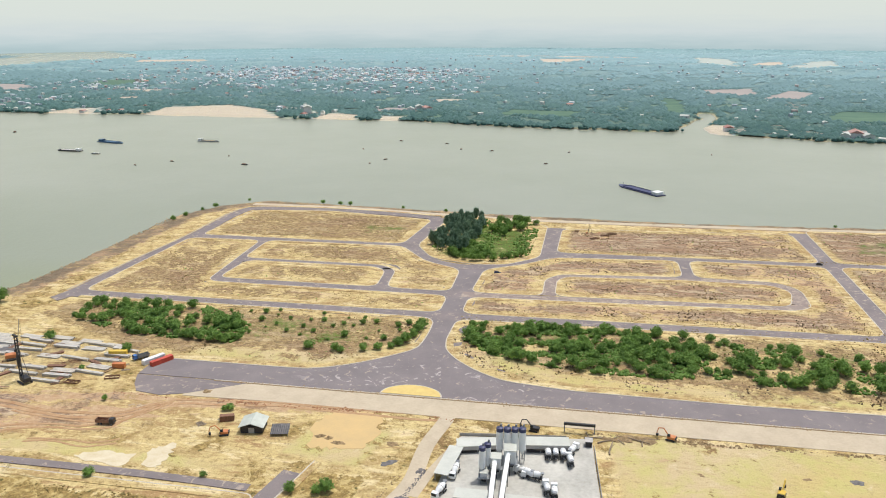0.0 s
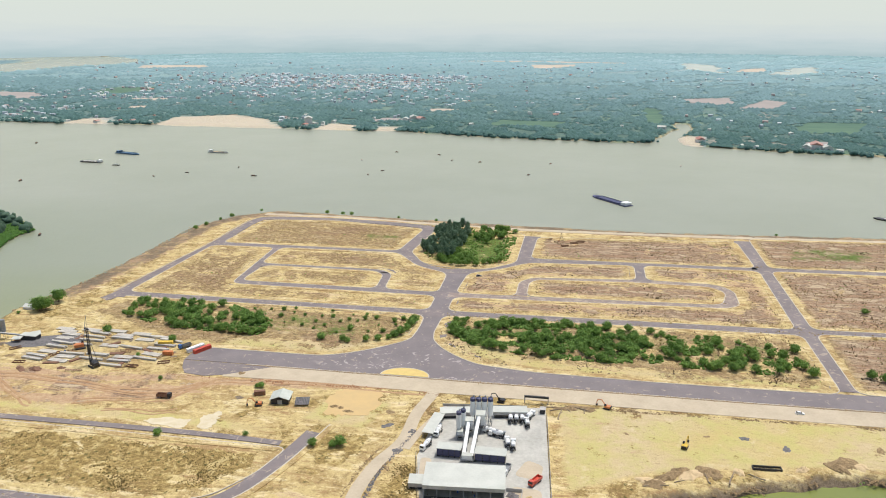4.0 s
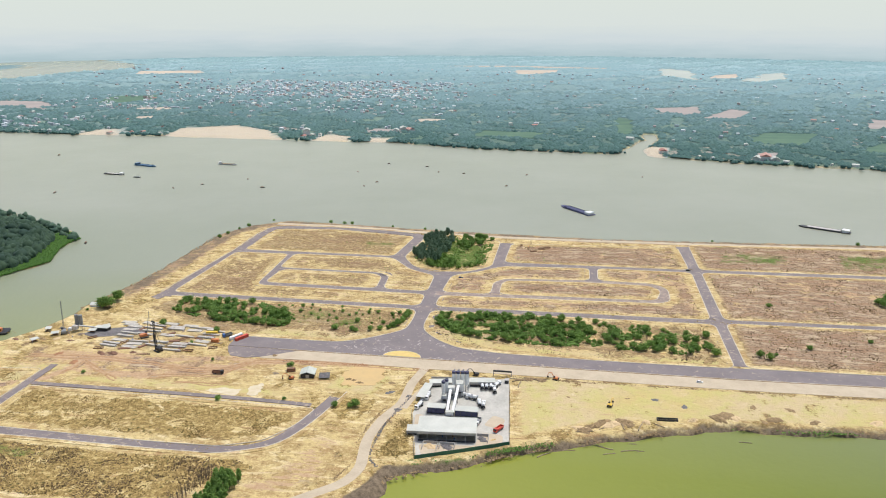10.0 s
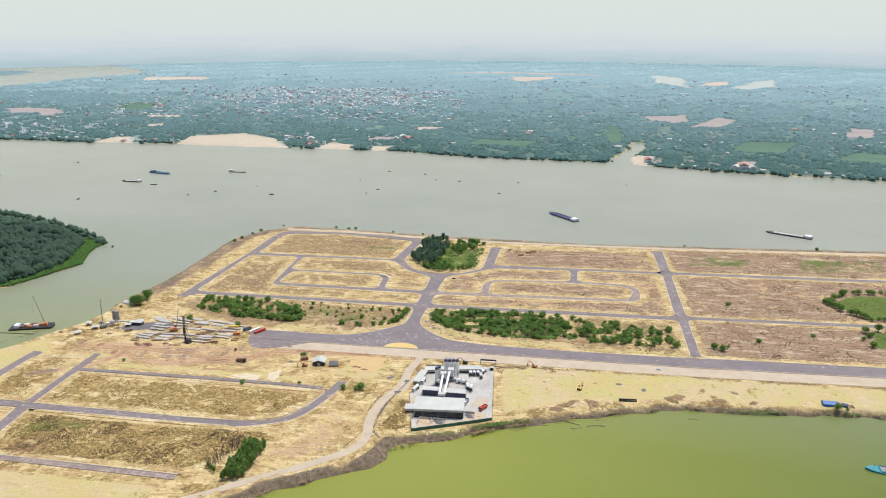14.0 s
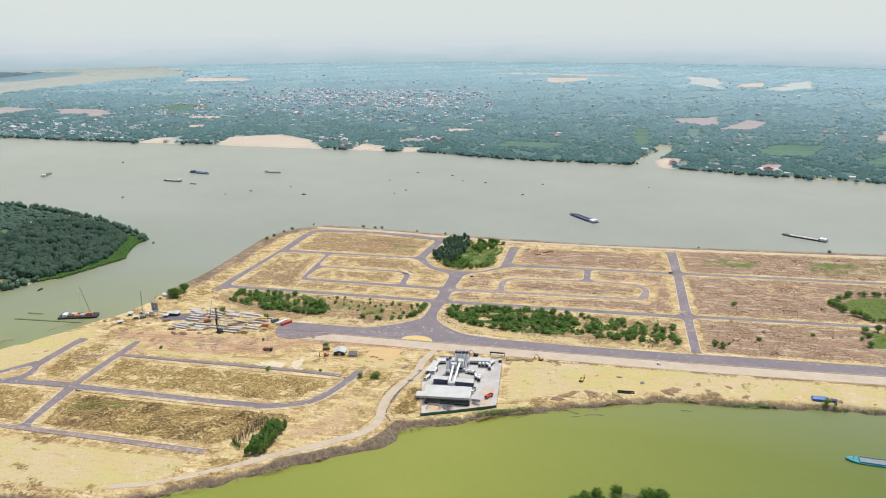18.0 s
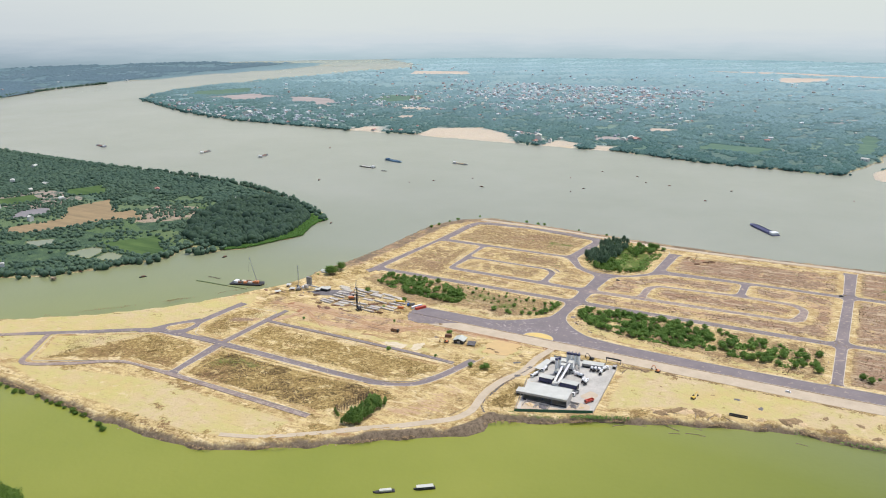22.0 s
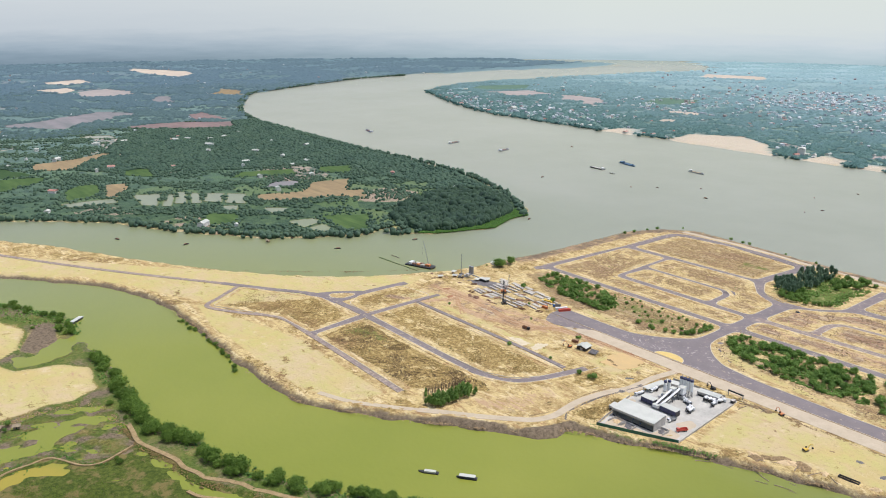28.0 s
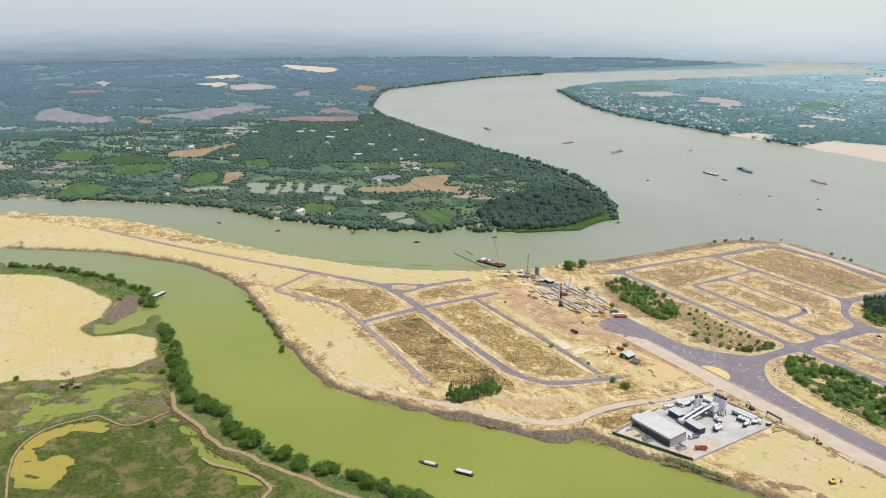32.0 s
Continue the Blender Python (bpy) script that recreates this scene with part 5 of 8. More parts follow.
def field(crop, z, *pts):
    OPEN.append(list(pts))
    ob = part("field", prism(ragged_edge(pts, len(OPEN)), z - 0.6, z + 0.003 * (len(OPEN) % 20)), CROPS[crop][0])
    return tagged(ob, CROPS[crop][1], "field", kind="structure")


def pond(z, *pts):
    """Still water inside a low earth bank."""
    OPEN.append(list(pts))
    out = rounded(pts, 4, 2)
    t = empty("fish_pond", pose(0, 0, 0), "shallow grey fish pond inside a low earth bank", "pond", kind="structure")
    part("water", prism(inset(out, 1.2), z - 0.6, z), WATER, t)
    part("bank", ring(out, inset(out, 1.6), z - 0.6, z + 0.35), POND_BANK, t)


def lake(z, *pts):
    OPEN.append(list(pts))
    ob = part("lake", prism(ragged_edge(pts, len(OPEN), 6, 0.04), z - 0.6, z), LAKE)
    return tagged(ob, "pale shallow lake in the far country", "water", kind="structure")


field("stubble", ISLE_Z, (-781, -2), (-738, 54), (-724, 116), (-680, 141), (-734, 173), (-749, 150), (-825, 204), (-837, 137), (-787, 85), (-811, 21))
field("stubble", ISLE_Z, (-948, -179), (-939, -164), (-996, -125), (-1032, -114), (-1043, -145))
field("stubble", ISLE_Z, (-1247, -212), (-1219, -146), (-1283, -103), (-1338, -30), (-1360, -50), (-1325, -118), (-1316, -194))
field("stubble", ISLE_Z, (-1828, -201), (-1745, -181), (-1789, -136), (-1872, -151))
field("green", ISLE_Z, (-1138, -330), (-1095, -288), (-1144, -220), (-1175, -208), (-1201, -271), (-1205, -321))
field("orchard", ISLE_Z, (-1245, -355), (-1212, -270), (-1200, -212), (-1315, -252), (-1315, -303))
field("green", ISLE_Z, (-957, -238), (-965, -184), (-1050, -152), (-1066, -182), (-1033, -214))
field("green", ISLE_Z, (-963, 47), (-918, 151), (-965, 171), (-999, 83))
field("green", ISLE_Z, (-1107, -96), (-1054, -53), (-1140, -36), (-1148, -77))
field("green", ISLE_Z, (-700, -137), (-672, -81), (-720, -60), (-748, -92))
field("green", ISLE_Z, (-633, 25), (-594, 89), (-530, 41), (-545, 12))
field("green", ISLE_Z, (-907, 189), (-865, 238), (-925, 270), (-948, 218))
field("green", ISLE_Z, (-979, -443), (-1090, -388), (-1014, -339), (-943, -384))
field("green", ISLE_Z, (-600, 170), (-560, 200), (-610, 250), (-660, 230))
field("green", ISLE_Z, (-1330, -420), (-1290, -350), (-1390, -320), (-1430, -390))
field("flooded", ISLE_Z, (-855, 53), (-827, 99), (-863, 123), (-885, 87))
field("plough", ISLE_Z, (-1199, -460), (-1181, -429), (-1204, -410), (-1240, -458))
field("plough", ISLE_Z, (-1696, 100), (-1569, 223), (-1530, 334), (-1630, 360), (-1700, 262), (-1718, 191))
field("plough", ISLE_Z, (-1722, 300), (-1680, 376), (-1862, 387), (-1835, 323))
field("flooded", ISLE_Z, (-1962, -421), (-1857, -342), (-1816, -251), (-1889, -217), (-2098, -295), (-2267, -352), (-2193, -409))
field("flooded", ISLE_Z, (-1927, -151), (-1767, -16), (-1857, 99), (-1948, 247), (-2054, 154), (-1942, -40))
field("flooded", ISLE_Z, (-2205, 355), (-2144, 415), (-2318, 480), (-2350, 428))
field("plough", ISLE_Z, (-2669, -302), (-2607, -160), (-2755, -186), (-2774, -261))
field("clay", ISLE_Z, (-2453, 217), (-2445, 385), (-2560, 435), (-2713, 390), (-2660, 271))
field("sand", ISLE_Z, (-2817, 143), (-2648, 218), (-2727, 289), (-2840, 291))
field("sand", ISLE_Z, (-3097, 251), (-2960, 322), (-3024, 430), (-3180, 437))
field("sand", ISLE_Z, (-3514, 727), (-3009, 781), (-3147, 918), (-3330, 939), (-3631, 800))
field("clay", ISLE_Z, (-3086, -162), (-2875, -150), (-2962, -91), (-3144, -118))
field("stubble", ISLE_Z, (-2303, 615), (-2219, 684), (-2365, 751), (-2442, 701))
pond(ISLE_Z, (-914, -245), (-899, -172), (-932, -164), (-940, -200), (-945, -245))
pond(ISLE_Z, (-857, -151), (-838, -134), (-918, -95), (-939, -138))
pond(ISLE_Z, (-834, -130), (-822, -118), (-900, -80), (-912, -92))
pond(ISLE_Z, (-837, -109), (-826, -92), (-904, -60), (-918, -73))
pond(ISLE_Z, (-823, -88), (-814, -73), (-880, -48), (-898, -58))
pond(ISLE_Z, (-823, -68), (-798, -48), (-858, -16), (-878, -42))
pond(ISLE_Z, (-794, -46), (-766, -23), (-832, 9), (-854, -13))
pond(ISLE_Z, (-751, -73), (-738, -51), (-766, -35), (-780, -56))
pond(ISLE_Z, (-629, -27), (-588, -26), (-600, 12), (-627, 14), (-636, -19))
pond(ISLE_Z, (-584, -25), (-552, -20), (-556, 4), (-594, 10))
pond(ISLE_Z, (-1589, -34), (-1529, 33), (-1589, 42), (-1620, -9))
pond(ISLE_Z, (-700, -30), (-675, -5), (-705, 15), (-728, -12))
lake(BANK_Z, (453, 2764), (572, 2526), (599, 3017), (492, 3165))
lake(BANK_Z, (706, 2550), (768, 2503), (898, 2673), (977, 3010), (863, 2913))
field("sand", BANK_Z, (618, 2659), (729, 2680), (768, 2895), (650, 2801))
field("clay", BANK_Z, (310, 1594), (375, 1506), (430, 1544), (444, 1700), (323, 1660))
field("clay", BANK_Z, (411, 1457), (510, 1475), (561, 1596), (515, 1668))
field("clay", BANK_Z, (746, 1344), (809, 1320), (866, 1485), (808, 1500))
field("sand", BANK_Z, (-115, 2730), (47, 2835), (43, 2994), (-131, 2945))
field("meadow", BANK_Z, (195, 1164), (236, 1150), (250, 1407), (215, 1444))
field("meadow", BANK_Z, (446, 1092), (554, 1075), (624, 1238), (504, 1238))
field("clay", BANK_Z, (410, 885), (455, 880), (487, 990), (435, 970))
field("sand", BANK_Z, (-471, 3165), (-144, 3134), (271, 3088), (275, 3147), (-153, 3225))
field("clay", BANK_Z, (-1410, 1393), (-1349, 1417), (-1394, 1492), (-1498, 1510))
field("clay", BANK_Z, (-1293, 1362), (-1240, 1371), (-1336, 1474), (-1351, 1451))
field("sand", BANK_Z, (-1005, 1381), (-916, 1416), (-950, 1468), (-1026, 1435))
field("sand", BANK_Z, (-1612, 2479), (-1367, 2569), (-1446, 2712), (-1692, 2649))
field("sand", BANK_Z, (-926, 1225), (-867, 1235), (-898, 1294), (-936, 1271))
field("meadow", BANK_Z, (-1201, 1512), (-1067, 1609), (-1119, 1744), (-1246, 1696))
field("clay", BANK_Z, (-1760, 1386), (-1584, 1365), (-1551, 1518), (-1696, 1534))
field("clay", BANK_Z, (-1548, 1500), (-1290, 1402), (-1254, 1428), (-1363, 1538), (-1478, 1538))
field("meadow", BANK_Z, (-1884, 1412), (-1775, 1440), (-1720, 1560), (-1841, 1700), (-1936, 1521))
field("sand", BANK_Z, (-250, 1290), (-190, 1300), (-180, 1350), (-260, 1340))
field("clay", BANK_Z, (-330, 1110), (-250, 1115), (-240, 1160), (-320, 1165))
field("meadow", BANK_Z, (-100, 1090), (30, 1080), (60, 1160), (-80, 1180))
field("meadow", BANK_Z, (620, 1010), (900, 960), (980, 1080), (700, 1130))
creek = part("creek", ribbon(smooth_line([(-2030, 1880), (-1900, 1760), (-1790, 1684), (-1613, 1582), (-1515, 1577), (-1402, 1566)], 20), 11, 11, BANK_Z + 0.1, 0.6), WATER)
tagged(creek, "narrow creek winding through the far peninsula", "water", kind="structure")

# ---- woods ----
HEAD = [(-500, 86), (-468, 94), (-450, 125), (-444, 172), (-458, 222), (-470, 258), (-520, 295), (-600, 325), (-640, 280), (-620, 180), (-560, 100)]
NORTH_WOOD = [(-1201, -150), (-1502, 25), (-1620, 104), (-1640, 430), (-1105, 402), (-760, 385), (-560, 330), (-620, 250), (-700, 280), (-820, 260), (-917, 283), (-985, 210), (-1020, 90), (-1083, -23), (-1155, -109)]


def hedge(pts, step, seed):
    """Trees with gaps round an open field."""
    return [p for p in along(list(pts) + [pts[0]], step, 2.2, seed)]


canopy("headland_wood", spread(7000, (-660, 70, -440, 340), HEAD, 1, 41), -1.8, 1.8, 5.6, 42, LEAFI, "dense dark green wood on the river headland", 1.1, "dome", 0.42)
canopy("headland_crowns", spread(420, (-640, 80, -450, 330), HEAD, 6, 141), 0.0, 4.0, 7.5, 142, LEAFI, "tall broad crowns above the headland wood", 0.9, "fine", 0.3)
canopy("north_wood", spread(34000, (-1640, -150, -560, 430), NORTH_WOOD, 2, 144, OPEN + [HEAD]), -2.3, 2.0, 5.4, 145, LEAFO, "dense dark wood along the upper river shore", 0.6)
canopy("island_wood", spread(46000, (-1700, -640, -500, 330), GREEN_ISLE, 4, 43, OPEN + [HEAD, NORTH_WOOD], 0.9, 95, 0.0), -2.3, 1.3, 3.8, 44, LEAFO, "patchy green trees and orchards on the river island", 0.7)
canopy("island_hedges", [q for i, p in enumerate(OPEN[:17]) if p[0][0] > -1700 for q in hedge(p, 6.0, 600 + i)], -2.3, 1.2, 3.2, 146, LEAFO, "rows of trees round the island fields", 0.95)
canopy("island_bank_trees", [(p[0] - 3, p[1] + 3) for p in along(GREEN_ISLE[3:15], 3.0, 5.0, 45)] + [(p[0] - 2, p[1] - 6) for p in along(GREEN_ISLE[20:33], 3.2, 4.0, 46)], -2.8, 1.8, 4.6, 47, LEAFO, "trees along the island shore", 1.0, "fine")


def belts(places, depth, limits, seed):
    """Splits places into belts by depth, with soft borders."""
    g = np.random.RandomState(seed)
    d = depth(places[:, 0], places[:, 1])
    d = d + wobble(places[:, 0], places[:, 1], seed, 260) * 60 + g.normal(size=len(places)) * 90
    k = np.searchsorted(limits, d)
    return [places[k == i] for i in range(len(limits) + 1)]


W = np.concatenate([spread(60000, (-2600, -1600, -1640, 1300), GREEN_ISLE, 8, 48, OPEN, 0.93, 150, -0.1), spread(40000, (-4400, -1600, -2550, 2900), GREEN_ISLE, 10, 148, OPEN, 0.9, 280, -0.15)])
# each belt further west takes a leaf colour with more painted haze
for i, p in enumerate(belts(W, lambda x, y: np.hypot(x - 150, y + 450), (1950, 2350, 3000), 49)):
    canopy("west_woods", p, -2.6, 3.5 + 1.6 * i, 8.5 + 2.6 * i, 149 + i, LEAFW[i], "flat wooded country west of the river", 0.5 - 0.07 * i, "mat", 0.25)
FARHOLES = OPEN + list(BEACHES)
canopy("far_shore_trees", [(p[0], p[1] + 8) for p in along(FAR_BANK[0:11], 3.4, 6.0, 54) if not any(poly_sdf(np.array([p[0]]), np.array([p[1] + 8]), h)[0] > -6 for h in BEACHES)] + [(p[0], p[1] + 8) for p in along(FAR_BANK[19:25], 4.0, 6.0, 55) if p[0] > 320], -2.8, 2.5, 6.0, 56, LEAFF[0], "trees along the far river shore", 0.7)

# ---- ground cover on the plots ----
def tufts(name, n, box4, seed, lo, hi, material, label, cut, size):
    g = np.random.RandomState(seed)
    x, y = g.uniform(box4[0], box4[2], n), g.uniform(box4[1], box4[3], n)
    ok = np.zeros(n, bool)
    for k, p in BLOCKS.items():
        ok |= poly_sdf(x, y, p) > 4.5
    ok &= wobble(x, y, seed + 1, size) + 0.6 * g.normal(size=n) > cut
    return canopy(name, np.stack([x[ok], y[ok]], 1), 0.02, lo, hi, seed, material, label, 0.7, "tuft")


def undergrowth(poly, n, seed, cut):
    x, y = np.random.RandomState(seed).uniform(0, 1, (2, n))
    xs, ys = [p[0] for p in poly], [p[1] for p in poly]
    x, y = min(xs) + x * (max(xs) - min(xs)), min(ys) + y * (max(ys) - min(ys))
    ok = (poly_sdf(x, y, poly) > 0) & (wobble(x, y, seed, 24) > cut)
    return canopy("undergrowth", np.stack([x[ok], y[ok]], 1), 0.0, 0.45, 1.25, seed, LEAF, "low green bushes between the scrub trees", 0.9, "ball")


undergrowth([(0, 66), (16, 50), (62, 36), (110, 36), (128, 60), (120, 92), (2, 93)], 5200, 201, -0.1)
undergrowth([(110, 36), (170, 36), (218, 34), (218, 74), (170, 84), (120, 90)], 3000, 202, 0.35)
undergrowth([(-228, 88), (-160, 93), (-120, 66), (-118, 40), (-190, 44), (-228, 62)], 3400, 203, 0.1)
undergrowth([(-54, 246), (-36, 222), (4, 214), (24, 232), (26, 318), (-22, 330), (-48, 318)], 2600, 204, 0.0)
undergrowth([(-345, -372), (-249, -379), (-188, -383), (-123, -365), (-63, -344), (0, -302), (6, -312), (-63, -354), (-123, -376), (-188, -393), (-249, -392), (-340, -388)], 4200, 205, -0.6).location.z = -3.2
undergrowth([(-660, -545), (-590, -456), (-522, -404), (-445, -369), (-412, -376), (-440, -398), (-520, -436), (-590, -490), (-660, -580)], 6000, 206, -0.8).location.z = -3.2
tufts("dry_tufts", 80000, (-260, 25, 620, 360), 81, 0.22, 0.65, DRYB, "dry brown grass tufts on the plots", 0.3, 45)
tufts("dry_tufts", 60000, (-420, -260, -50, -60), 83, 0.25, 0.6, DRYB, "dry brown grass tufts on the lower plots", 0.15, 40)
tufts("dark_scrub", 44000, (-5, 18, 620, 360), 87, 0.25, 0.85, SCRUBB, "dark brown brush on the eastern plots", 0.7, 30)
tufts("dark_scrub", 16000, (-256, -212, -50, -150), 89, 0.25, 0.7, SCRUBB, "brown brush on the lower plot", 0.2, 36)
tufts("green_tufts", 5000, (-260, 25, 620, 360), 85, 0.3, 0.8, LEAF, "green weeds among the dry grass", 0.95, 60)


rows = [(x0 + 0.9 * k * math.cos(0.55), y0 + 0.9 * k * math.sin(0.55)) for x0, y0 in [(-240 + 2.6 * i, -500) for i in range(100)] for k in range(0, 160)]
rx = np.array(rows) + np.random.RandomState(96).normal(size=(len(rows), 2)) * 0.3
keep = (poly_sdf(rx[:, 0], rx[:, 1], FIELD) > 0) & (wobble(rx[:, 0], rx[:, 1], 97, 22) > -0.6)
canopy("rice_rows", rx[keep], WATER_Z + 0.15, 0.3, 0.6, 98, RICE, "rows of dark green rice in the flooded field", 0.8, "tuft")


# ---- far houses ----
def house_kind(i, roof, w, d, h):
    t = empty("house", pose(0, 0, 0), "pale plastered village house with %s" % ("red tiled roof" if roof is TILER else "light metal roof"), "house", "houses across the river")
    part("wall", bx(-w / 2, -d / 2, -0.5, w / 2, d / 2, h), PLASTER, t)
    part("roof", extrude_profile([(-d / 2 - 0.6, h - 0.1), (d / 2 + 0.6, h - 0.1), (0, h + d * 0.22)], -w / 2 - 0.6, w / 2 + 0.6), roof, t)
    for k in (-0.25, 0.25):
        part("window", bx(w * k - 0.7, -d / 2 - 0.06, h * 0.35, w * k + 0.7, -d / 2 + 0.1, h * 0.72), GLASS, t)
    return {"ob": t, "free": True}


houses = [house_kind(0, ROOFW, 14, 9, 5), house_kind(1, ROOFW, 12, 10, 4.5), house_kind(2, ROOFW, 20, 11, 6), house_kind(3, ROOFW, 10, 8, 8), house_kind(4, TILER, 15, 11, 5)]
hp = [tuple(p) for p in spread(60, (-1180, 1450, -380, 2150), FAR_BANK, 8, 60)] + [tuple(p) for p in spread(46, (-700, 1700, -350, 2100), FAR_BANK, 8, 61)]
hp += [tuple(p) for p in spread(75, (-1900, 1000, 1000, 1500), FAR_BANK, 12, 62, FARHOLES)] + [tuple(p) for p in spread(60, (-1700, 1500, 1300, 2600), FAR_BANK, 12, 63, FARHOLES)]
hp += [(p[0], p[1] + 22) for p in along(FAR_BANK[1:6], 34, 6, 64)] + [(330, 912), (352, 905), (470, 884), (540, 872), (575, 866), (600, 862), (-430, 1020), (-420, 1050), (-400, 1035)]
plant(houses, hp, -2.4, 65, 0.4, 0.8)
for x, y, k, sc in ((-430, 1040, 3, 1.7), (-250, 1150, 1, 1.4), (-232, 1135, 4, 1.2), (-262, 1128, 1, 1.1), (440, 905, 4, 1.6), (452, 890, 1, 1.4), (425, 896, 0, 1.3), (272, 945, 4, 1.2), (-1330, 1100, 1, 1.8)):
    copy_thing(houses[k]["ob"], pose(x, y, -2.4, 0, 0, x)).scale = (sc, sc, sc)
plant([{"ob": k["ob"], "free": False} for k in houses], [tuple(p) for p in spread(46, (-1500, -300, -600, 350), GREEN_ISLE, 20, 66, OPEN)], -2.6, 67, 0.5, 0.9)



def roofscape(name, places, seed, label):
    """The closely built town across the river: plain blocks with pitched tops, too many and too far to count."""
    g = np.random.RandomState(seed)
    V, F = [], []
    for x, y in places:
        w, d, h = g.uniform(2, 5.5), g.uniform(2, 4), g.uniform(3, 6)
        a = g.uniform(-0.3, 0.3)
        ca, sa = math.cos(a), math.sin(a)
        n = len(V)
        for px_, py_, pz in ((-w, -d, 0), (w, -d, 0), (w, d, 0), (-w, d, 0), (-w, -d, h), (w, -d, h), (w, d, h), (-w, d, h), (-w, 0, h + d * 0.35), (w, 0, h + d * 0.35)):
            V.append((x + px_ * ca - py_ * sa, y + px_ * sa + py_ * ca, -2.6 + pz))
        F += [(n, n + 1, n + 5, n + 4), (n + 1, n + 2, n + 6, n + 9, n + 5), (n + 2, n + 3, n + 7, n + 6), (n + 3, n, n + 4, n + 8, n + 7), (n + 4, n + 5, n + 9, n + 8), (n + 6, n + 7, n + 8, n + 9)]
    m, nodes, links, b = mat_base("town_roofs")
    r = nodes.new("ShaderNodeNewGeometry").outputs["Random Per Island"]
    c = mixc(nodes, links, ramp(nodes, links, r, 0.84, 0.86), (0.66, 0.68, 0.68), (0.46, 0.36, 0.33))
    c = mixc(nodes, links, ramp(nodes, links, r, 0.30, 0.32), (0.42, 0.45, 0.48), c)
    links.new(c, b.inputs["Base Color"])
    b.inputs["Roughness"].default_value = 0.6
    return tagged(new(name, mesh_from(name, V, F, m)), label, "town", kind="stuff")


TOWN = [tuple(p) for p in spread(420, (-1300, 1400, -200, 2300), FAR_BANK, 8, 90)] + [tuple(p) for p in spread(420, (-1000, 1750, -300, 2300), FAR_BANK, 8, 91)] + [tuple(p) for p in spread(420, (-1900, 1010, 1200, 2900), FAR_BANK, 12, 92, FARHOLES, 0.8, 200, 0.1)] + [tuple(p) for p in spread(160, (-1800, 1050, -1000, 1250), FAR_BANK, 12, 93, FARHOLES)] + [tuple(p) for p in spread(120, (-3600, -900, -1500, 1800), GREEN_ISLE, 30, 94, OPEN)]
roofscape("town", TOWN, 95, "close pale and red roofs of the town across the river")
# the woods of the far bank leave room round each house
F = np.concatenate([spread(70000, (-2050, 840, 1500, 1260), FAR_BANK, 5, 50, FARHOLES, 0.93, 85, -0.2), spread(80000, (-2050, 1240, 1700, 1950), FAR_BANK, 6, 150, FARHOLES, 0.93, 95, -0.12), spread(60000, (-2050, 1930, 3200, 4400), FAR_BANK, 10, 52, FARHOLES, 0.9, 220, -0.1)])
cells = {(int(x // 9) + a, int((y - 3) // 9) + b) for x, y in hp + TOWN for a in (-1, 0, 1) for b in (-1, 0)}
F = F[[(int(x // 9), int(y // 9)) not in cells for x, y in F]]
# belts further back take the paler leaf colours that imitate haze
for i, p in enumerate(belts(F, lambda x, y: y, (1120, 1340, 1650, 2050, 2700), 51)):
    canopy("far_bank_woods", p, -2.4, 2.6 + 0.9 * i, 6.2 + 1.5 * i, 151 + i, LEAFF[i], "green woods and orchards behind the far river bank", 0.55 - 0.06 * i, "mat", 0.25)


# ---- vehicles ----
def wheels(t, xs, y, r, w=0.35):
    for x in xs:
        for s in (-1, 1):
            wh = part("wheel", cy((x, s * y - w / 2, r), (x, s * y + w / 2, r), r, n=14), RUBBER, t)
            part("rim", cy((x, s * (y + w / 2), r), (x, s * (y + w / 2 + 0.03), r), r * 0.55, n=10), STEEL, wh)


def cab(t, x0, x1, w, z0, z1, material):
    c = part("cab", extrude_profile([(x0, z0), (x1, z0), (x1, z0 + (z1 - z0) * 0.45), (x1 - 0.25, z1), (x0, z1)], -w / 2, w / 2), material, t)
    c.data.transform(Matrix.Rotation(radians(-90), 4, "Z") @ Matrix.Diagonal((-1, 1, 1, 1)))
    c.data.flip_normals()
    part("windscreen", bx(x1 - 0.22, -w / 2 + 0.15, z0 + (z1 - z0) * 0.5, x1 + 0.03, w / 2 - 0.15, z1 - 0.15), GLASS, c)
    return c


def mixer_truck():
    t = empty("mixer_truck", pose(0, 0, 0), "white concrete mixer truck parked in the batching yard", "truck", "mixer trucks")
    part("chassis", bx(-4.2, -0.5, 0.75, 4.0, 0.5, 1.1), BLACK, t)
    cab(t, 2.4, 4.3, 2.4, 0.8, 2.9, WHITE)
    bm = bmesh.new()
    cyl(bm, (-3.6, 0, 2.95), (-2.0, 0, 2.7), 0.55, 1.15, 16)
    cyl(bm, (-2.0, 0, 2.7), (0.4, 0, 2.35), 1.15, 1.2, 16)
    cyl(bm, (0.4, 0, 2.35), (1.9, 0, 2.1), 1.2, 0.6, 16)
    d = part("drum", bm, WHITE, t)
    part("drum_band", cy((-0.9, 0, 2.54), (-0.7, 0, 2.51), 1.22, n=16), GREYCONC, d)
    part("hopper", cy((-3.9, 0, 2.9), (-3.9, 0, 3.7), 0.35, 0.8, 10), STEEL, t)
    part("chute", bx(-5.0, -0.25, 1.5, -3.9, 0.25, 1.75), STEEL, t)
    part("frame", bx(-3.7, -0.9, 1.1, -3.3, 0.9, 2.6), BLACK, t)
    wheels(t, (3.3, -1.6, -2.9), 1.05, 0.5)
    return t


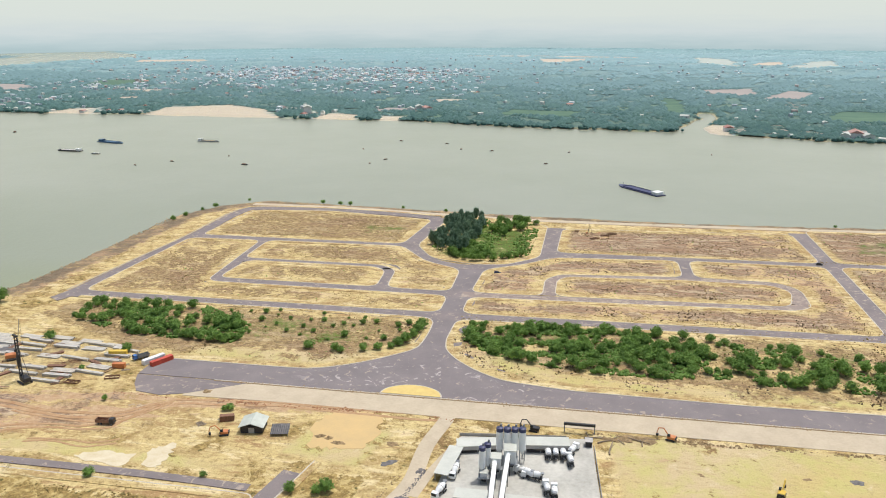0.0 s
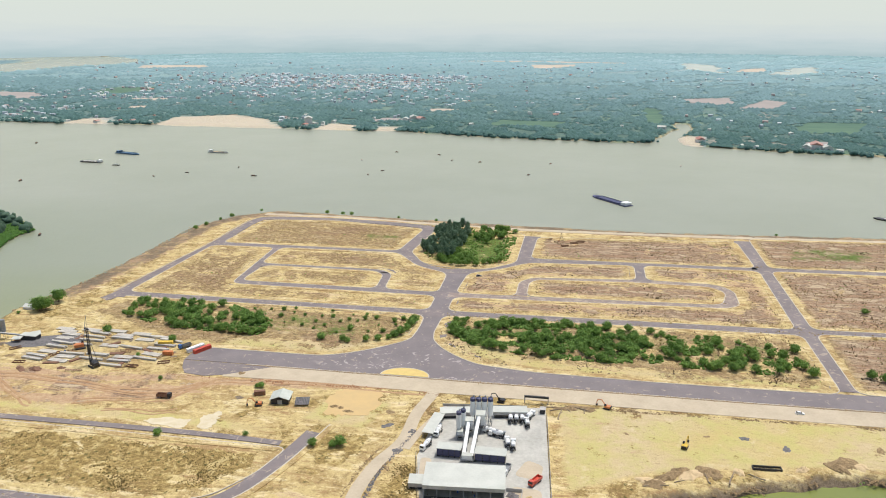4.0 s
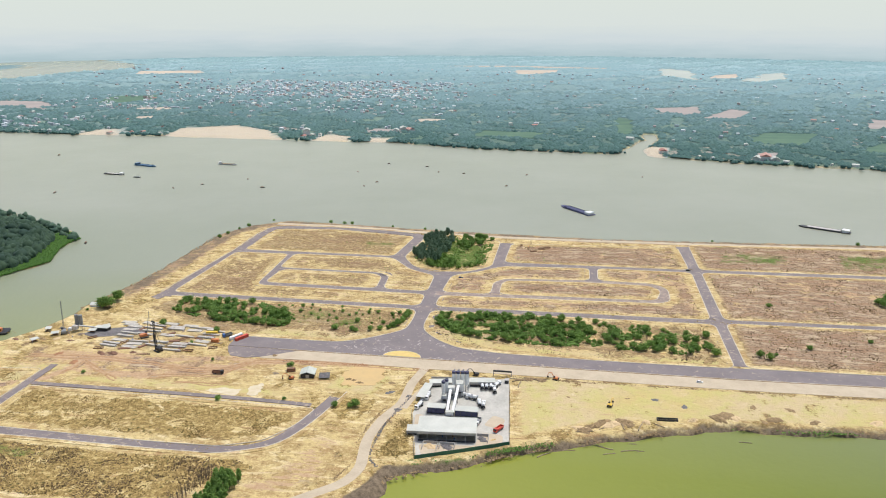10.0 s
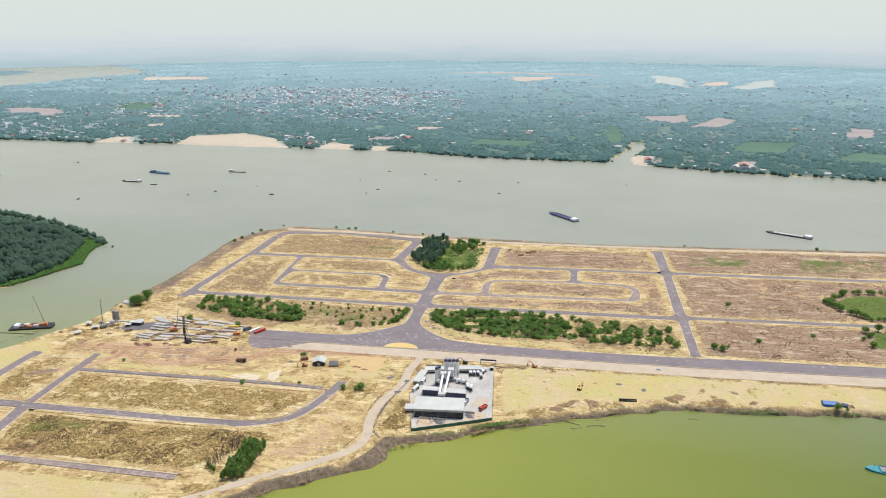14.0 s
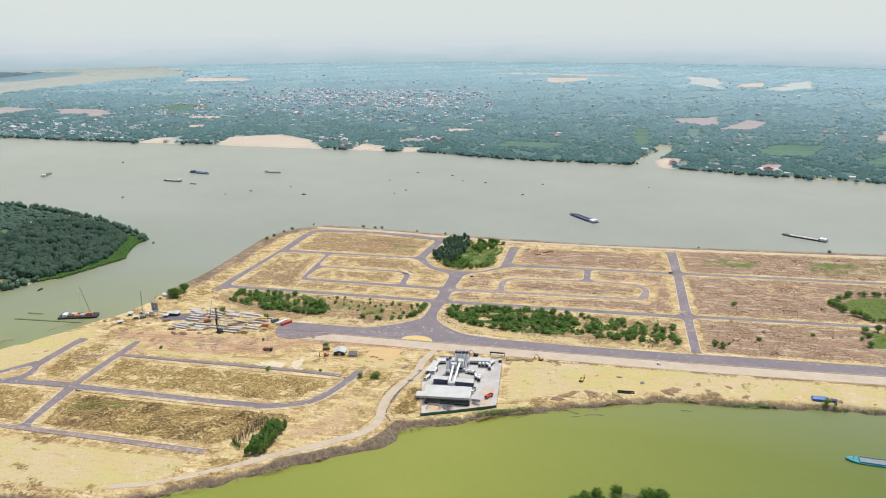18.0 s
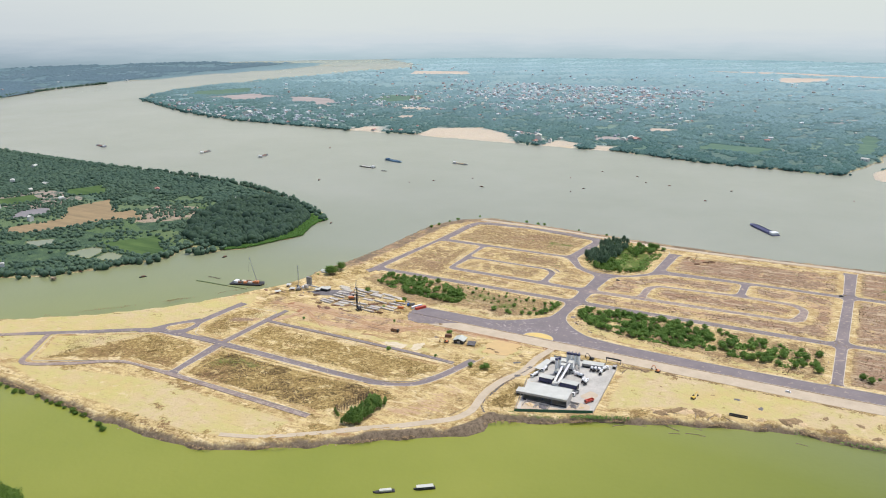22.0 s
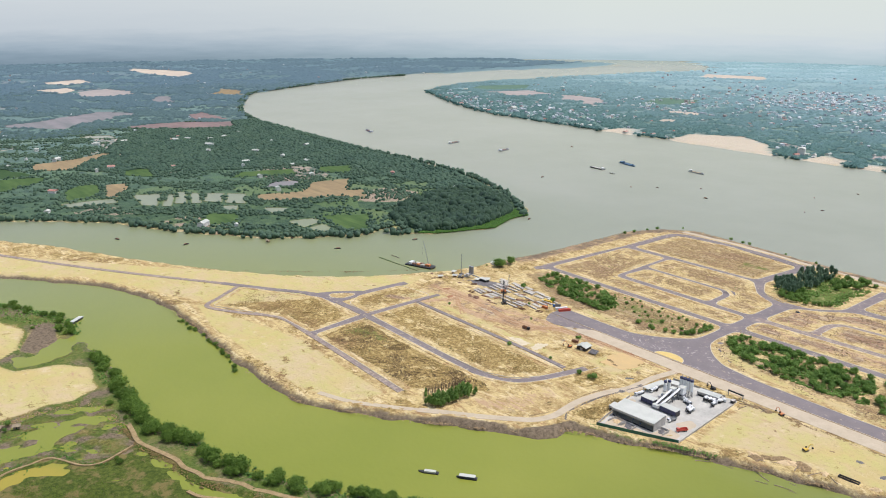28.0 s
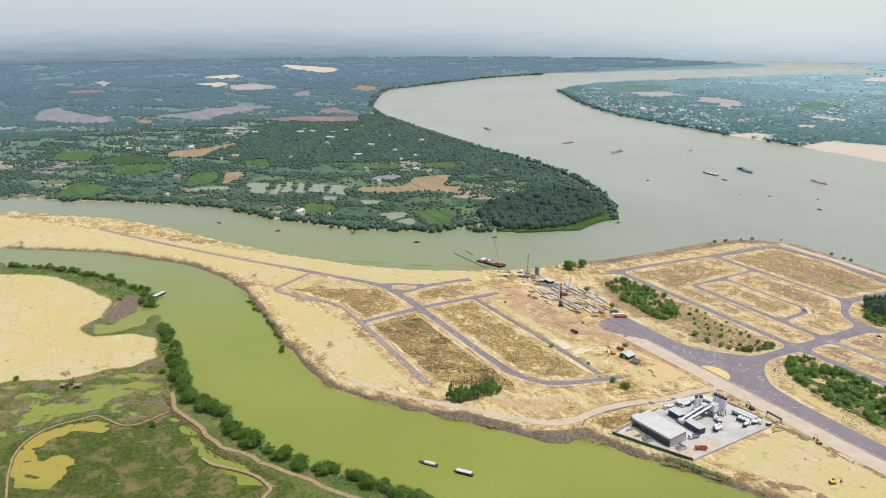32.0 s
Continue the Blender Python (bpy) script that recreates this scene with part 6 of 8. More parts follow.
def dump_truck(label, body, bed):
    t = empty("dump_truck", pose(0, 0, 0), label, "truck")
    part("chassis", bx(-3.9, -0.5, 0.7, 3.9, 0.5, 1.1), BLACK, t)
    cab(t, 2.2, 4.1, 2.4, 0.8, 2.9, body)
    bm = bmesh.new()
    box(bm, -4.0, -1.25, 1.1, 1.9, 1.25, 1.3)
    for a in ((-4.0, -1.25, 1.3, 1.9, -1.13, 2.5), (-4.0, 1.13, 1.3, 1.9, 1.25, 2.5), (1.78, -1.13, 1.3, 1.9, 1.13, 2.8), (-4.0, -1.13, 1.3, -3.88, 1.13, 2.4)):
        box(bm, *a)
    part("bed", bm, bed, t)
    wheels(t, (3.1, -1.5, -2.8), 1.05, 0.5)
    return t


def car(label, paint):
    t = empty("parked_car", pose(0, 0, 0), label, "car")
    b = part("body", extrude_profile([(-2.2, 0.35), (2.2, 0.35), (2.25, 0.75), (1.2, 0.95), (-2.2, 0.98)], -0.88, 0.88), paint, t)
    c = part("cabin", extrude_profile([(-1.9, 0.95), (1.1, 0.95), (0.4, 1.5), (-1.5, 1.52)], -0.78, 0.78), GLASS, t)
    r = part("roof", extrude_profile([(-1.5, 1.5), (0.4, 1.48), (0.3, 1.56), (-1.4, 1.58)], -0.74, 0.74), paint, t)
    for o in (b, c, r):
        o.data.transform(Matrix.Rotation(radians(-90), 4, "Z"))
    wheels(t, (1.4, -1.4), 0.78, 0.33, 0.22)
    return t


def excavator(label, paint):
    t = empty("excavator", pose(0, 0, 0), label, "excavator")
    for s in (-1, 1):
        part("track", bx(-1.9, s * 1.15 - 0.3, 0, 1.9, s * 1.15 + 0.3, 0.85, bevel=0.2), BLACK, t)
    h = part("house", bx(-1.9, -1.3, 0.95, 1.2, 1.3, 2.0, bevel=0.12), paint, t)
    part("cab", bx(0.1, 0.35, 2.0, 1.3, 1.25, 2.9, bevel=0.1), GLASS, h)
    part("counterweight", bx(-2.4, -1.2, 1.0, -1.9, 1.2, 1.9, bevel=0.15), BLACK, h)
    b = bmesh.new()
    cyl(b, (0.9, -0.2, 1.7), (3.2, -0.2, 4.6), 0.28, 0.24, 6)
    cyl(b, (3.2, -0.2, 4.6), (5.2, -0.2, 4.2), 0.24, 0.2, 6)
    part("boom", b, paint, t)
    s = part("stick", cy((5.2, -0.2, 4.3), (6.0, -0.2, 1.6), 0.2, 0.15, 6), paint, t)
    part("bucket", extrude_profile([(0, 0), (0.9, 0.2), (0.9, 1.0), (0.1, 1.1)], -0.5, 0.5), BLACK, s).matrix_basis = pose(5.2, -0.2, 0.5, 0, 0, -90)
    return t


def crawler_crane(label, paint, boom, lean):
    t = empty("crawler_crane", pose(0, 0, 0), label, "crane")
    for s in (-1, 1):
        part("track", bx(-3, s * 2.0 - 0.45, 0, 3, s * 2.0 + 0.45, 1.1, bevel=0.25), BLACK, t)
    h = part("house", bx(-3.4, -1.6, 1.2, 2.2, 1.6, 3.2, bevel=0.15), paint, t)
    part("cab", bx(1.0, 0.7, 3.2, 2.4, 1.7, 4.4, bevel=0.1), GLASS, h)
    b = bmesh.new()
    a = radians(lean)
    tip = Vector((2 + boom * math.cos(a), 0, 2 + boom * math.sin(a)))
    for dy in (-0.5, 0.5):
        for dz in (-0.4, 0.4):
            cyl(b, (2, dy, 2 + dz), (tip.x, dy * 0.5, tip.z + dz * 0.5), 0.12, 0.1, 5)
    for k in range(14):
        u, w = k / 14, (k + 1) / 14
        p, q = Vector((2, 0, 2)).lerp(tip, u), Vector((2, 0, 2)).lerp(tip, w)
        cyl(b, (p.x, -0.5 + 0.25 * u, p.z), (q.x, 0.5 - 0.25 * w, q.z), 0.07, n=4)
        cyl(b, (p.x, 0.5 - 0.25 * u, p.z - 0.3), (q.x, -0.5 + 0.25 * w, q.z + 0.3), 0.07, n=4)
    part("boom", b, STEEL, t)
    part("cable", cy(tip, (tip.x, 0, max(3.0, tip.z - 14)), 0.05, n=4), BLACK, t)
    return t


def pile_driver(label, paint, mast):
    t = empty("pile_driver", pose(0, 0, 0), label, "pile driver")
    for s in (-1, 1):
        part("track", bx(-3, s * 2.0 - 0.45, 0, 3, s * 2.0 + 0.45, 1.1, bevel=0.25), BLACK, t)
    h = part("house", bx(-3.6, -1.6, 1.2, 1.8, 1.6, 3.4, bevel=0.15), paint, t)
    part("cab", bx(0.6, 0.6, 3.4, 1.9, 1.6, 4.6, bevel=0.1), GLASS, h)
    b = bmesh.new()
    for dx, dy in ((0, -0.55), (0, 0.55), (0.9, -0.55), (0.9, 0.55)):
        cyl(b, (2.6 + dx, dy, 0.2), (2.6 + dx, dy, mast), 0.16, 0.14, 6)
    for k in range(int(mast / 1.5)):
        z = 0.5 + k * 1.5
        cyl(b, (2.6, -0.55, z), (2.6, 0.55, z + 1.5), 0.09, n=4)
        cyl(b, (3.5, 0.55, z), (3.5, -0.55, z + 1.5), 0.09, n=4)
        cyl(b, (2.6, 0.55, z), (3.5, 0.55, z + 1.5), 0.09, n=4)
    part("mast", b, BLACK, t)
    part("top_sheave", bx(1.4, -0.5, mast - 0.2, 5.2, 0.5, mast + 0.5), BLACK, t)
    part("hammer", bx(3.6, -0.6, mast * 0.3, 4.7, 0.6, mast * 0.55, bevel=0.1), BLACK, t)
    for s in (-1, 1):
        part("stay", cy((-3, s * 1.3, 3), (2.6, s * 0.5, mast * 0.72), 0.13, n=5), BLACK, t)
    return t


def hull(length, beam, h0, h1, bow=0.18):
    """A barge hull, pointed at +x, flat astern."""
    L, B = length / 2, beam / 2
    deck = [(-L, -B), (L - length * bow, -B), (L - length * bow * 0.35, -B * 0.62), (L, 0), (L - length * bow * 0.35, B * 0.62), (L - length * bow, B), (-L, B)]
    bm = bmesh.new()
    lo = [bm.verts.new((x * 0.97, y * 0.9, h0)) for x, y in deck]
    hi = [bm.verts.new((x, y, h1 + (0.5 if x > L * 0.8 else 0))) for x, y in deck]
    n = len(deck)
    bm.faces.new(hi)
    bm.faces.new(lo[::-1])
    for i in range(n):
        bm.faces.new((lo[i], lo[(i + 1) % n], hi[(i + 1) % n], hi[i]))
    return bm


def barge(label, length, beam, paint, deck, covered=False, cabin=WHITE, free=0.9):
    t = empty("cargo_barge", pose(0, 0, 0), label, "barge", "river barges")
    part("hull", hull(length, beam, -1.0, free), paint, t)
    L = length / 2
    bm = bmesh.new()
    for s in (-1, 1):
        box(bm, -L * 0.62, s * beam * 0.40 - 0.15, free, L * 0.66, s * beam * 0.40 + 0.15, free + 0.9)
    for x in (-L * 0.62, L * 0.66):
        box(bm, x - 0.15, -beam * 0.4, free, x + 0.15, beam * 0.4, free + 0.9)
    part("coaming", bm, paint, t)
    hold = part("hatch" if covered else "hold", bx(-L * 0.615, -beam * 0.39, free, L * 0.655, beam * 0.39, free + (0.8 if covered else 0.35)), deck, t)
    w = part("wheelhouse", bx(-L * 0.93, -beam * 0.36, free, -L * 0.70, beam * 0.36, free + 2.6, bevel=0.1), cabin, t)
    part("window", bx(-L * 0.705, -beam * 0.3, free + 1.4, -L * 0.695 + 0.05, beam * 0.3, free + 2.2), GLASS, w)
    part("roof", bx(-L * 0.95, -beam * 0.40, free + 2.62, -L * 0.68, beam * 0.40, free + 2.85), cabin, w)
    part("mast", cy((L * 0.8, 0, free), (L * 0.8, 0, free + 4), 0.12, n=5), STEEL, t)
    return t


def small_boat(label, length, roofed):
    t = empty("river_boat", pose(0, 0, 0), label, "boat", "small river boats")
    part("hull", hull(length, length * 0.24, -0.4, 0.7, 0.3), BLACK, t)
    if roofed:
        part("canopy", bx(-length * 0.42, -length * 0.12, 2.0, length * 0.36, length * 0.12, 2.25, bevel=0.08), ROOFW, t)
        for sx in (-0.4, 0.0, 0.34):
            for s in (-1, 1):
                part("post", cy((length * sx, s * length * 0.1, 0.6), (length * sx, s * length * 0.1, 2.05), 0.07, n=5), STEEL, t)
    else:
        part("cabin", bx(-length * 0.35, -length * 0.09, 0.7, length * 0.2, length * 0.09, 1.8, bevel=0.1), ROOFW if length > 9 else RUST, t)
    return t


def placed(ob, x, y, turn=0.0, z=-0.21):
    ob.matrix_basis = pose(x, y, z, 0, 0, turn)
    return ob


# ---- batching plant ----
YARD = [(14, -34), (40, -31), (68, -27), (74.5, -113.5), (22.5, -137.5), (10.5, -85)]
yard = part("yard_slab", prism(rounded(YARD, 2), -0.3, -0.06), CONCRETE)
tagged(yard, "pale concrete slab of the batching yard", "paving", kind="structure")
YZ = -0.06
for pts in ([(25, -134), (52, -123), (71, -112.5), (70, -104), (57, -103), (54.5, -119), (21, -122)], [(12.5, -86), (18, -86), (19, -104), (17, -110), (14.5, -100)], [(57, -94), (69, -97), (70, -84), (62, -80)]):
    spill = part("yard_dirt", prism(rounded(pts, 3), -0.3, YZ + 0.02), DIRT)
    tagged(spill, "tan dirt and gravel trodden over the concrete yard", "dirt", kind="structure")


def silo(label):
    t = empty("cement_silo", pose(0, 0, 0), label, "silo", "cement silos")
    bm = bmesh.new()
    cyl(bm, (0, 0, 5.6), (0, 0, 13.4), 1.38, n=20)
    part("shell", bm, WHITE, t)
    part("band", cy((0, 0, 13.4), (0, 0, 14.9), 1.41, n=20), DARKB, t, "dark blue top band")
    part("lid", cy((0, 0, 14.9), (0, 0, 15.3), 1.4, 0.5, 20), DARKB, t)
    part("filter", cy((0.4, 0.3, 15.1), (0.4, 0.3, 16.3), 0.4, n=10), STEEL, t)
    part("ladder", bx(-0.25, 1.4, 0.4, 0.25, 1.5, 15.2), STEEL, t)
    part("cone", cy((0, 0, 3.6), (0, 0, 5.6), 0.25, 1.38, 16), WHITE, t)
    for k in range(4):
        a = radians(45 + 90 * k)
        part("leg", cy((math.cos(a) * 1.3, math.sin(a) * 1.3, 0), (math.cos(a) * 1.3, math.sin(a) * 1.3, 6), 0.13, n=6), STEEL, t)
    part("brace", bx(-1.2, -1.25, 2.4, 1.2, -1.15, 2.6), STEEL, t)
    return t


s0 = placed(silo("white cement silo with dark blue top on steel legs"), 32.4, -50.8, 0, YZ)
for x, y in ((35.3, -50.5), (38.2, -50.1), (41.1, -49.8)):
    copy_thing(s0, pose(x, y, YZ))
for x, y in ((27.3, -64.4), (29.0, -61.6)):
    c = copy_thing(s0, pose(x, y, YZ))
    c.scale = (0.92, 0.92, 0.93)


def mixing_tower(w, d, z0, z1, label):
    t = empty("mixing_tower", pose(0, 0, 0), label, "batching tower", "mixing towers")
    part("house", bx(-w / 2, -d / 2, z0, w / 2, d / 2, z1, bevel=0.05), WHITE, t)
    part("roof", bx(-w / 2 - 0.2, -d / 2 - 0.2, z1, w / 2 + 0.2, d / 2 + 0.2, z1 + 0.15), ROOFW, t)
    for sx in (-1, 1):
        for sy in (-1, 1):
            part("leg", bx(sx * (w / 2 - 0.2) - 0.15, sy * (d / 2 - 0.2) - 0.15, 0, sx * (w / 2 - 0.2) + 0.15, sy * (d / 2 - 0.2) + 0.15, z0), STEEL, t)
    part("platform", bx(-w / 2 - 0.8, -d / 2 - 0.8, z0 - 0.2, w / 2 + 0.8, d / 2 + 0.8, z0), STEEL, t)
    part("mixer", bx(-w / 3, -d / 3, z0 - 2.0, w / 3, d / 3, z0 - 0.2, bevel=0.15), BLACK, t)
    return t


placed(mixing_tower(4.4, 5.2, 4.2, 9.6, "white mixing tower above the loading bay"), 37.0, -56.0, 5, YZ)
placed(mixing_tower(4.0, 4.2, 4.0, 8.2, "lower white mixing tower beside the twin silos"), 32.0, -60.5, 5, YZ)
placed(mixing_tower(2.6, 2.6, 2.6, 4.4, "small dark pump stand under the silos"), 28.2, -66.0, 5, YZ)


def conveyor(x0, y0, z0, x1, y1, z1):
    t = empty("covered_conveyor", pose(0, 0, 0), "white covered conveyor rising from the aggregate bins", "conveyor", "conveyors")
    m = look((x0, y0, z0), (x1, y1, z1))
    ln = (Vector((x1, y1, z1)) - Vector((x0, y0, z0))).length
    bm = box(bmesh.new(), -0.85, -0.3, -ln, 0.85, 0.9, 0, m, 0.0)
    bmesh.ops.bevel(bm, geom=[e for e in bm.edges if e.calc_length() > ln * 0.9], offset=0.35, segments=2, affect="EDGES")
    part("cover", bm, WHITE, t)
    part("girder", box(bmesh.new(), -0.95, -0.75, -ln, 0.95, -0.32, 0, m), BLACK, t)
    for u in (0.3, 0.6, 0.88):
        x, y, z = x0 + (x1 - x0) * u, y0 + (y1 - y0) * u, z0 + (z1 - z0) * u
        for s in (-0.8, 0.8):
            part("support", cy((x + s, y, YZ), (x + s, y, z - 0.5), 0.12, n=5), BLACK, t)
    return t


conveyor(32.6, -84.0, 1.6, 31.8, -60.0, 7.4)
conveyor(36.2, -84.0, 1.6, 36.6, -57.0, 8.6)
placed(mixing_tower(4.6, 2.6, 1.2, 3.2, "low white transfer house where the conveyors start"), 34.4, -85.2, 3, YZ)


def bins(x0, y0, x1, y1, n, label):
    t = empty("aggregate_bins", pose(0, 0, 0), label, "aggregate bins", "aggregate bins")
    part("roof", bx(x0 - 0.4, y0 - 0.3, 4.5, x1 + 0.4, y1 + 0.5, 4.75), ROOFW, t)
    part("back_wall", bx(x0, y1 - 0.2, YZ, x1, y1, 4.4), BLACK, t)
    for k in range(n + 1):
        x = x0 + (x1 - x0) * k / n
        part("side_wall", bx(x - 0.12, y0 + 0.4, YZ, x + 0.12, y1 - 0.2, 4.3), BLACK, t)
    for k in range(n):
        xa, xb = x0 + (x1 - x0) * k / n + 0.2, x0 + (x1 - x0) * (k + 1) / n - 0.2
        part("hopper", bx(xa, y0 + 0.5, 0.6, xb, y1 - 0.4, 3.2, bevel=0.3), DARKB, t)
        part("skirt", bx(xa, y0 + 0.1, 0.9, xb, y0 + 0.3, 4.3), DARKB, t)
    return t


bins(20.0, -84.5, 31.0, -79.0, 4, "black steel aggregate bins under a pale flat roof")
bins(38.2, -86.0, 52.2, -80.0, 4, "black steel aggregate bins under a long pale roof")


def shed(x0, y0, x1, y1, z_back, z_front, label, skew=0.0, roof=ROOFW, closed=True):
    """A lean-to on posts, open along its front (-y)."""
    t = empty("storage_shed", pose(0, 0, 0), label, "shed")
    part("roof", extrude_profile([(y0 - 0.8, z_front), (y1 + 0.5, z_back), (y1 + 0.5, z_back + 0.22), (y0 - 0.8, z_front + 0.22)], x0 - 0.6, x1 + 0.6), roof, t)
    n = max(2, int((x1 - x0) / 5.5))
    for k in range(n + 1):
        x = x0 + (x1 - x0) * k / n
        for y, z in ((y0, z_front), (y1, z_back)):
            part("post", bx(x - 0.16, y - 0.16, YZ, x + 0.16, y + 0.16, z), STEEL, t)
    if closed:
        part("back_wall", bx(x0, y1 - 0.12, YZ, x1, y1 + 0.12, z_back - 0.1), GREYCONC, t)
        part("fascia", bx(x0 - 0.5, y0 - 0.7, z_front - 1.6, x1 + 0.5, y0 - 0.6, z_front), GREYCONC, t, "grey metal fascia above the open front")
        for x in (x0, x1):
            part("end_wall", bx(x - 0.1, y0, YZ, x + 0.1, y1, min(z_back, z_front) - 0.2), GREYCONC, t)
        part("low_wall", bx(x0, y0 - 0.1, YZ, x1, y0 + 0.1, 1.0), BLACK, t)
    t.matrix_basis = Matrix.Translation(((x0 + x1) / 2, (y0 + y1) / 2, 0)) @ Matrix.Rotation(radians(skew), 4, "Z") @ Matrix.Translation((-(x0 + x1) / 2, -(y0 + y1) / 2, 0))
    return t


shed(19.6, -117.0, 54.0, -101.5, 7.8, 6.6, "long pale-roofed aggregate shed, open and dark in front", 4.5)
shed(42.0, -41.0, 58.6, -36.0, 3.8, 3.5, "long low site office with pale roof and dark glazed front", 8.0)
shed(15.0, -45.5, 30.0, -41.0, 3.4, 3.0, "low open vehicle shelter with pale roof in the yard corner", 14.0)
shed(-10, -2.2, 10, 2.2, 3.0, 2.8, "flat pale canopy along the yard wall", 0, ROOFW, False).matrix_basis = pose(13.4, -58.0, 0, 0, 0, 83)
shed(12.4, -112, 18.0, -106, 3.2, 2.9, "small square store with dark front beside the shed", 6)


def yard_bay(x0, y0, x1, y1, heap, label):
    t = empty("material_bay", pose(0, 0, 0), label, "material bay", "material bays")
    for a in ((x0, y1 - 0.2, x1, y1), (x0, y0, x0 + 0.25, y1), (x1 - 0.25, y0, x1, y1)):
        part("wall", bx(a[0], a[1], YZ, a[2], a[3], 1.7), GREYCONC, t)
    return t


def heap(x, y, r, h, material, label, seed, z=-0.25, ry=1.0, turn=0.0, name="mound", cat="mound", grp="mounds"):
    """A loose mound with an uneven foot and crest."""
    g = np.random.RandomState(seed)
    bm = bmesh.new()
    rings, seg = 9, 26
    ph = g.uniform(0, 6.28, 6)
    rows = []
    for i in range(rings):
        u = i / rings
        rows.append([])
        for k in range(seg):
            a = k * math.tau / seg
            w = 1 + 0.20 * math.sin(2 * a + ph[0]) + 0.13 * math.sin(5 * a + ph[1]) + 0.09 * g.normal() * (1 - u)
            px_, py_ = math.cos(a) * r * (1 - u) * w, math.sin(a) * r * ry * (1 - u) * w
            lump = 0.7 + 0.25 * math.sin(px_ * 5 / r + ph[2]) * math.sin(py_ * 6 / r + ph[3]) + 0.18 * math.sin(px_ * 11 / r + ph[4]) * math.sin(py_ * 9 / r + ph[5]) + 0.10 * g.normal()
            rows[-1].append(bm.verts.new((px_, py_, -0.25 if i == 0 else h * (1 - (1 - u) ** 1.5) * max(lump, 0.15))))
    top = bm.verts.new((0, 0, h * 0.75))
    for p, q in zip(rows, rows[1:]):
        for k in range(seg):
            bm.faces.new((p[k], p[(k + 1) % seg], q[(k + 1) % seg], q[k]))
    for k in range(seg):
        bm.faces.new((rows[-1][k], rows[-1][(k + 1) % seg], top))
    ob = part(name, bm, material)
    for p in ob.data.polygons:
        p.use_smooth = True
    ob.matrix_basis = pose(x, y, z, 0, 0, turn)
    return tagged(ob, label, cat, grp)


yard_bay(24, -128, 33, -120, SANDH, "low concrete bay holding sand behind the shed")
yard_bay(34, -126, 43, -120, GRAVEL, "low concrete bay holding gravel behind the shed")
yard_bay(54.5, -115, 62, -107, GRAVEL, "low concrete bay of dark gravel beside the shed")
heap(28.5, -123.5, 3.4, 1.6, SANDH, "pale sand heap in a concrete bay", 1, YZ)
heap(38.5, -122.8, 3.4, 1.4, GRAVEL, "grey gravel heap in a concrete bay", 2, YZ)
heap(58.2, -110.8, 3.2, 1.3, GRAVEL, "dark gravel heap in a concrete bay", 3, YZ)


def panel_wall(pts, h, material, label, step=4.0, gap=()):
    """A wall of posts and panels along a line."""
    t = empty("boundary_wall", pose(0, 0, 0), label, "fence", kind="structure")
    for a, b in zip(pts, pts[1:]):
        a, b = Vector(a), Vector(b)
        n = max(1, int((b - a).length / step))
        turn = math.degrees(math.atan2(b.y - a.y, b.x - a.x))
        ln = (b - a).length / n
        for k in range(n):
            p = a.lerp(b, k / n)
            part("panel", bx(0.12, -0.05, -0.3, ln - 0.12, 0.05, h), material, t).matrix_basis = pose(p.x, p.y, 0, 0, 0, turn)
            part("post", bx(-0.12, -0.12, -0.3, 0.12, 0.12, h + 0.1), material, t).matrix_basis = pose(p.x, p.y, 0, 0, 0, turn)
    return t


panel_wall([(22, -138.5), (48, -127), (75, -114.5)], 2.2, GREENF, "dark green sheet fence on the inlet side of the yard")
panel_wall([(75, -114.5), (72, -74), (69, -34)], 1.3, GREYCONC, "low grey block wall beside the yard drive")
panel_wall([(10, -85), (22, -138.5)], 1.6, GREYCONC, "low grey wall on the bank side of the yard")
panel_wall([(14, -33.4), (40, -30.4), (58, -28.4)], 1.2, GREYCONC, "low concrete wall along the yard front")
g0 = empty("gatehouse", pose(66.8, -32.5, YZ), "small dark gatehouse with flat roof at the yard gate", "gatehouse")
part("wall", bx(-1.3, -1.5, 0, 1.3, 1.5, 2.5), BLACK, g0)
part("roof", bx(-1.6, -1.8, 2.5, 1.6, 1.8, 2.7), GREYCONC, g0)
g1 = empty("sign_gantry", pose(62.9, -22.5, -0.2), "dark gate beam on two posts beside the dirt road", "gate")
part("beam", bx(-6.5, -0.5, 3.4, 6.5, 0.5, 4.4), BLACK, g1)
for x in (-6.2, 6.2):
    part("post", bx(x - 0.25, -0.25, 0, x + 0.25, 0.25, 3.4), STEEL, g1)

m0 = placed(mixer_truck(), 51.0, -43.6, 96, YZ)
for x, y, a in ((53.9, -43.1, 94), (56.8, -42.6, 97), (60.7, -39.3, 70), (59.7, -47.2, 100), (42.6, -59.0, 150), (46.0, -61.0, 165), (51.7, -68.2, 100), (54.6, -69.9, 95), (16.8, -63.0, 262), (13.4, -77.0, 250)):
    copy_thing(m0, pose(x, y, YZ, 0, 0, a))
placed(dump_truck("red dump truck parked at the yard edge", REDP, REDP), 67.0, -99.0, 240, YZ)
placed(dump_truck("small grey tipper standing in the yard", WHITE, STEEL), 53.5, -92.0, 260, YZ)
placed(dump_truck("dark dump truck on the red dirt track", BLACK, RUST), -137, -50, 5)
placed(dump_truck("blue dump truck at the road end", BLUEP, STEEL), -158, 15, 230)
placed(car("dark blue car parked on the bare plot", DARKB), 5, 186, 10)
placed(car("dark car stopped at the street corner", BLACK), 224, 242, 2, 0.10)
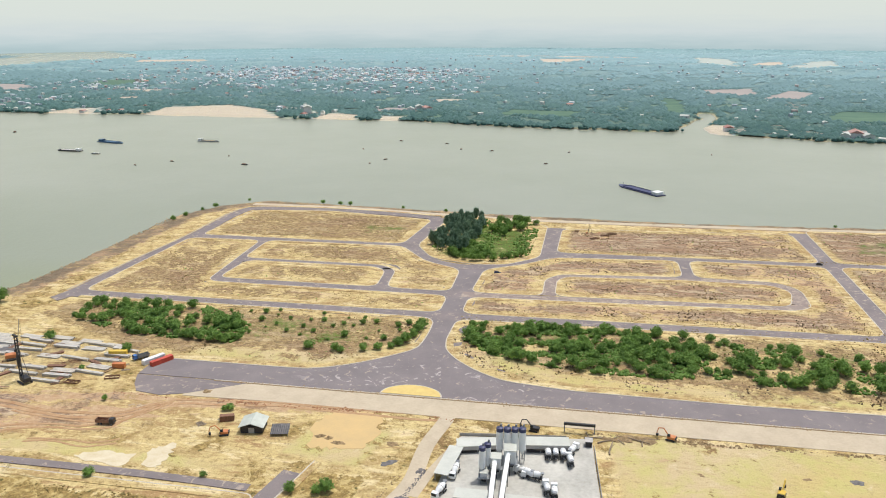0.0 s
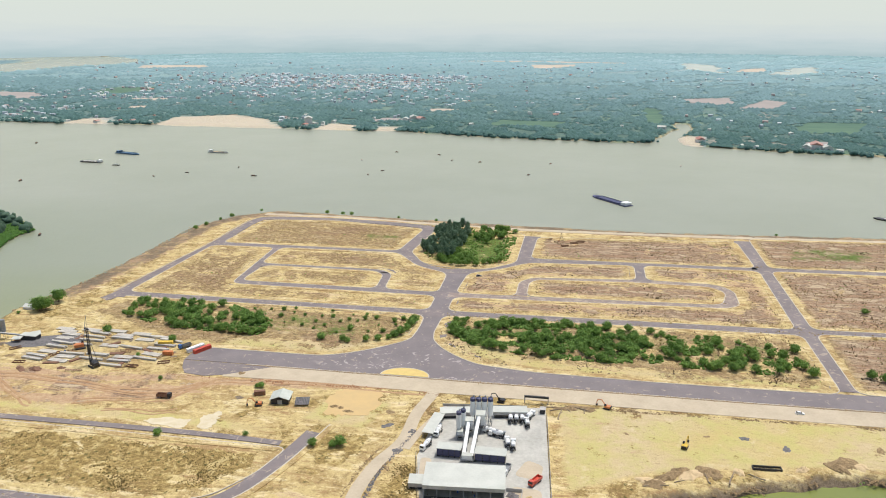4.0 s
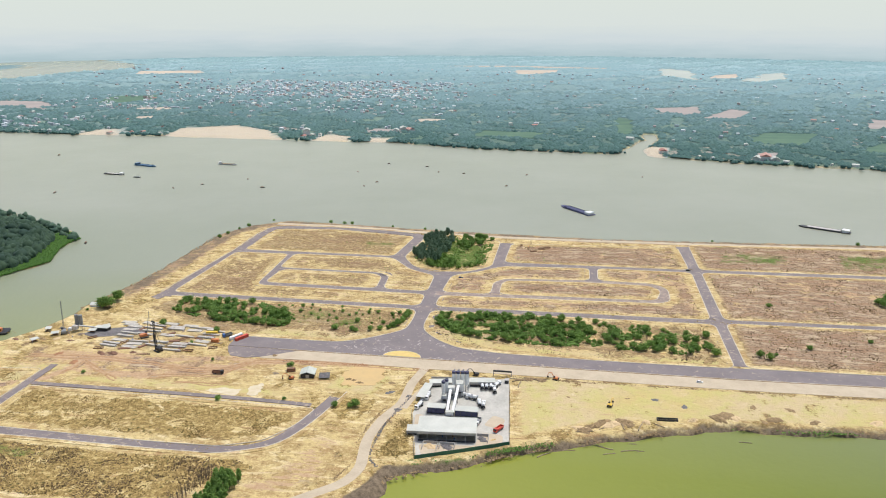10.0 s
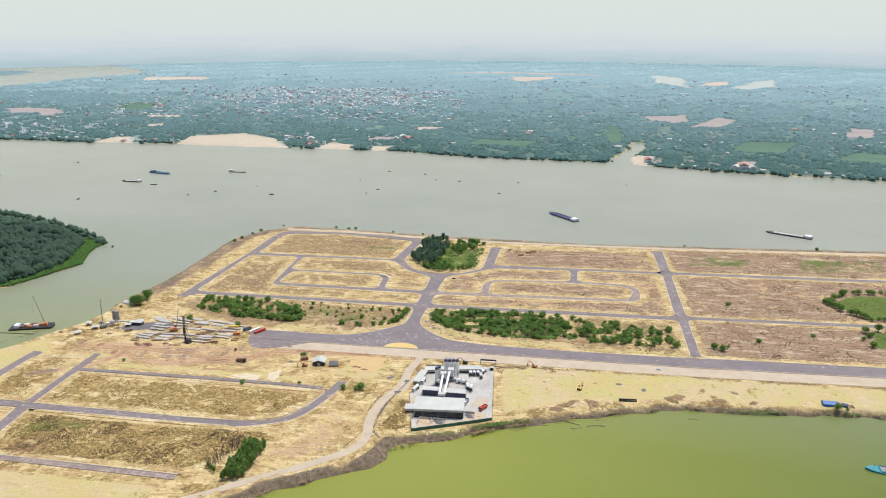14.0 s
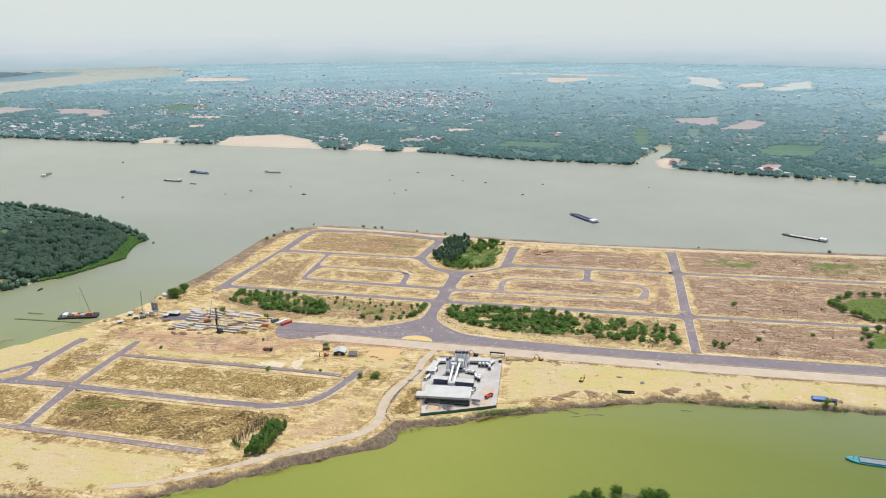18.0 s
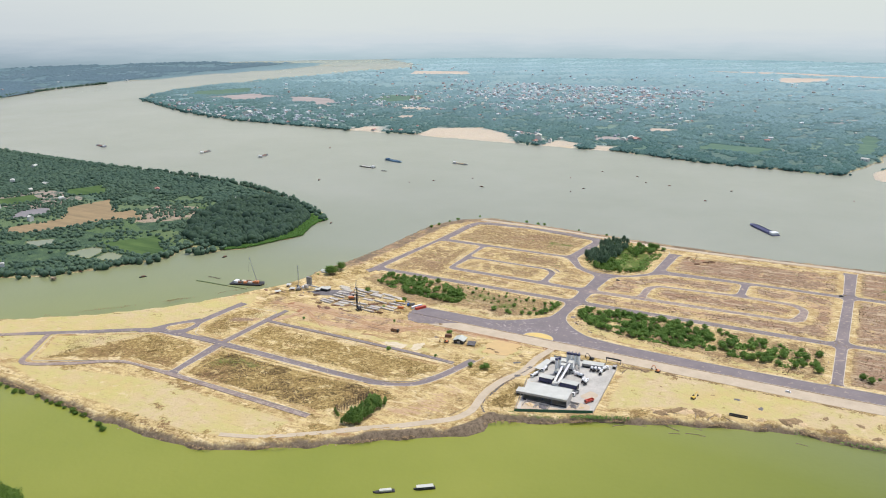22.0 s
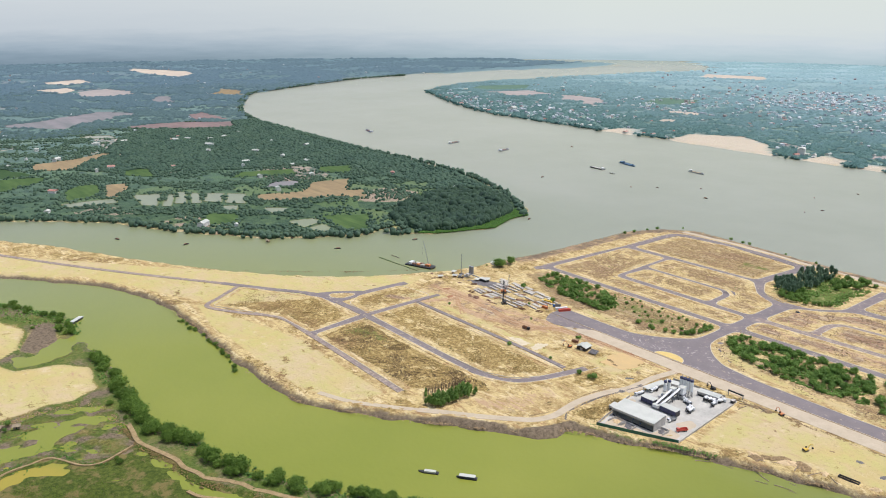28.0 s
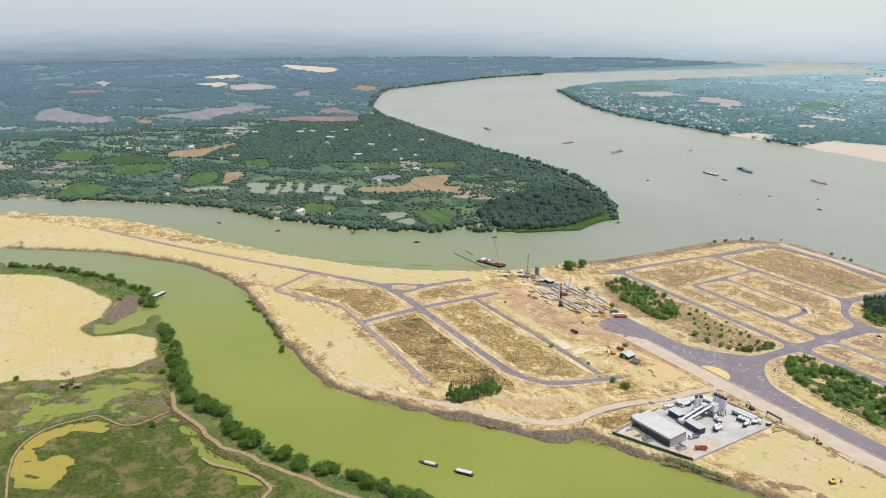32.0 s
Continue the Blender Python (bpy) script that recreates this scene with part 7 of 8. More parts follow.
placed(car("white car on the dirt carriageway", WHITE), 199, -11, 0)
placed(excavator("dark excavator digging beside the dirt road", ORANGE), 100, -22, 160)
placed(excavator("yellow excavator on the pale sand flat", YELLOW), 136, -56, 70)
placed(excavator("orange excavator by the tin hut", ORANGE), -83, -50, 200)
placed(excavator("small excavator behind the yard", BLACK), 44, -24, 170)

# ---- pile yard at the river ----
placed(pile_driver("black pile driving rig with tall lattice mast", BLACK, 23), -198, -20, 150)
placed(crawler_crane("yellow crawler crane with raised lattice boom", ORANGE, 19, 80), -222, 3, 40)
placed(crawler_crane("dark crawler crane at the river edge", STEEL, 24, 84), -289, 0, 120)


def pile_stack(n, rows, ln):
    t = empty("beam_stack", pose(0, 0, 0), "stack of pale square concrete piles on the ground", "beam stack", "stacks of concrete piles")
    g = np.random.RandomState(int(n * 10 + ln))
    for r in range(rows):
        for k in range(n - (r and r % 2)):
            o = g.uniform(-0.5, 0.5)
            y = (k - (n - 1) / 2) * 0.62 + 0.05 * g.normal()
            part("concrete_beam", bx(-ln / 2 + o, y - 0.28, 0.1 + r * 0.58, ln / 2 + o, y + 0.28, 0.66 + r * 0.58, bevel=0.03), GREYCONC if g.rand() < 0.3 else PILEC, t)
    for x in (-ln / 3, ln / 3):
        part("bearer", bx(x - 0.15, -n * 0.33, -0.05, x + 0.15, n * 0.33, 0.12), BARK, t)
    return t


stacks = [{"ob": pile_stack(5, 2, 14), "free": True}, {"ob": pile_stack(7, 1, 12), "free": True}, {"ob": pile_stack(4, 2, 16), "free": True}]
rust_stack = pile_stack(4, 1, 9)
for o in rust_stack.children:
    o.data.materials.clear()
    o.data.materials.append(RUST)
tagged(rust_stack, "stack of rusty steel sections lying between the piles")
placed(rust_stack, -186, -6, 20)
for x, y, a in ((-214, -13, 60), (-178, 6, -30), (-232, 18, 80), (-195, -1, 10), (-205, 12, 50), (-226, -20, 15), (-170, 14, 70), (-184, -13, 85)):
    copy_thing(rust_stack, pose(x, y, -0.2, 0, 0, a))
g = np.random.RandomState(70)
STACKS = [(x0, y0) for y0 in (-24, -17, -11, -5, 2, 9, 15, 22, 27) for x0 in (-240, -223, -206, -189, -172) if (g.rand() < 0.86 and not (abs(x0 + 198) < 9 and abs(y0 + 20) < 5) and not (abs(x0 + 222) < 7 and abs(y0 - 3) < 6) and x0 > -247 + (8 - y0) * 0.2 and x0 < -168 - max(0, -y0) * 0.5)]
for i, (x, y) in enumerate(STACKS):
    k = stacks[i % 3]
    m = pose(x + g.uniform(-2, 2), y + g.uniform(-1, 1), -0.2, 0, 0, -4 + g.uniform(-5, 5))
    if k["free"]:
        k["free"] = False
        k["ob"].matrix_basis = m
    else:
        copy_thing(k["ob"], m)


def box_container(label, paint, ln=12.0):
    t = empty("shipping_container", pose(0, 0, 0), label, "container", "containers")
    bm = bx(-ln / 2, -1.22, 0.15, ln / 2, 1.22, 2.6)
    part("body", bm, paint, t)
    for k in range(int(ln / 0.6)):
        x = -ln / 2 + 0.3 + k * 0.6
        for s in (-1, 1):
            part("rib", bx(x - 0.12, s * 1.25 - 0.04, 0.3, x + 0.12, s * 1.25 + 0.04, 2.45), paint, t)
    part("door", bx(ln / 2, -1.1, 0.3, ln / 2 + 0.06, 1.1, 2.5), paint, t)
    return t


placed(box_container("red shipping container at the road end", REDP), -145, 12, 62)
placed(box_container("white shipping container at the road end", WHITE), -150, 13, 62)
placed(box_container("rust-red container near the tin hut", RUST, 6.0), -87, -38, 20)
placed(box_container("orange site cabin among the piles", ORANGE, 6.0), -163, 3, 5)
placed(box_container("yellow steel mould beside the pile yard", YELLOW, 9.0), -172, 17, 10)
for i, (x, y, r, h, m, lab) in enumerate(((-230, -29, 5, 1.6, RUST, "heap of rusty scrap steel at the yard edge"), (-252, 8, 9, 1.6, GRAVEL, "dark gravel spread by the river plant"), (-236, 14, 8, 1.2, GRAVEL, "dark gravel spread by the pile yard"), (-183, -3, 4, 1.2, RUST, "heap of rusty scrap among the piles"), (-43, -44, 2.6, 1.2, SOILH, "dark soil heap near the hut"), (-39, -45, 2.2, 1.1, SOILH, "dark soil heap near the hut"), (-34, -48, 3.0, 1.0, SOILH, "dark soil heap near the hut"), (-300, -12, 4, 1.4, SOILH, "soil heap at the river edge"), (-108, -14, 3.5, 1.0, SOILH, "low soil heap beside the asphalt end"), (82, -24, 5, 1.4, SOILH, "broken soil heap by the gate"), (90, -24, 5, 1.2, SOILH, "broken soil heap by the gate"), (76, -26, 4, 1.2, SOILH, "broken soil heap by the gate"))):
    heap(x, y, r, h, m, lab, 20 + i, ry=0.6)
for i, (x, y, r) in enumerate(((117, -88, 6), (125, -84, 5), (136, -80, 6), (147, -77, 4.5), (158, -74, 4), (203, -62, 6), (214, -60, 4), (238, -58, 5), (187, -67, 4), (262, -58, 4), (300, -53, 5))):
    heap(x, y, r, 1.6 + 0.3 * (i % 3), SOILH if i % 2 else SANDH, "brown tipped soil heap along the inlet bank", 40 + i, -0.3, 0.55 + 0.1 * (i % 4), 25 * i)


def river_plant():
    """The small old batching plant at the river edge."""
    t = empty("river_batching_plant", pose(-281, 9, -0.2), "grey riverside batching plant with twin silos", "batching plant")
    for x in (-1.8, 1.8):
        s = part("silo", cy((x, 0, 5), (x, 0, 13), 1.5, n=16), STEEL, t)
        part("cone", cy((x, 0, 3.2), (x, 0, 5), 0.3, 1.5, 12), STEEL, s)
    for x in (-3.2, 0, 3.2):
        for y in (-1.3, 1.3):
            part("leg", cy((x, y, 0), (x, y, 6), 0.14, n=5), STEEL, t)
    part("mixer_house", bx(-3, -6, 2.5, 1, -2.4, 5.5, bevel=0.1), GREYCONC, t)
    part("conveyor", cy((0, -3, 5.2), (16, 4, 1.2), 0.7, n=6), STEEL, t)
    part("bin", bx(13, 0, 0, 24, 5, 2.8), BLACK, t)
    part("bin_roof", bx(12.6, -0.4, 2.9, 24.4, 5.4, 3.2), ROOFW, t)
    part("cabin", bx(-8, -4, 0, -5, -1, 2.6), WHITE, t)
    return t


river_plant()
th = empty("river_house", pose(-299, 62, -1.2), "small white-roofed house on the river edge", "house")
part("wall", bx(-4, -3, -1.6, 4, 3, 2.8), PLASTER, th)
part("roof", extrude_profile([(-3.6, 2.7), (3.6, 2.7), (0, 4.2)], -4.6, 4.6), ROOFW, th)

def work_shelter(label):
    t = empty("work_shelter", pose(0, 0, 0), label, "shelter", "work shelters")
    part("roof", extrude_profile([(-2.2, 2.3), (2.2, 2.7), (2.2, 2.82), (-2.2, 2.42)], -3.0, 3.0), ROOFW, t)
    for x in (-2.7, 2.7):
        for y in (-1.9, 1.9):
            part("post", cy((x, y, 0), (x, y, 2.4), 0.08, n=5), STEEL, t)
    part("bench", bx(-2.2, 0.6, 0, 1.6, 1.6, 0.9), RUST, t)
    return t


ws = work_shelter("small open tin-roofed work shelter by the river plant")
ws.matrix_basis = pose(-294, -4, -0.2, 0, 0, 25)
for x, y, a in ((-302, -18, 60), (-268, 6, 10), (-305, 4, 110), (-262, 16, 40)):
    copy_thing(ws, pose(x, y, -0.2, 0, 0, a))
for i, (x, y, r, h, m, lab) in enumerate(((-297, 10, 3.2, 1.6, GRAVEL, "grey gravel heap at the river plant"), (-289, -10, 3.6, 1.2, SANDH, "pale sand heap at the river plant"), (-312, -8, 4.0, 1.4, SOILH, "dark soil heap at the river edge"), (-306, -24, 4.4, 1.2, SOILH, "dark soil heap at the river edge"), (-320, -16, 3.4, 1.1, RUST, "rusty scrap heap at the river edge"), (-276, -12, 3.0, 1.0, RUST, "rusty scrap heap at the river plant"), (-258, -14, 3.6, 0.9, SOILH, "dark soil heap at the pile yard"))):
    heap(x, y, r, h, m, lab, 900 + i, -0.3, 0.6, 37 * i)
for x, y, a in ((-250, 30, -4), (-232, 31, -6), (-214, 32, -3), (-196, 30, -5), (-246, 26, -2), (-180, 27, -6)):
    copy_thing(stacks[1]["ob"], pose(x, y, -0.2, 0, 0, a))

# ---- tin huts ----
hut = empty("tin_hut", pose(-72.8, -42.5, -0.2, 0, 0, 8), "dark open-fronted hut with pale green metal gable roof", "hut")
part("wall", bx(-4.6, -4.2, 0, 4.6, 4.2, 3.0), BLACK, hut)
rf = part("roof", extrude_profile([(-5.4, 2.9), (0, 4.7), (5.4, 2.9), (5.4, 3.05), (0, 4.9), (-5.4, 3.05)], -5.2, 5.2), HUTROOF, hut)
rf.matrix_basis = pose(0, 0, 0, 0, 0, 90)
part("door", bx(-1.2, -4.3, 0, 1.2, -4.15, 2.4), GREYCONC, hut)
lean = empty("tarp_shelter", pose(-60.5, -44, -0.2, 0, 0, 12) @ Matrix.Diagonal((0.72, 0.72, 0.9, 1)), "low dark grey corrugated sheet shelter", "shelter")
part("roof", extrude_profile([(-4.5, 1.2), (4.5, 2.6), (4.5, 2.75), (-4.5, 1.35)], -5.2, 5.2), GRAVEL, lean)
for k in range(9):
    part("rib", extrude_profile([(-4.5, 1.34), (4.5, 2.74), (4.5, 2.86), (-4.5, 1.46)], -5.0 + k * 1.2, -4.8 + k * 1.2), BLACK, lean)
for x in (-4.8, 4.8):
    for y, z in ((-4.2, 1.2), (4.2, 2.5)):
        part("post", cy((x, y, 0), (x, y, z), 0.1, n=5), STEEL, lean)

# ---- boats ----
placed(barge("long dark blue cargo barge with white wheelhouse on the river", 62, 12, DARKB, DARKB), 116, 492, 129, WATER_Z)
placed(barge("long dark cargo barge with pale hatch covers", 58, 10, BLACK, GREYCONC, True), 408, 443, 152, WATER_Z)
placed(barge("moored pale flat barge on the river", 36, 8, BLACK, CONCRETE, True), -610, 617, 176, WATER_Z)
placed(barge("moored dull blue cargo barge on the river", 44, 11, SLATE, SLATE, False, SLATE), -596, 692, -16, WATER_Z)
placed(barge("low grey sand barge on the river", 34, 7, STEEL, SANDH), -465, 724, -8, WATER_Z)
placed(barge("grey river barge with high cabin", 36, 9, STEEL, RUST), -865, 620, 105, WATER_Z)
placed(barge("grey river barge under way", 34, 9, STEEL, RUST), -1005, 600, 100, WATER_Z)
placed(barge("dark blue river barge far upstream", 40, 9, DARKB, RUST), -1270, 552, 165, WATER_Z)
placed(barge("turquoise barge with dark empty hold in the inlet", 52, 9, TEAL, STEEL), 341, -134, 175, WATER_Z)
placed(small_boat("white-roofed boat under way in the inlet", 14, False), -12, -267, 217, WATER_Z)
placed(small_boat("long flat-roofed ferry boat in the inlet", 14, True), 9, -252, 217, WATER_Z)
placed(small_boat("dark tug beside the barges", 12, False), -561, 600, 180, WATER_Z)
placed(small_boat("white moored houseboat by the mangrove bank", 20, True), -437, -366, 130, WATER_Z)
rb = small_boat("tiny fishing boat on the river", 8, False)
rb.matrix_basis = pose(-340, 560, WATER_Z)
for i, p in enumerate(spread(13, (-520, 470, 260, 860), [(-600, 440), (400, 440), (400, 860), (-600, 930)], 10, 72)):
    copy_thing(rb, pose(p[0], p[1], WATER_Z, 0, 0, 40 * i)).scale = (0.7, 0.7, 0.7)
for x, y in ((-428, 250), (-620, 480), (-800, 760), (-560, -60), (-480, -40), (-450, 60), (-700, -240), (-620, -180)):
    copy_thing(rb, pose(x, y, WATER_Z, 0, 0, x))

cb = empty("crane_barge", pose(-358, -2, WATER_Z, 0, 0, 18), "rusty work barge with lattice crane moored at the bank", "crane barge")
part("hull", hull(38, 12, -1, 1.3, 0.05), BLACK, cb)
for k, (x, y, w, h) in enumerate(((-8.5, -2, 2.0, 1.6), (-5, 1.5, 2.4, 2.2), (-2, -2, 2.2, 1.8), (0.5, 1.8, 2.0, 2.4), (3.2, -1.2, 2.4, 1.9), (5.6, 1.6, 1.6, 1.5))):
    part("deck_cargo", bx(x - w, y - w * 0.8, 1.3, x + w, y + w * 0.8, 1.3 + h, bevel=0.4), (RUST, PILEC, ORANGE)[k % 3], cb)
part("cabin", bx(-15, -3.5, 1.1, -11, 3.5, 3.8, bevel=0.1), WHITE, cb)
part("crane_house", bx(8, -2, 1.1, 13, 2, 4.2, bevel=0.15), ORANGE, cb)
b = bmesh.new()
for dy in (-0.6, 0.6):
    cyl(b, (11, dy, 3.5), (4, dy * 0.4, 31), 0.16, 0.12, 5)
for k in range(12):
    u, w = k / 12, (k + 1) / 12
    cyl(b, (11 - 7 * u, -0.6 + 0.3 * u, 3.5 + 27.5 * u), (11 - 7 * w, 0.6 - 0.3 * w, 3.5 + 27.5 * w), 0.08, n=4)
part("boom", b, STEEL, cb)
part("cable", cy((4, 0, 31), (2, 0, 14), 0.06, n=4), BLACK, cb)
pier = empty("pontoon_pier", pose(0, 0, 0), "long narrow green-grey pontoon walkway in the river", "pontoon")
for k in range(14):
    u = k / 14
    part("pontoon", bx(0.1, -0.9, WATER_Z - 0.4, 4.9, 0.9, WATER_Z + 0.5), POND_BANK, pier).matrix_basis = pose(-417 + 70 * u, -20 + 4 * u, 0, 0, 0, 3)
wr = empty("wreck_frame", pose(-407, -4, WATER_Z), "sunken timber frame standing out of the river", "frame")
for k in range(7):
    part("beam", cy((-8 + k * 2.5, -1.5, -0.8), (-6 + k * 2.5, 1.5 - (k % 3), 0.9), 0.22, n=5), BARK, wr)
part("rail", cy((-8, 0, 0.5), (9, 0, 0.9), 0.22, n=5), BARK, wr)
tr = empty("steel_trough", pose(171, -69, -0.2, 0, 0, 3), "dark rectangular steel frame lying on the sand", "steel frame")
for a in ((-6.5, -1.5, 6.5, -1.1), (-6.5, 1.1, 6.5, 1.5), (-6.5, -1.1, -6.1, 1.1), (6.1, -1.1, 6.5, 1.1)):
    part("beam", bx(a[0], a[1], 0, a[2], a[3], 1.1), BLACK, tr)
tp = empty("tarp_stall", pose(316.6, -52, -0.2), "bright blue tarpaulin shelter by the inlet", "shelter")
part("tarp", extrude_profile([(-3.2, 0), (-3, 2.0), (0, 2.9), (3, 2.0), (3.2, 0)], -5.5, 5.5), BLUEP, tp)
tq = empty("tarp_pile", pose(326, -52, -0.2), "purple-blue tarpaulin over piled goods", "tarpaulin")
part("tarp", prism([(-3, -2), (2, -2.6), (3.4, 1), (-1, 2.4)], 0, 1.4), DARKB, tq)
for k in range(4):
    part("plank", bx(3.5 + k, -2.5, 0, 3.8 + k, 2.5, 0.5), RUST, tq)


# ---- worn ground between the pile yard and the lower plots ----
HAUL = simple("churned_red_soil", (0.36, 0.205, 0.105), (0.49, 0.335, 0.190), 0.22, 0.95, 0, 0.1, spec=0.1)
SPREAD = simple("spread_orange_sand", (0.60, 0.425, 0.200), (0.53, 0.385, 0.195), 0.15, 0.95, 0, 0.05, spec=0.1)
SALT = simple("pale_dry_silt", (0.66, 0.585, 0.430), (0.56, 0.465, 0.300), 0.2, 0.95, 0, 0.05, spec=0.1)
g = np.random.RandomState(311)
for pts, w in (([(-290, -42), (-268, -40), (-246, -39), (-228, -38), (-206, -40), (-188, -41), (-168, -45), (-147, -44), (-135, -40), (-124, -30)], 1.5), ([(-244, -44), (-230, -54), (-214, -64), (-203, -70)], 1.0), ([(-183, -63), (-165, -56), (-148, -55), (-133, -50), (-128, -39), (-118, -25)], 1.1), ([(-162, -68), (-149, -66), (-135, -67), (-124, -62)], 0.8), ([(-248, -66), (-246, -60), (-243, -54), (-243, -46)], 0.8), ([(-185, -44), (-162, -48), (-142, -48), (-132, -42)], 0.9), ([(-118, -26), (-90, -22), (-60, -20), (-20, -20.5), (4, -20.5)], 1.3)):
    for side in (-1.0, 1.0):
        ln = smooth_line([p + Vector((g.normal() * 0.5, g.normal() * 0.4 + side * (w + 0.5))) for p in smooth_line(pts, 9)], 3)
        rut = part("wheel_rut", ribbon(ln, w * 0.68, w * 0.68, -0.11 + 0.004 * side, 0.25), HAUL)
        tagged(rut, "red-brown wheel rut churned by trucks", "dirt road", kind="structure")


def patch(material, label, *pts):
    ob = part("soil_patch", prism(ragged_edge(pts, int(abs(pts[0][0])), 7, 0.07), -0.4, -0.125), material)
    return tagged(ob, label, "bare ground", kind="structure")


patch(SPREAD, "flat spread of orange sand beside the sheet shelter", (-49, -33), (-43, -22), (-21, -22.5), (-20, -41), (-23, -51), (-33, -52), (-44, -54))
patch(SALT, "pale dried silt on the bare ground", (-135, -75), (-125, -70), (-111, -70), (-111, -78), (-128, -78.5))
patch(SALT, "pale dried silt on the bare ground", (-105, -77), (-107, -65), (-99, -60), (-97, -71), (-98, -78))


# ---- small things ----
lens = [(-334, -144), (-335.5, -139), (-329, -129), (-321, -120.5), (-316.5, -121.5), (-315, -130), (-316, -138), (-325, -146)]
isl = empty("road_island", pose(0, 0, 0), "narrow kerbed grass island in the road fork", "traffic island", kind="structure")
part("kerb", ring(rounded(lens, 2.0), inset(rounded(lens, 2.0), 0.5), -0.1, 0.24), KERB, isl)
part("grass", prism(inset(rounded(lens, 2.0), 0.5), -0.1, 0.20), LAND, isl)


def strew(name, line, step, spread_, lo, hi, material, label, seed, z=0.0, thin=0.35):
    """Low weeds and crumbs of soil gathered along a line."""
    g = np.random.RandomState(seed)
    pl = []
    for p in smooth_line(line, step):
        for _ in range(3):
            q = (p.x + g.normal() * spread_, p.y + g.normal() * spread_)
            if wobble(np.array([q[0]]), np.array([q[1]]), seed, 30)[0] + 0.6 * g.normal() > thin:
                pl.append(q)
    return canopy(name, pl, z, lo, hi, seed, material, label, 0.5, "tuft")


strew("kerb_weeds", [(-100, -2.2), (0, -2.4), (100, -2.6), (200, -2.4), (300, -0.4), (600, 10)], 0.6, 0.6, 0.2, 0.55, SOILH, "dark weeds and soil along the avenue kerb", 301, 0.0, -0.3)
strew("soil_crumbs", [(70, -22), (103, -23), (161, -22), (218, -21), (263, -20.5), (420, -16)], 0.8, 0.8, 0.3, 0.9, SOILH, "dark soil crumbs beside the dirt carriageway", 302, -0.2, 0.3)
strew("soil_crumbs", [(-150, -22), (-80, -21), (-30, -20), (10, -22)], 0.9, 0.9, 0.3, 0.8, REDSOIL, "red soil crumbs beside the dirt carriageway", 303, -0.2, 0.3)
strew("kerb_weeds", [(-250, 94.5), (-140, 95), (-30, 95)], 0.9, 2.2, 0.25, 0.6, DRYB, "brown weeds along the street kerb", 304, 0.1, 0.5)
strew("kerb_weeds", [(-4, 109), (100, 112), (222, 115), (600, 131)], 0.9, 2.2, 0.25, 0.7, DRYB, "brown weeds along the street kerb", 305, 0.1, 0.5)
strew("kerb_weeds", [(-4, 97), (100, 100), (222, 103), (600, 117)], 0.9, 2.2, 0.25, 0.7, DRYB, "brown weeds along the street kerb", 306, 0.1, 0.5)
strew("kerb_weeds", [(44, 245), (130, 247), (224, 249), (600, 264)], 0.9, 2.2, 0.25, 0.7, DRYB, "brown weeds along the street kerb", 307, 0.1, 0.5)
strew("kerb_weeds", [(-250, -89), (-150, -89), (-70, -90)], 0.9, 2.2, 0.2, 0.5, DRYB, "brown weeds along the low road", 308, 0.1, 0.5)
strew("kerb_weeds", [(-250, -143), (-140, -144), (-96, -143), (-72, -132), (-60, -112)], 0.9, 2.2, 0.2, 0.5, DRYB, "brown weeds along the low road", 309, 0.1, 0.5)
strew("kerb_weeds", [(-246, -212.5), (-180, -213.5), (-112, -215.5)], 0.9, 2.2, 0.2, 0.5, DRYB, "brown weeds along the low road", 310, 0.1, 0.5)
strew("bank_rubble", [(-292, 301), (-297, 156), (-305, 90), (-312, 60)], 0.7, 1.4, 0.4, 1.1, SOILH, "dark rubble along the river edge", 311, -2.6, -0.2)
strew("bank_rubble", [(-230, 373), (-144, 366), (-24, 355), (148, 350), (284, 358), (600, 386)], 0.9, 1.4, 0.4, 1.1, SOILH, "dark rubble along the river edge", 312, -2.4, -0.2)
strew("bank_rubble", [(-29, -201), (0, -176), (5, -163), (24, -151), (52, -137), (79, -121), (111, -105), (167, -83), (208, -69), (251, -68), (327, -60)], 0.6, 1.5, 0.35, 1.0, SOILH, "dark clods and rubble along the inlet edge", 313, -2.2, 0.5)
strew("bank_rubble", [(-420, -287), (-330, -283), (-231, -290), (-155, -285), (-120, -268), (-88, -249), (-29, -202)], 0.7, 1.3, 0.35, 0.9, SOILH, "dark clods and rubble along the inlet edge", 314, -2.2, 0.5)
strew("bank_weeds", [(20, -141), (47, -131), (64, -124), (78, -118), (100, -109)], 0.35, 1.6, 0.3, 0.9, LEAF, "bright green weeds below the yard fence", 315, -0.6, -0.4)
strew("bank_weeds", [(208, -70), (251, -69), (327, -61), (420, -60)], 0.6, 1.2, 0.3, 0.9, LEAF, "green weeds on the inlet edge", 316, -2.0, 0.4)
strew("bank_weeds", [(-470, -175), (-411, -111), (-370, -57), (-331, 3)], 0.8, 1.4, 0.3, 0.8, DRYB, "dry weeds on the river edge", 317, -1.6, 0.4)
strew("gravel_windrow", [(5, -62), (0, -84), (-4, -104), (-5, -124), (-4, -140), (2, -150)], 0.5, 0.5, 0.25, 0.7, GRAVEL, "grey gravel windrow beside the dirt track", 331, -0.2, -0.4)
strew("gravel_windrow", [(-4, -66), (-11, -92), (-14, -110), (-15, -126), (-12, -144), (-18, -166)], 0.7, 0.6, 0.25, 0.6, SOILH, "soil windrow beside the dirt track", 332, -0.2, -0.1)
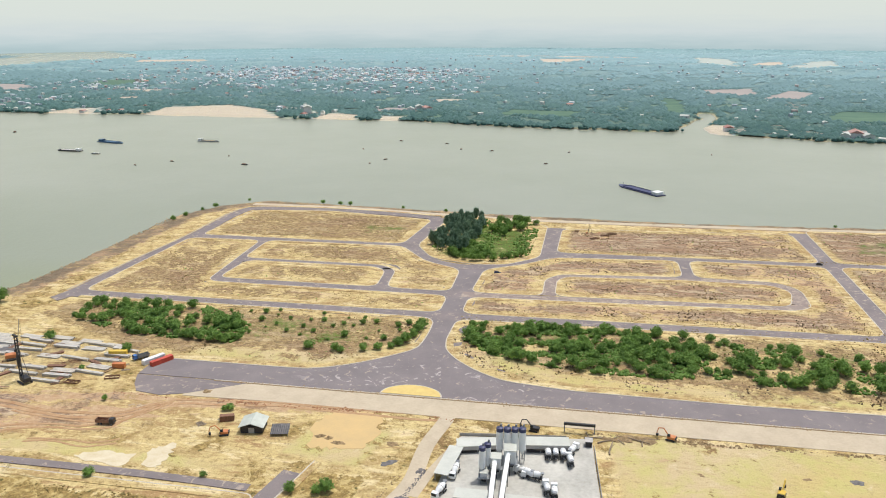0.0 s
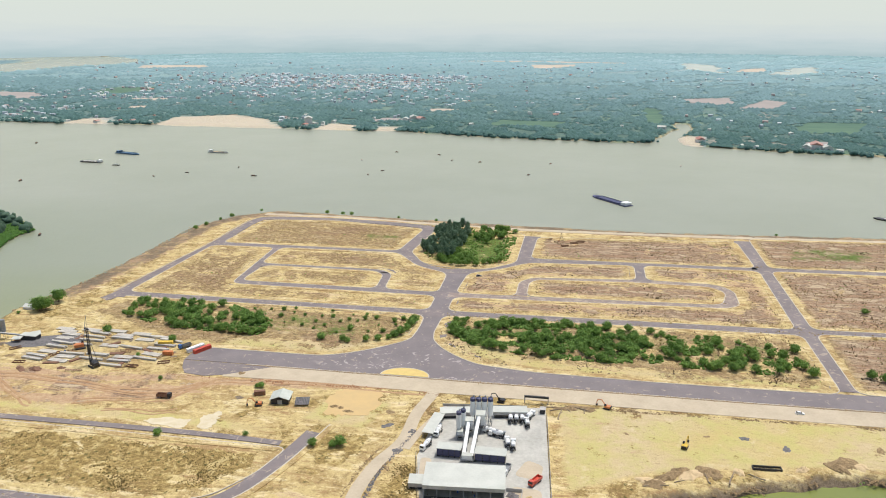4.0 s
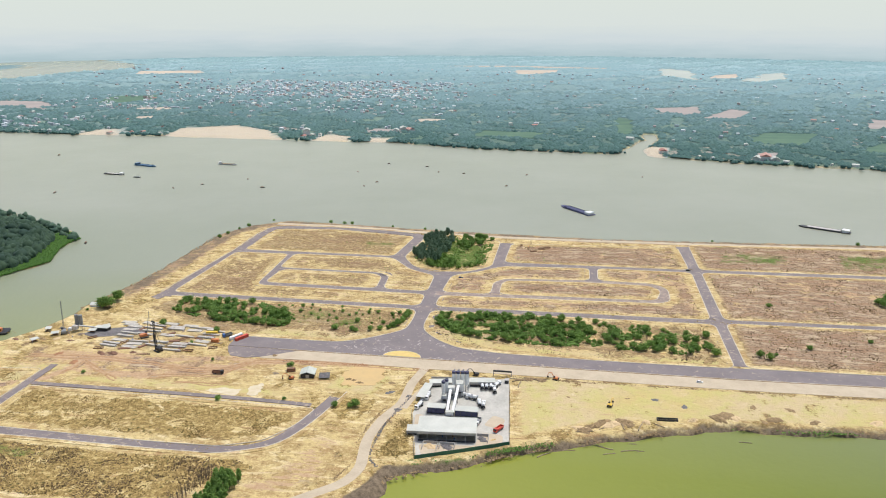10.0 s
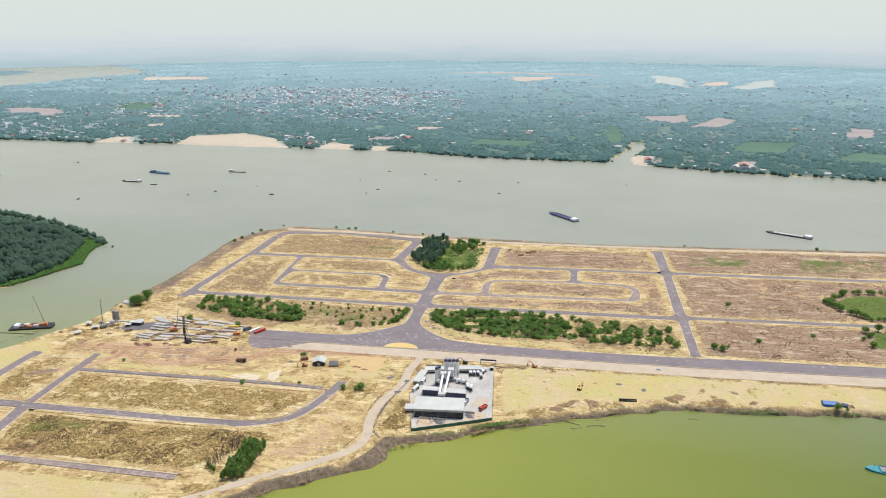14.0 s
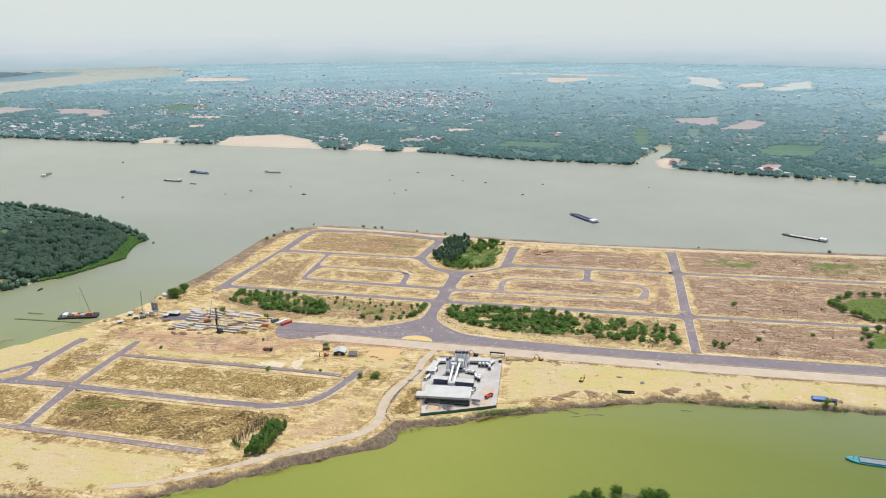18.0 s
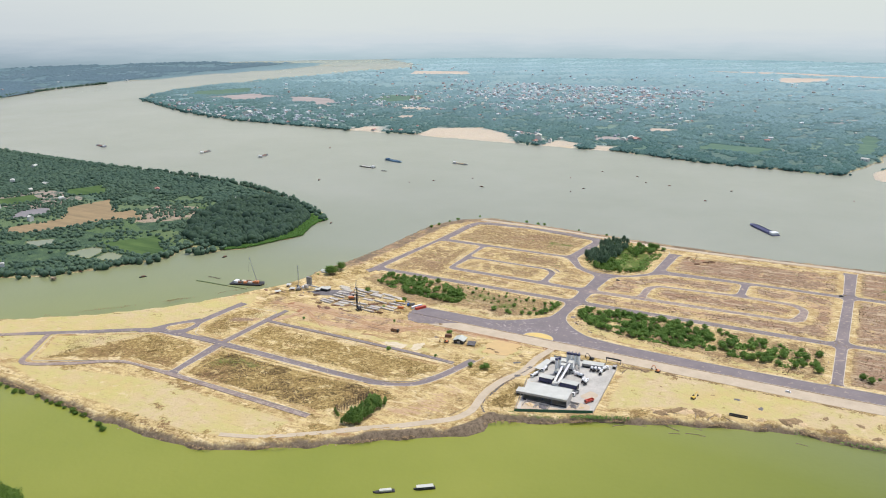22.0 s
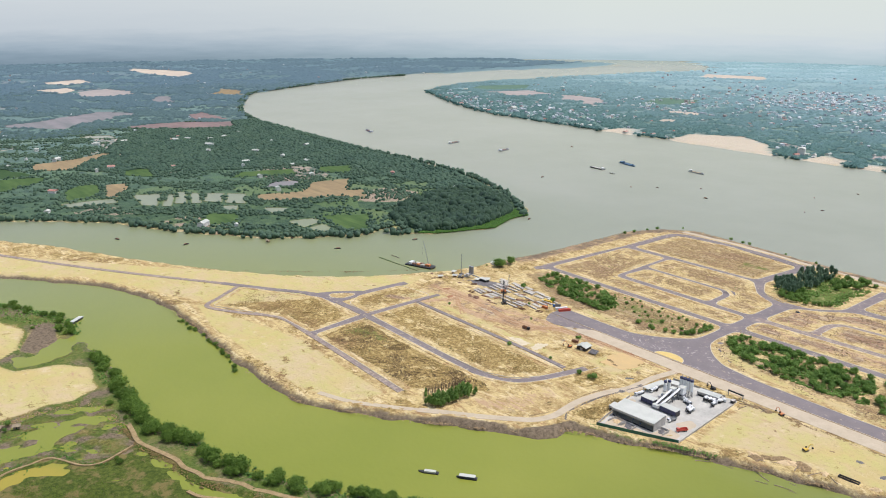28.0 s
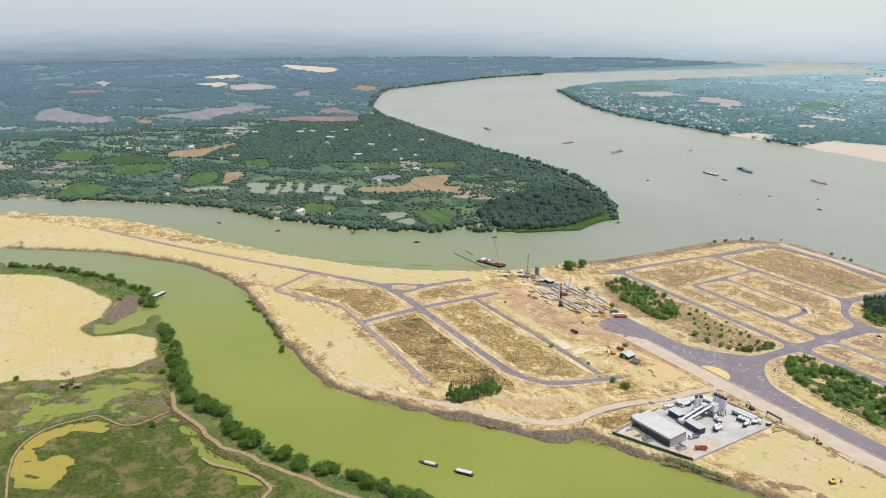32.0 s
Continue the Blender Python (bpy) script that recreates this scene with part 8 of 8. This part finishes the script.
strew("track_scrub", [(2, -108), (8, -96), (13, -112), (8, -128), (16, -134), (4, -134), (6, -118)], 0.35, 2.6, 0.3, 0.7, DRYB, "brown dry scrub between the track and the yard", 333, -0.15, -0.2)
strew("dyke_reeds", [(-196, -402), (-160, -401), (-140, -396), (-112, -392), (-92, -388), (-80, -376), (-50, -361)], 0.5, 1.6, 0.4, 1.0, DRYB, "dry brown reeds along the earth dyke", 334, -3.2, 0.1)
strew("dyke_reeds", [(-150, -513), (-172, -506), (-188, -488), (-192, -466), (-189, -450), (-170, -440), (-157, -428)], 0.5, 1.0, 0.3, 0.8, REED, "green reeds along the narrow dyke", 335, -3.2, 0.2)
strew("bank_weeds", [(-52, -350), (-30, -333), (-10, -322), (20, -306), (50, -292)], 0.4, 2.4, 0.5, 1.3, REED, "bright green reeds below the mangroves", 336, -3.2, -0.2)
reeds = spread(9000, (-480, 82, -415, 285), GREEN_ISLE, -1, 321, [HEAD])
canopy("reeds", reeds, -3.0, 0.8, 1.7, 322, REED, "bright green reeds on the headland tip", 0.8)
strew("reeds", [(-640, -520), (-583, -458), (-520, -410), (-440, -374), (-405, -378)], 0.5, 3.0, 0.7, 1.5, REED, "bright green reeds along the near bank", 323, -3.4, 0.0)
strew("reeds", [(-100, -366), (-63, -350), (-20, -326), (20, -302)], 0.5, 2.4, 0.7, 1.5, REED, "bright green reeds along the near bank", 324, -3.4, 0.0)
strew("marsh_grass", [(-250, -505), (-235, -470), (-255, -440), (-240, -405), (-205, -400), (-175, -408), (-200, -440), (-190, -465), (-205, -490)], 0.5, 5.0, 0.4, 1.0, LEAFM, "tussocks of marsh grass in shallow water", 325, -3.9, 0.1)
strew("dead_reeds", [(-258, -476), (-262, -440), (-255, -408), (-222, -400), (-196, -402), (-186, -416), (-200, -432)], 0.5, 3.0, 0.4, 1.0, SOILH, "flattened dead brown reeds in the marsh", 326, -3.8, 0.0)


def log(ln, r, seed):
    """A broken trunk with a few stubs."""
    t = empty("log", pose(0, 0, 0), "grey broken log with branch stubs", "log", "broken logs")
    g = np.random.RandomState(seed)
    bm = bmesh.new()
    x = -ln / 2
    y = 0.0
    for k in range(5):
        ny = y + g.normal() * 0.25
        cyl(bm, (x, y, r), (x + ln / 5, ny, r + 0.05 * g.rand()), r * (1 - 0.1 * k), r * (1 - 0.1 * (k + 1)), 7)
        x, y = x + ln / 5, ny
    part("trunk", bm, TIMBER, t)
    for k in range(3):
        px_ = g.uniform(-ln / 3, ln / 3)
        part("stub", cy((px_, 0, r), (px_ + g.uniform(0.3, 1.2), g.uniform(-1.2, 1.2), r + g.uniform(0.2, 0.9)), r * 0.4, 0.03, 5), TIMBER, t)
    return t


logs = [log(8, 0.35, 1), log(5, 0.28, 2), log(11, 0.4, 3)]
for k, o in enumerate(logs):
    o.matrix_basis = pose((69, 77, 86)[k], (-26, -24.5, -25.5)[k], -0.2, 0, 0, (10, 60, -20)[k])
for i, (x, y, a) in enumerate(((74, -28, 30), (80, -27, -40), (76, -33, 80), (91, -24, 15), (66, -24, 120), (154, -80, 70), (143, -82, 100), (130, -86, 40), (120, -92, 10), (165, -77, 150), (88, -27, 95))):
    copy_thing(logs[i % 3], pose(x, y, -0.2, 0, 0, a))
for i, (x, y, a) in enumerate(((110, -109, 10), (131, -102, 160), (148, -95, 12), (134, -109, 20), (146, -104, 14), (152, -103, 30), (216, -83, 0), (96, -116, 40))):
    tagged(copy_thing(logs[(i * 2) % 3], pose(x, y, WATER_Z - 0.25, 0, 0, a)), "dark waterlogged branch floating in the inlet")
for i, (x, y, r, h, m, lab) in enumerate(((-12, -45, 3.4, 0.9, SOILH, "dark soil heap beside the dirt track"), (-10, -59, 3.6, 0.8, GRAVEL, "spread grey gravel beside the dirt track"), (3, -63, 2.6, 0.9, GRAVEL, "grey gravel heap beside the dirt track"), (0, -82, 3.0, 0.9, GRAVEL, "grey gravel heap beside the dirt track"), (-2, -97, 3.0, 0.8, SOILH, "dark soil heap beside the dirt track"), (109, -47, 2.0, 0.4, SOILH, "flat dark soil spill on the sand flat"), (148, -43, 1.8, 0.4, SOILH, "flat dark soil spill on the sand flat"), (166, -42, 2.8, 0.5, GRAVEL, "flat gravel spill on the sand flat"), (184, -49, 3.6, 0.6, GRAVEL, "flat gravel spill on the sand flat"), (228, -43, 3.6, 0.7, SOILH, "flat dark soil spill on the sand flat"), (251, -43, 3.4, 0.8, SOILH, "flat dark soil spill on the sand flat"), (231, -62, 2.4, 0.6, SOILH, "flat dark soil spill on the sand flat"), (119, -90, 7, 2.0, SOILH, "brush-covered soil heap on the inlet bank"), (131, -78, 6, 1.8, SOILH, "brush-covered soil heap on the inlet bank"), (143, -76, 6, 1.7, SOILH, "brush-covered soil heap on the inlet bank"), (208, -58, 7, 1.4, SOILH, "long dark soil heap on the inlet bank"), (-239, -30, 5, 1.4, RUST, "heap of rusty scrap beside the pile yard"), (-216, -25, 3, 1.2, RUST, "heap of rusty scrap beside the pile yard"), (60, 296, 5, 1.0, SANDH, "pale sand heap on the building plot"), (74, 303, 4, 0.8, REDSOIL, "red soil heap on the building plot"), (52, 284, 4, 0.7, SANDH, "pale sand heap on the building plot"), (170, 160, 3, 0.6, REDSOIL, "red soil heap on the plot"), (110, 166, 3, 0.6, SANDH, "pale sand heap on the plot"), (-312, -216, 1.6, 0.8, SOILH, "dark soil heap at the road edge"), (-284, -222, 1.6, 0.8, SOILH, "dark soil heap at the road edge"), (-328, -90, 2.4, 0.8, SOILH, "dark soil heap beside the road"), (-270, -36, 4, 1.0, REDSOIL, "red soil heap beside the haul track"), (-250, -48, 4, 0.8, REDSOIL, "red soil heap beside the haul track"))):
    heap(x, y, r, h, m, lab, 120 + i, -0.3, 0.5 + 0.12 * (i % 4), 31 * i)


def work_tripod():
    t = empty("drilling_tripod", pose(66, 300, 0.0), "small steel drilling tripod on the building plot", "drilling rig")
    for k in range(3):
        a = k * 2.094
        part("leg", cy((math.cos(a) * 2.4, math.sin(a) * 2.4, 0), (0, 0, 7.5), 0.10, 0.07, 6), BLACK, t)
    part("pulley", cy((-0.2, 0, 7.4), (0.2, 0, 7.4), 0.35, n=10), RUST, t)
    part("winch", bx(-2.6, -0.6, 0.0, -1.4, 0.6, 1.0, bevel=0.1), ORANGE, t)
    part("cable", cy((0, 0, 7.3), (0, 0, 0.3), 0.04, n=4), BLACK, t)
    return t


work_tripod()


def form_frame():
    t = empty("steel_formwork", pose(0, 0, 0), "open rusty steel formwork frame lying on the ground", "formwork", "formwork frames")
    for y in (-1.5, 1.5):
        part("rail", bx(-3.5, y - 0.1, 0.05, 3.5, y + 0.1, 0.75), RUST, t)
    for x in (-3.4, -1.1, 1.1, 3.4):
        part("crossbar", bx(x - 0.1, -1.4, 0.1, x + 0.1, 1.4, 0.5), RUST, t)
    return t


ff = form_frame()
ff.matrix_basis = pose(78, 294, 0.05, 0, 0, 12)
for x, y, a, z in ((56, 304, 80, 0.05), (84, 300, -20, 0.05), (70, 284, 30, 0.05), (-246, -22, 10, -0.2), (-232, -8, 60, -0.2), (-176, -16, 0, -0.2), (-160, -8, 20, -0.2), (-262, -4, 45, -0.2)):
    copy_thing(ff, pose(x, y, z, 0, 0, a))


def cage():
    t = empty("rebar_cage", pose(0, 0, 0), "rusty reinforcement cage lying in the pile yard", "rebar cage", "rebar cages")
    for k in range(6):
        a = k * math.tau / 6
        part("bar", cy((-5, 0.5 * math.cos(a), 0.6 + 0.5 * math.sin(a)), (5, 0.5 * math.cos(a), 0.6 + 0.5 * math.sin(a)), 0.06, n=4), RUST, t)
    for k in range(7):
        bm = bmesh.new()
        x = -4.8 + 1.6 * k
        for i in range(8):
            a, b_ = i * math.tau / 8, (i + 1) * math.tau / 8
            cyl(bm, (x, 0.55 * math.cos(a), 0.6 + 0.55 * math.sin(a)), (x, 0.55 * math.cos(b_), 0.6 + 0.55 * math.sin(b_)), 0.045, n=4)
        part("hoop", bm, RUST, t)
    return t


cg = cage()
cg.matrix_basis = pose(-190, 4, -0.2, 0, 0, 8)
for x, y, a in ((-192, 1.5, 4), (-188, 7, 15), (-214, 22, -10), (-212, 24, -6), (-180, -18, 30), (-236, -16, 5), (-166, -2, 70), (-206, -28, 12)):
    copy_thing(cg, pose(x, y, -0.2, 0, 0, a))


def drum(label, paint):
    t = empty("steel_drum", pose(0, 0, 0), label, "drum", "steel drums")
    part("body", cy((0, 0, 0), (0, 0, 0.88), 0.3, n=12), paint, t)
    part("rim", cy((0, 0, 0.86), (0, 0, 0.92), 0.32, n=12), paint, t)
    part("band", cy((0, 0, 0.42), (0, 0, 0.47), 0.32, n=12), paint, t)
    return t


drums = [drum("blue steel drum in the pile yard", BLUEP), drum("rusty steel drum in the pile yard", RUST)]
g = np.random.RandomState(400)
for i, o in enumerate(drums):
    o.matrix_basis = pose(-228 + i, -3 + i, -0.2)
for i in range(22):
    x, y = ((-226, -4), (-170, 9), (-284, -2), (-78, -36), (40, -112))[i % 5]
    copy_thing(drums[i % 2], pose(x + g.normal() * 2.5, y + g.normal() * 2.0, -0.2 if i % 5 < 4 else YZ))


def pallet():
    t = empty("timber_pallet", pose(0, 0, 0), "weathered timber planks stacked on bearers", "pallet", "timber stacks")
    for k in range(7):
        part("plank", bx(-2.0, -0.9 + k * 0.27, 0.14, 2.0, -0.68 + k * 0.27, 0.2), TIMBER, t)
    for x in (-1.6, 0, 1.6):
        part("bearer", bx(x - 0.08, -0.9, 0, x + 0.08, 0.95, 0.14), TIMBER, t)
    return t


pt = pallet()
pt.matrix_basis = pose(-168, -6, -0.2, 0, 0, 20)
for i in range(16):
    x, y = ((-216, -8), (-164, 6), (-276, 2), (-94, -44), (-245, 2), (-196, 20))[i % 6]
    copy_thing(pt, pose(x + g.normal() * 4, y + g.normal() * 3, -0.2, 0, 0, 57 * i))


def field_hut(label):
    t = empty("field_hut", pose(0, 0, 0), label, "hut", "field huts")
    part("wall", bx(-2.2, -1.7, 0, 2.2, 1.7, 2.0), TIMBER, t)
    part("roof", extrude_profile([(-2.3, 1.9), (2.3, 1.9), (0, 3.2)], -2.8, 2.8), THATCH, t)
    part("door", bx(-0.4, -1.78, 0, 0.4, -1.68, 1.7), BLACK, t)
    for x in (-2.0, 2.0):
        for y in (-1.5, 1.5):
            part("stilt", cy((x, y, -1.4), (x, y, 0.1), 0.09, n=5), TIMBER, t)
    return t


fh = field_hut("low thatched field hut at the marsh edge")
fh.matrix_basis = pose(-252, -472, -2.8, 0, 0, 40)
copy_thing(fh, pose(-246, -462, -2.8, 0, 0, 70))
copy_thing(fh, pose(-560, -95, -2.4, 0, 0, 20))
plant(round_trees[:1], [(-254, -466), (-246, -470)], -3.2, 401, 0.4, 0.6)
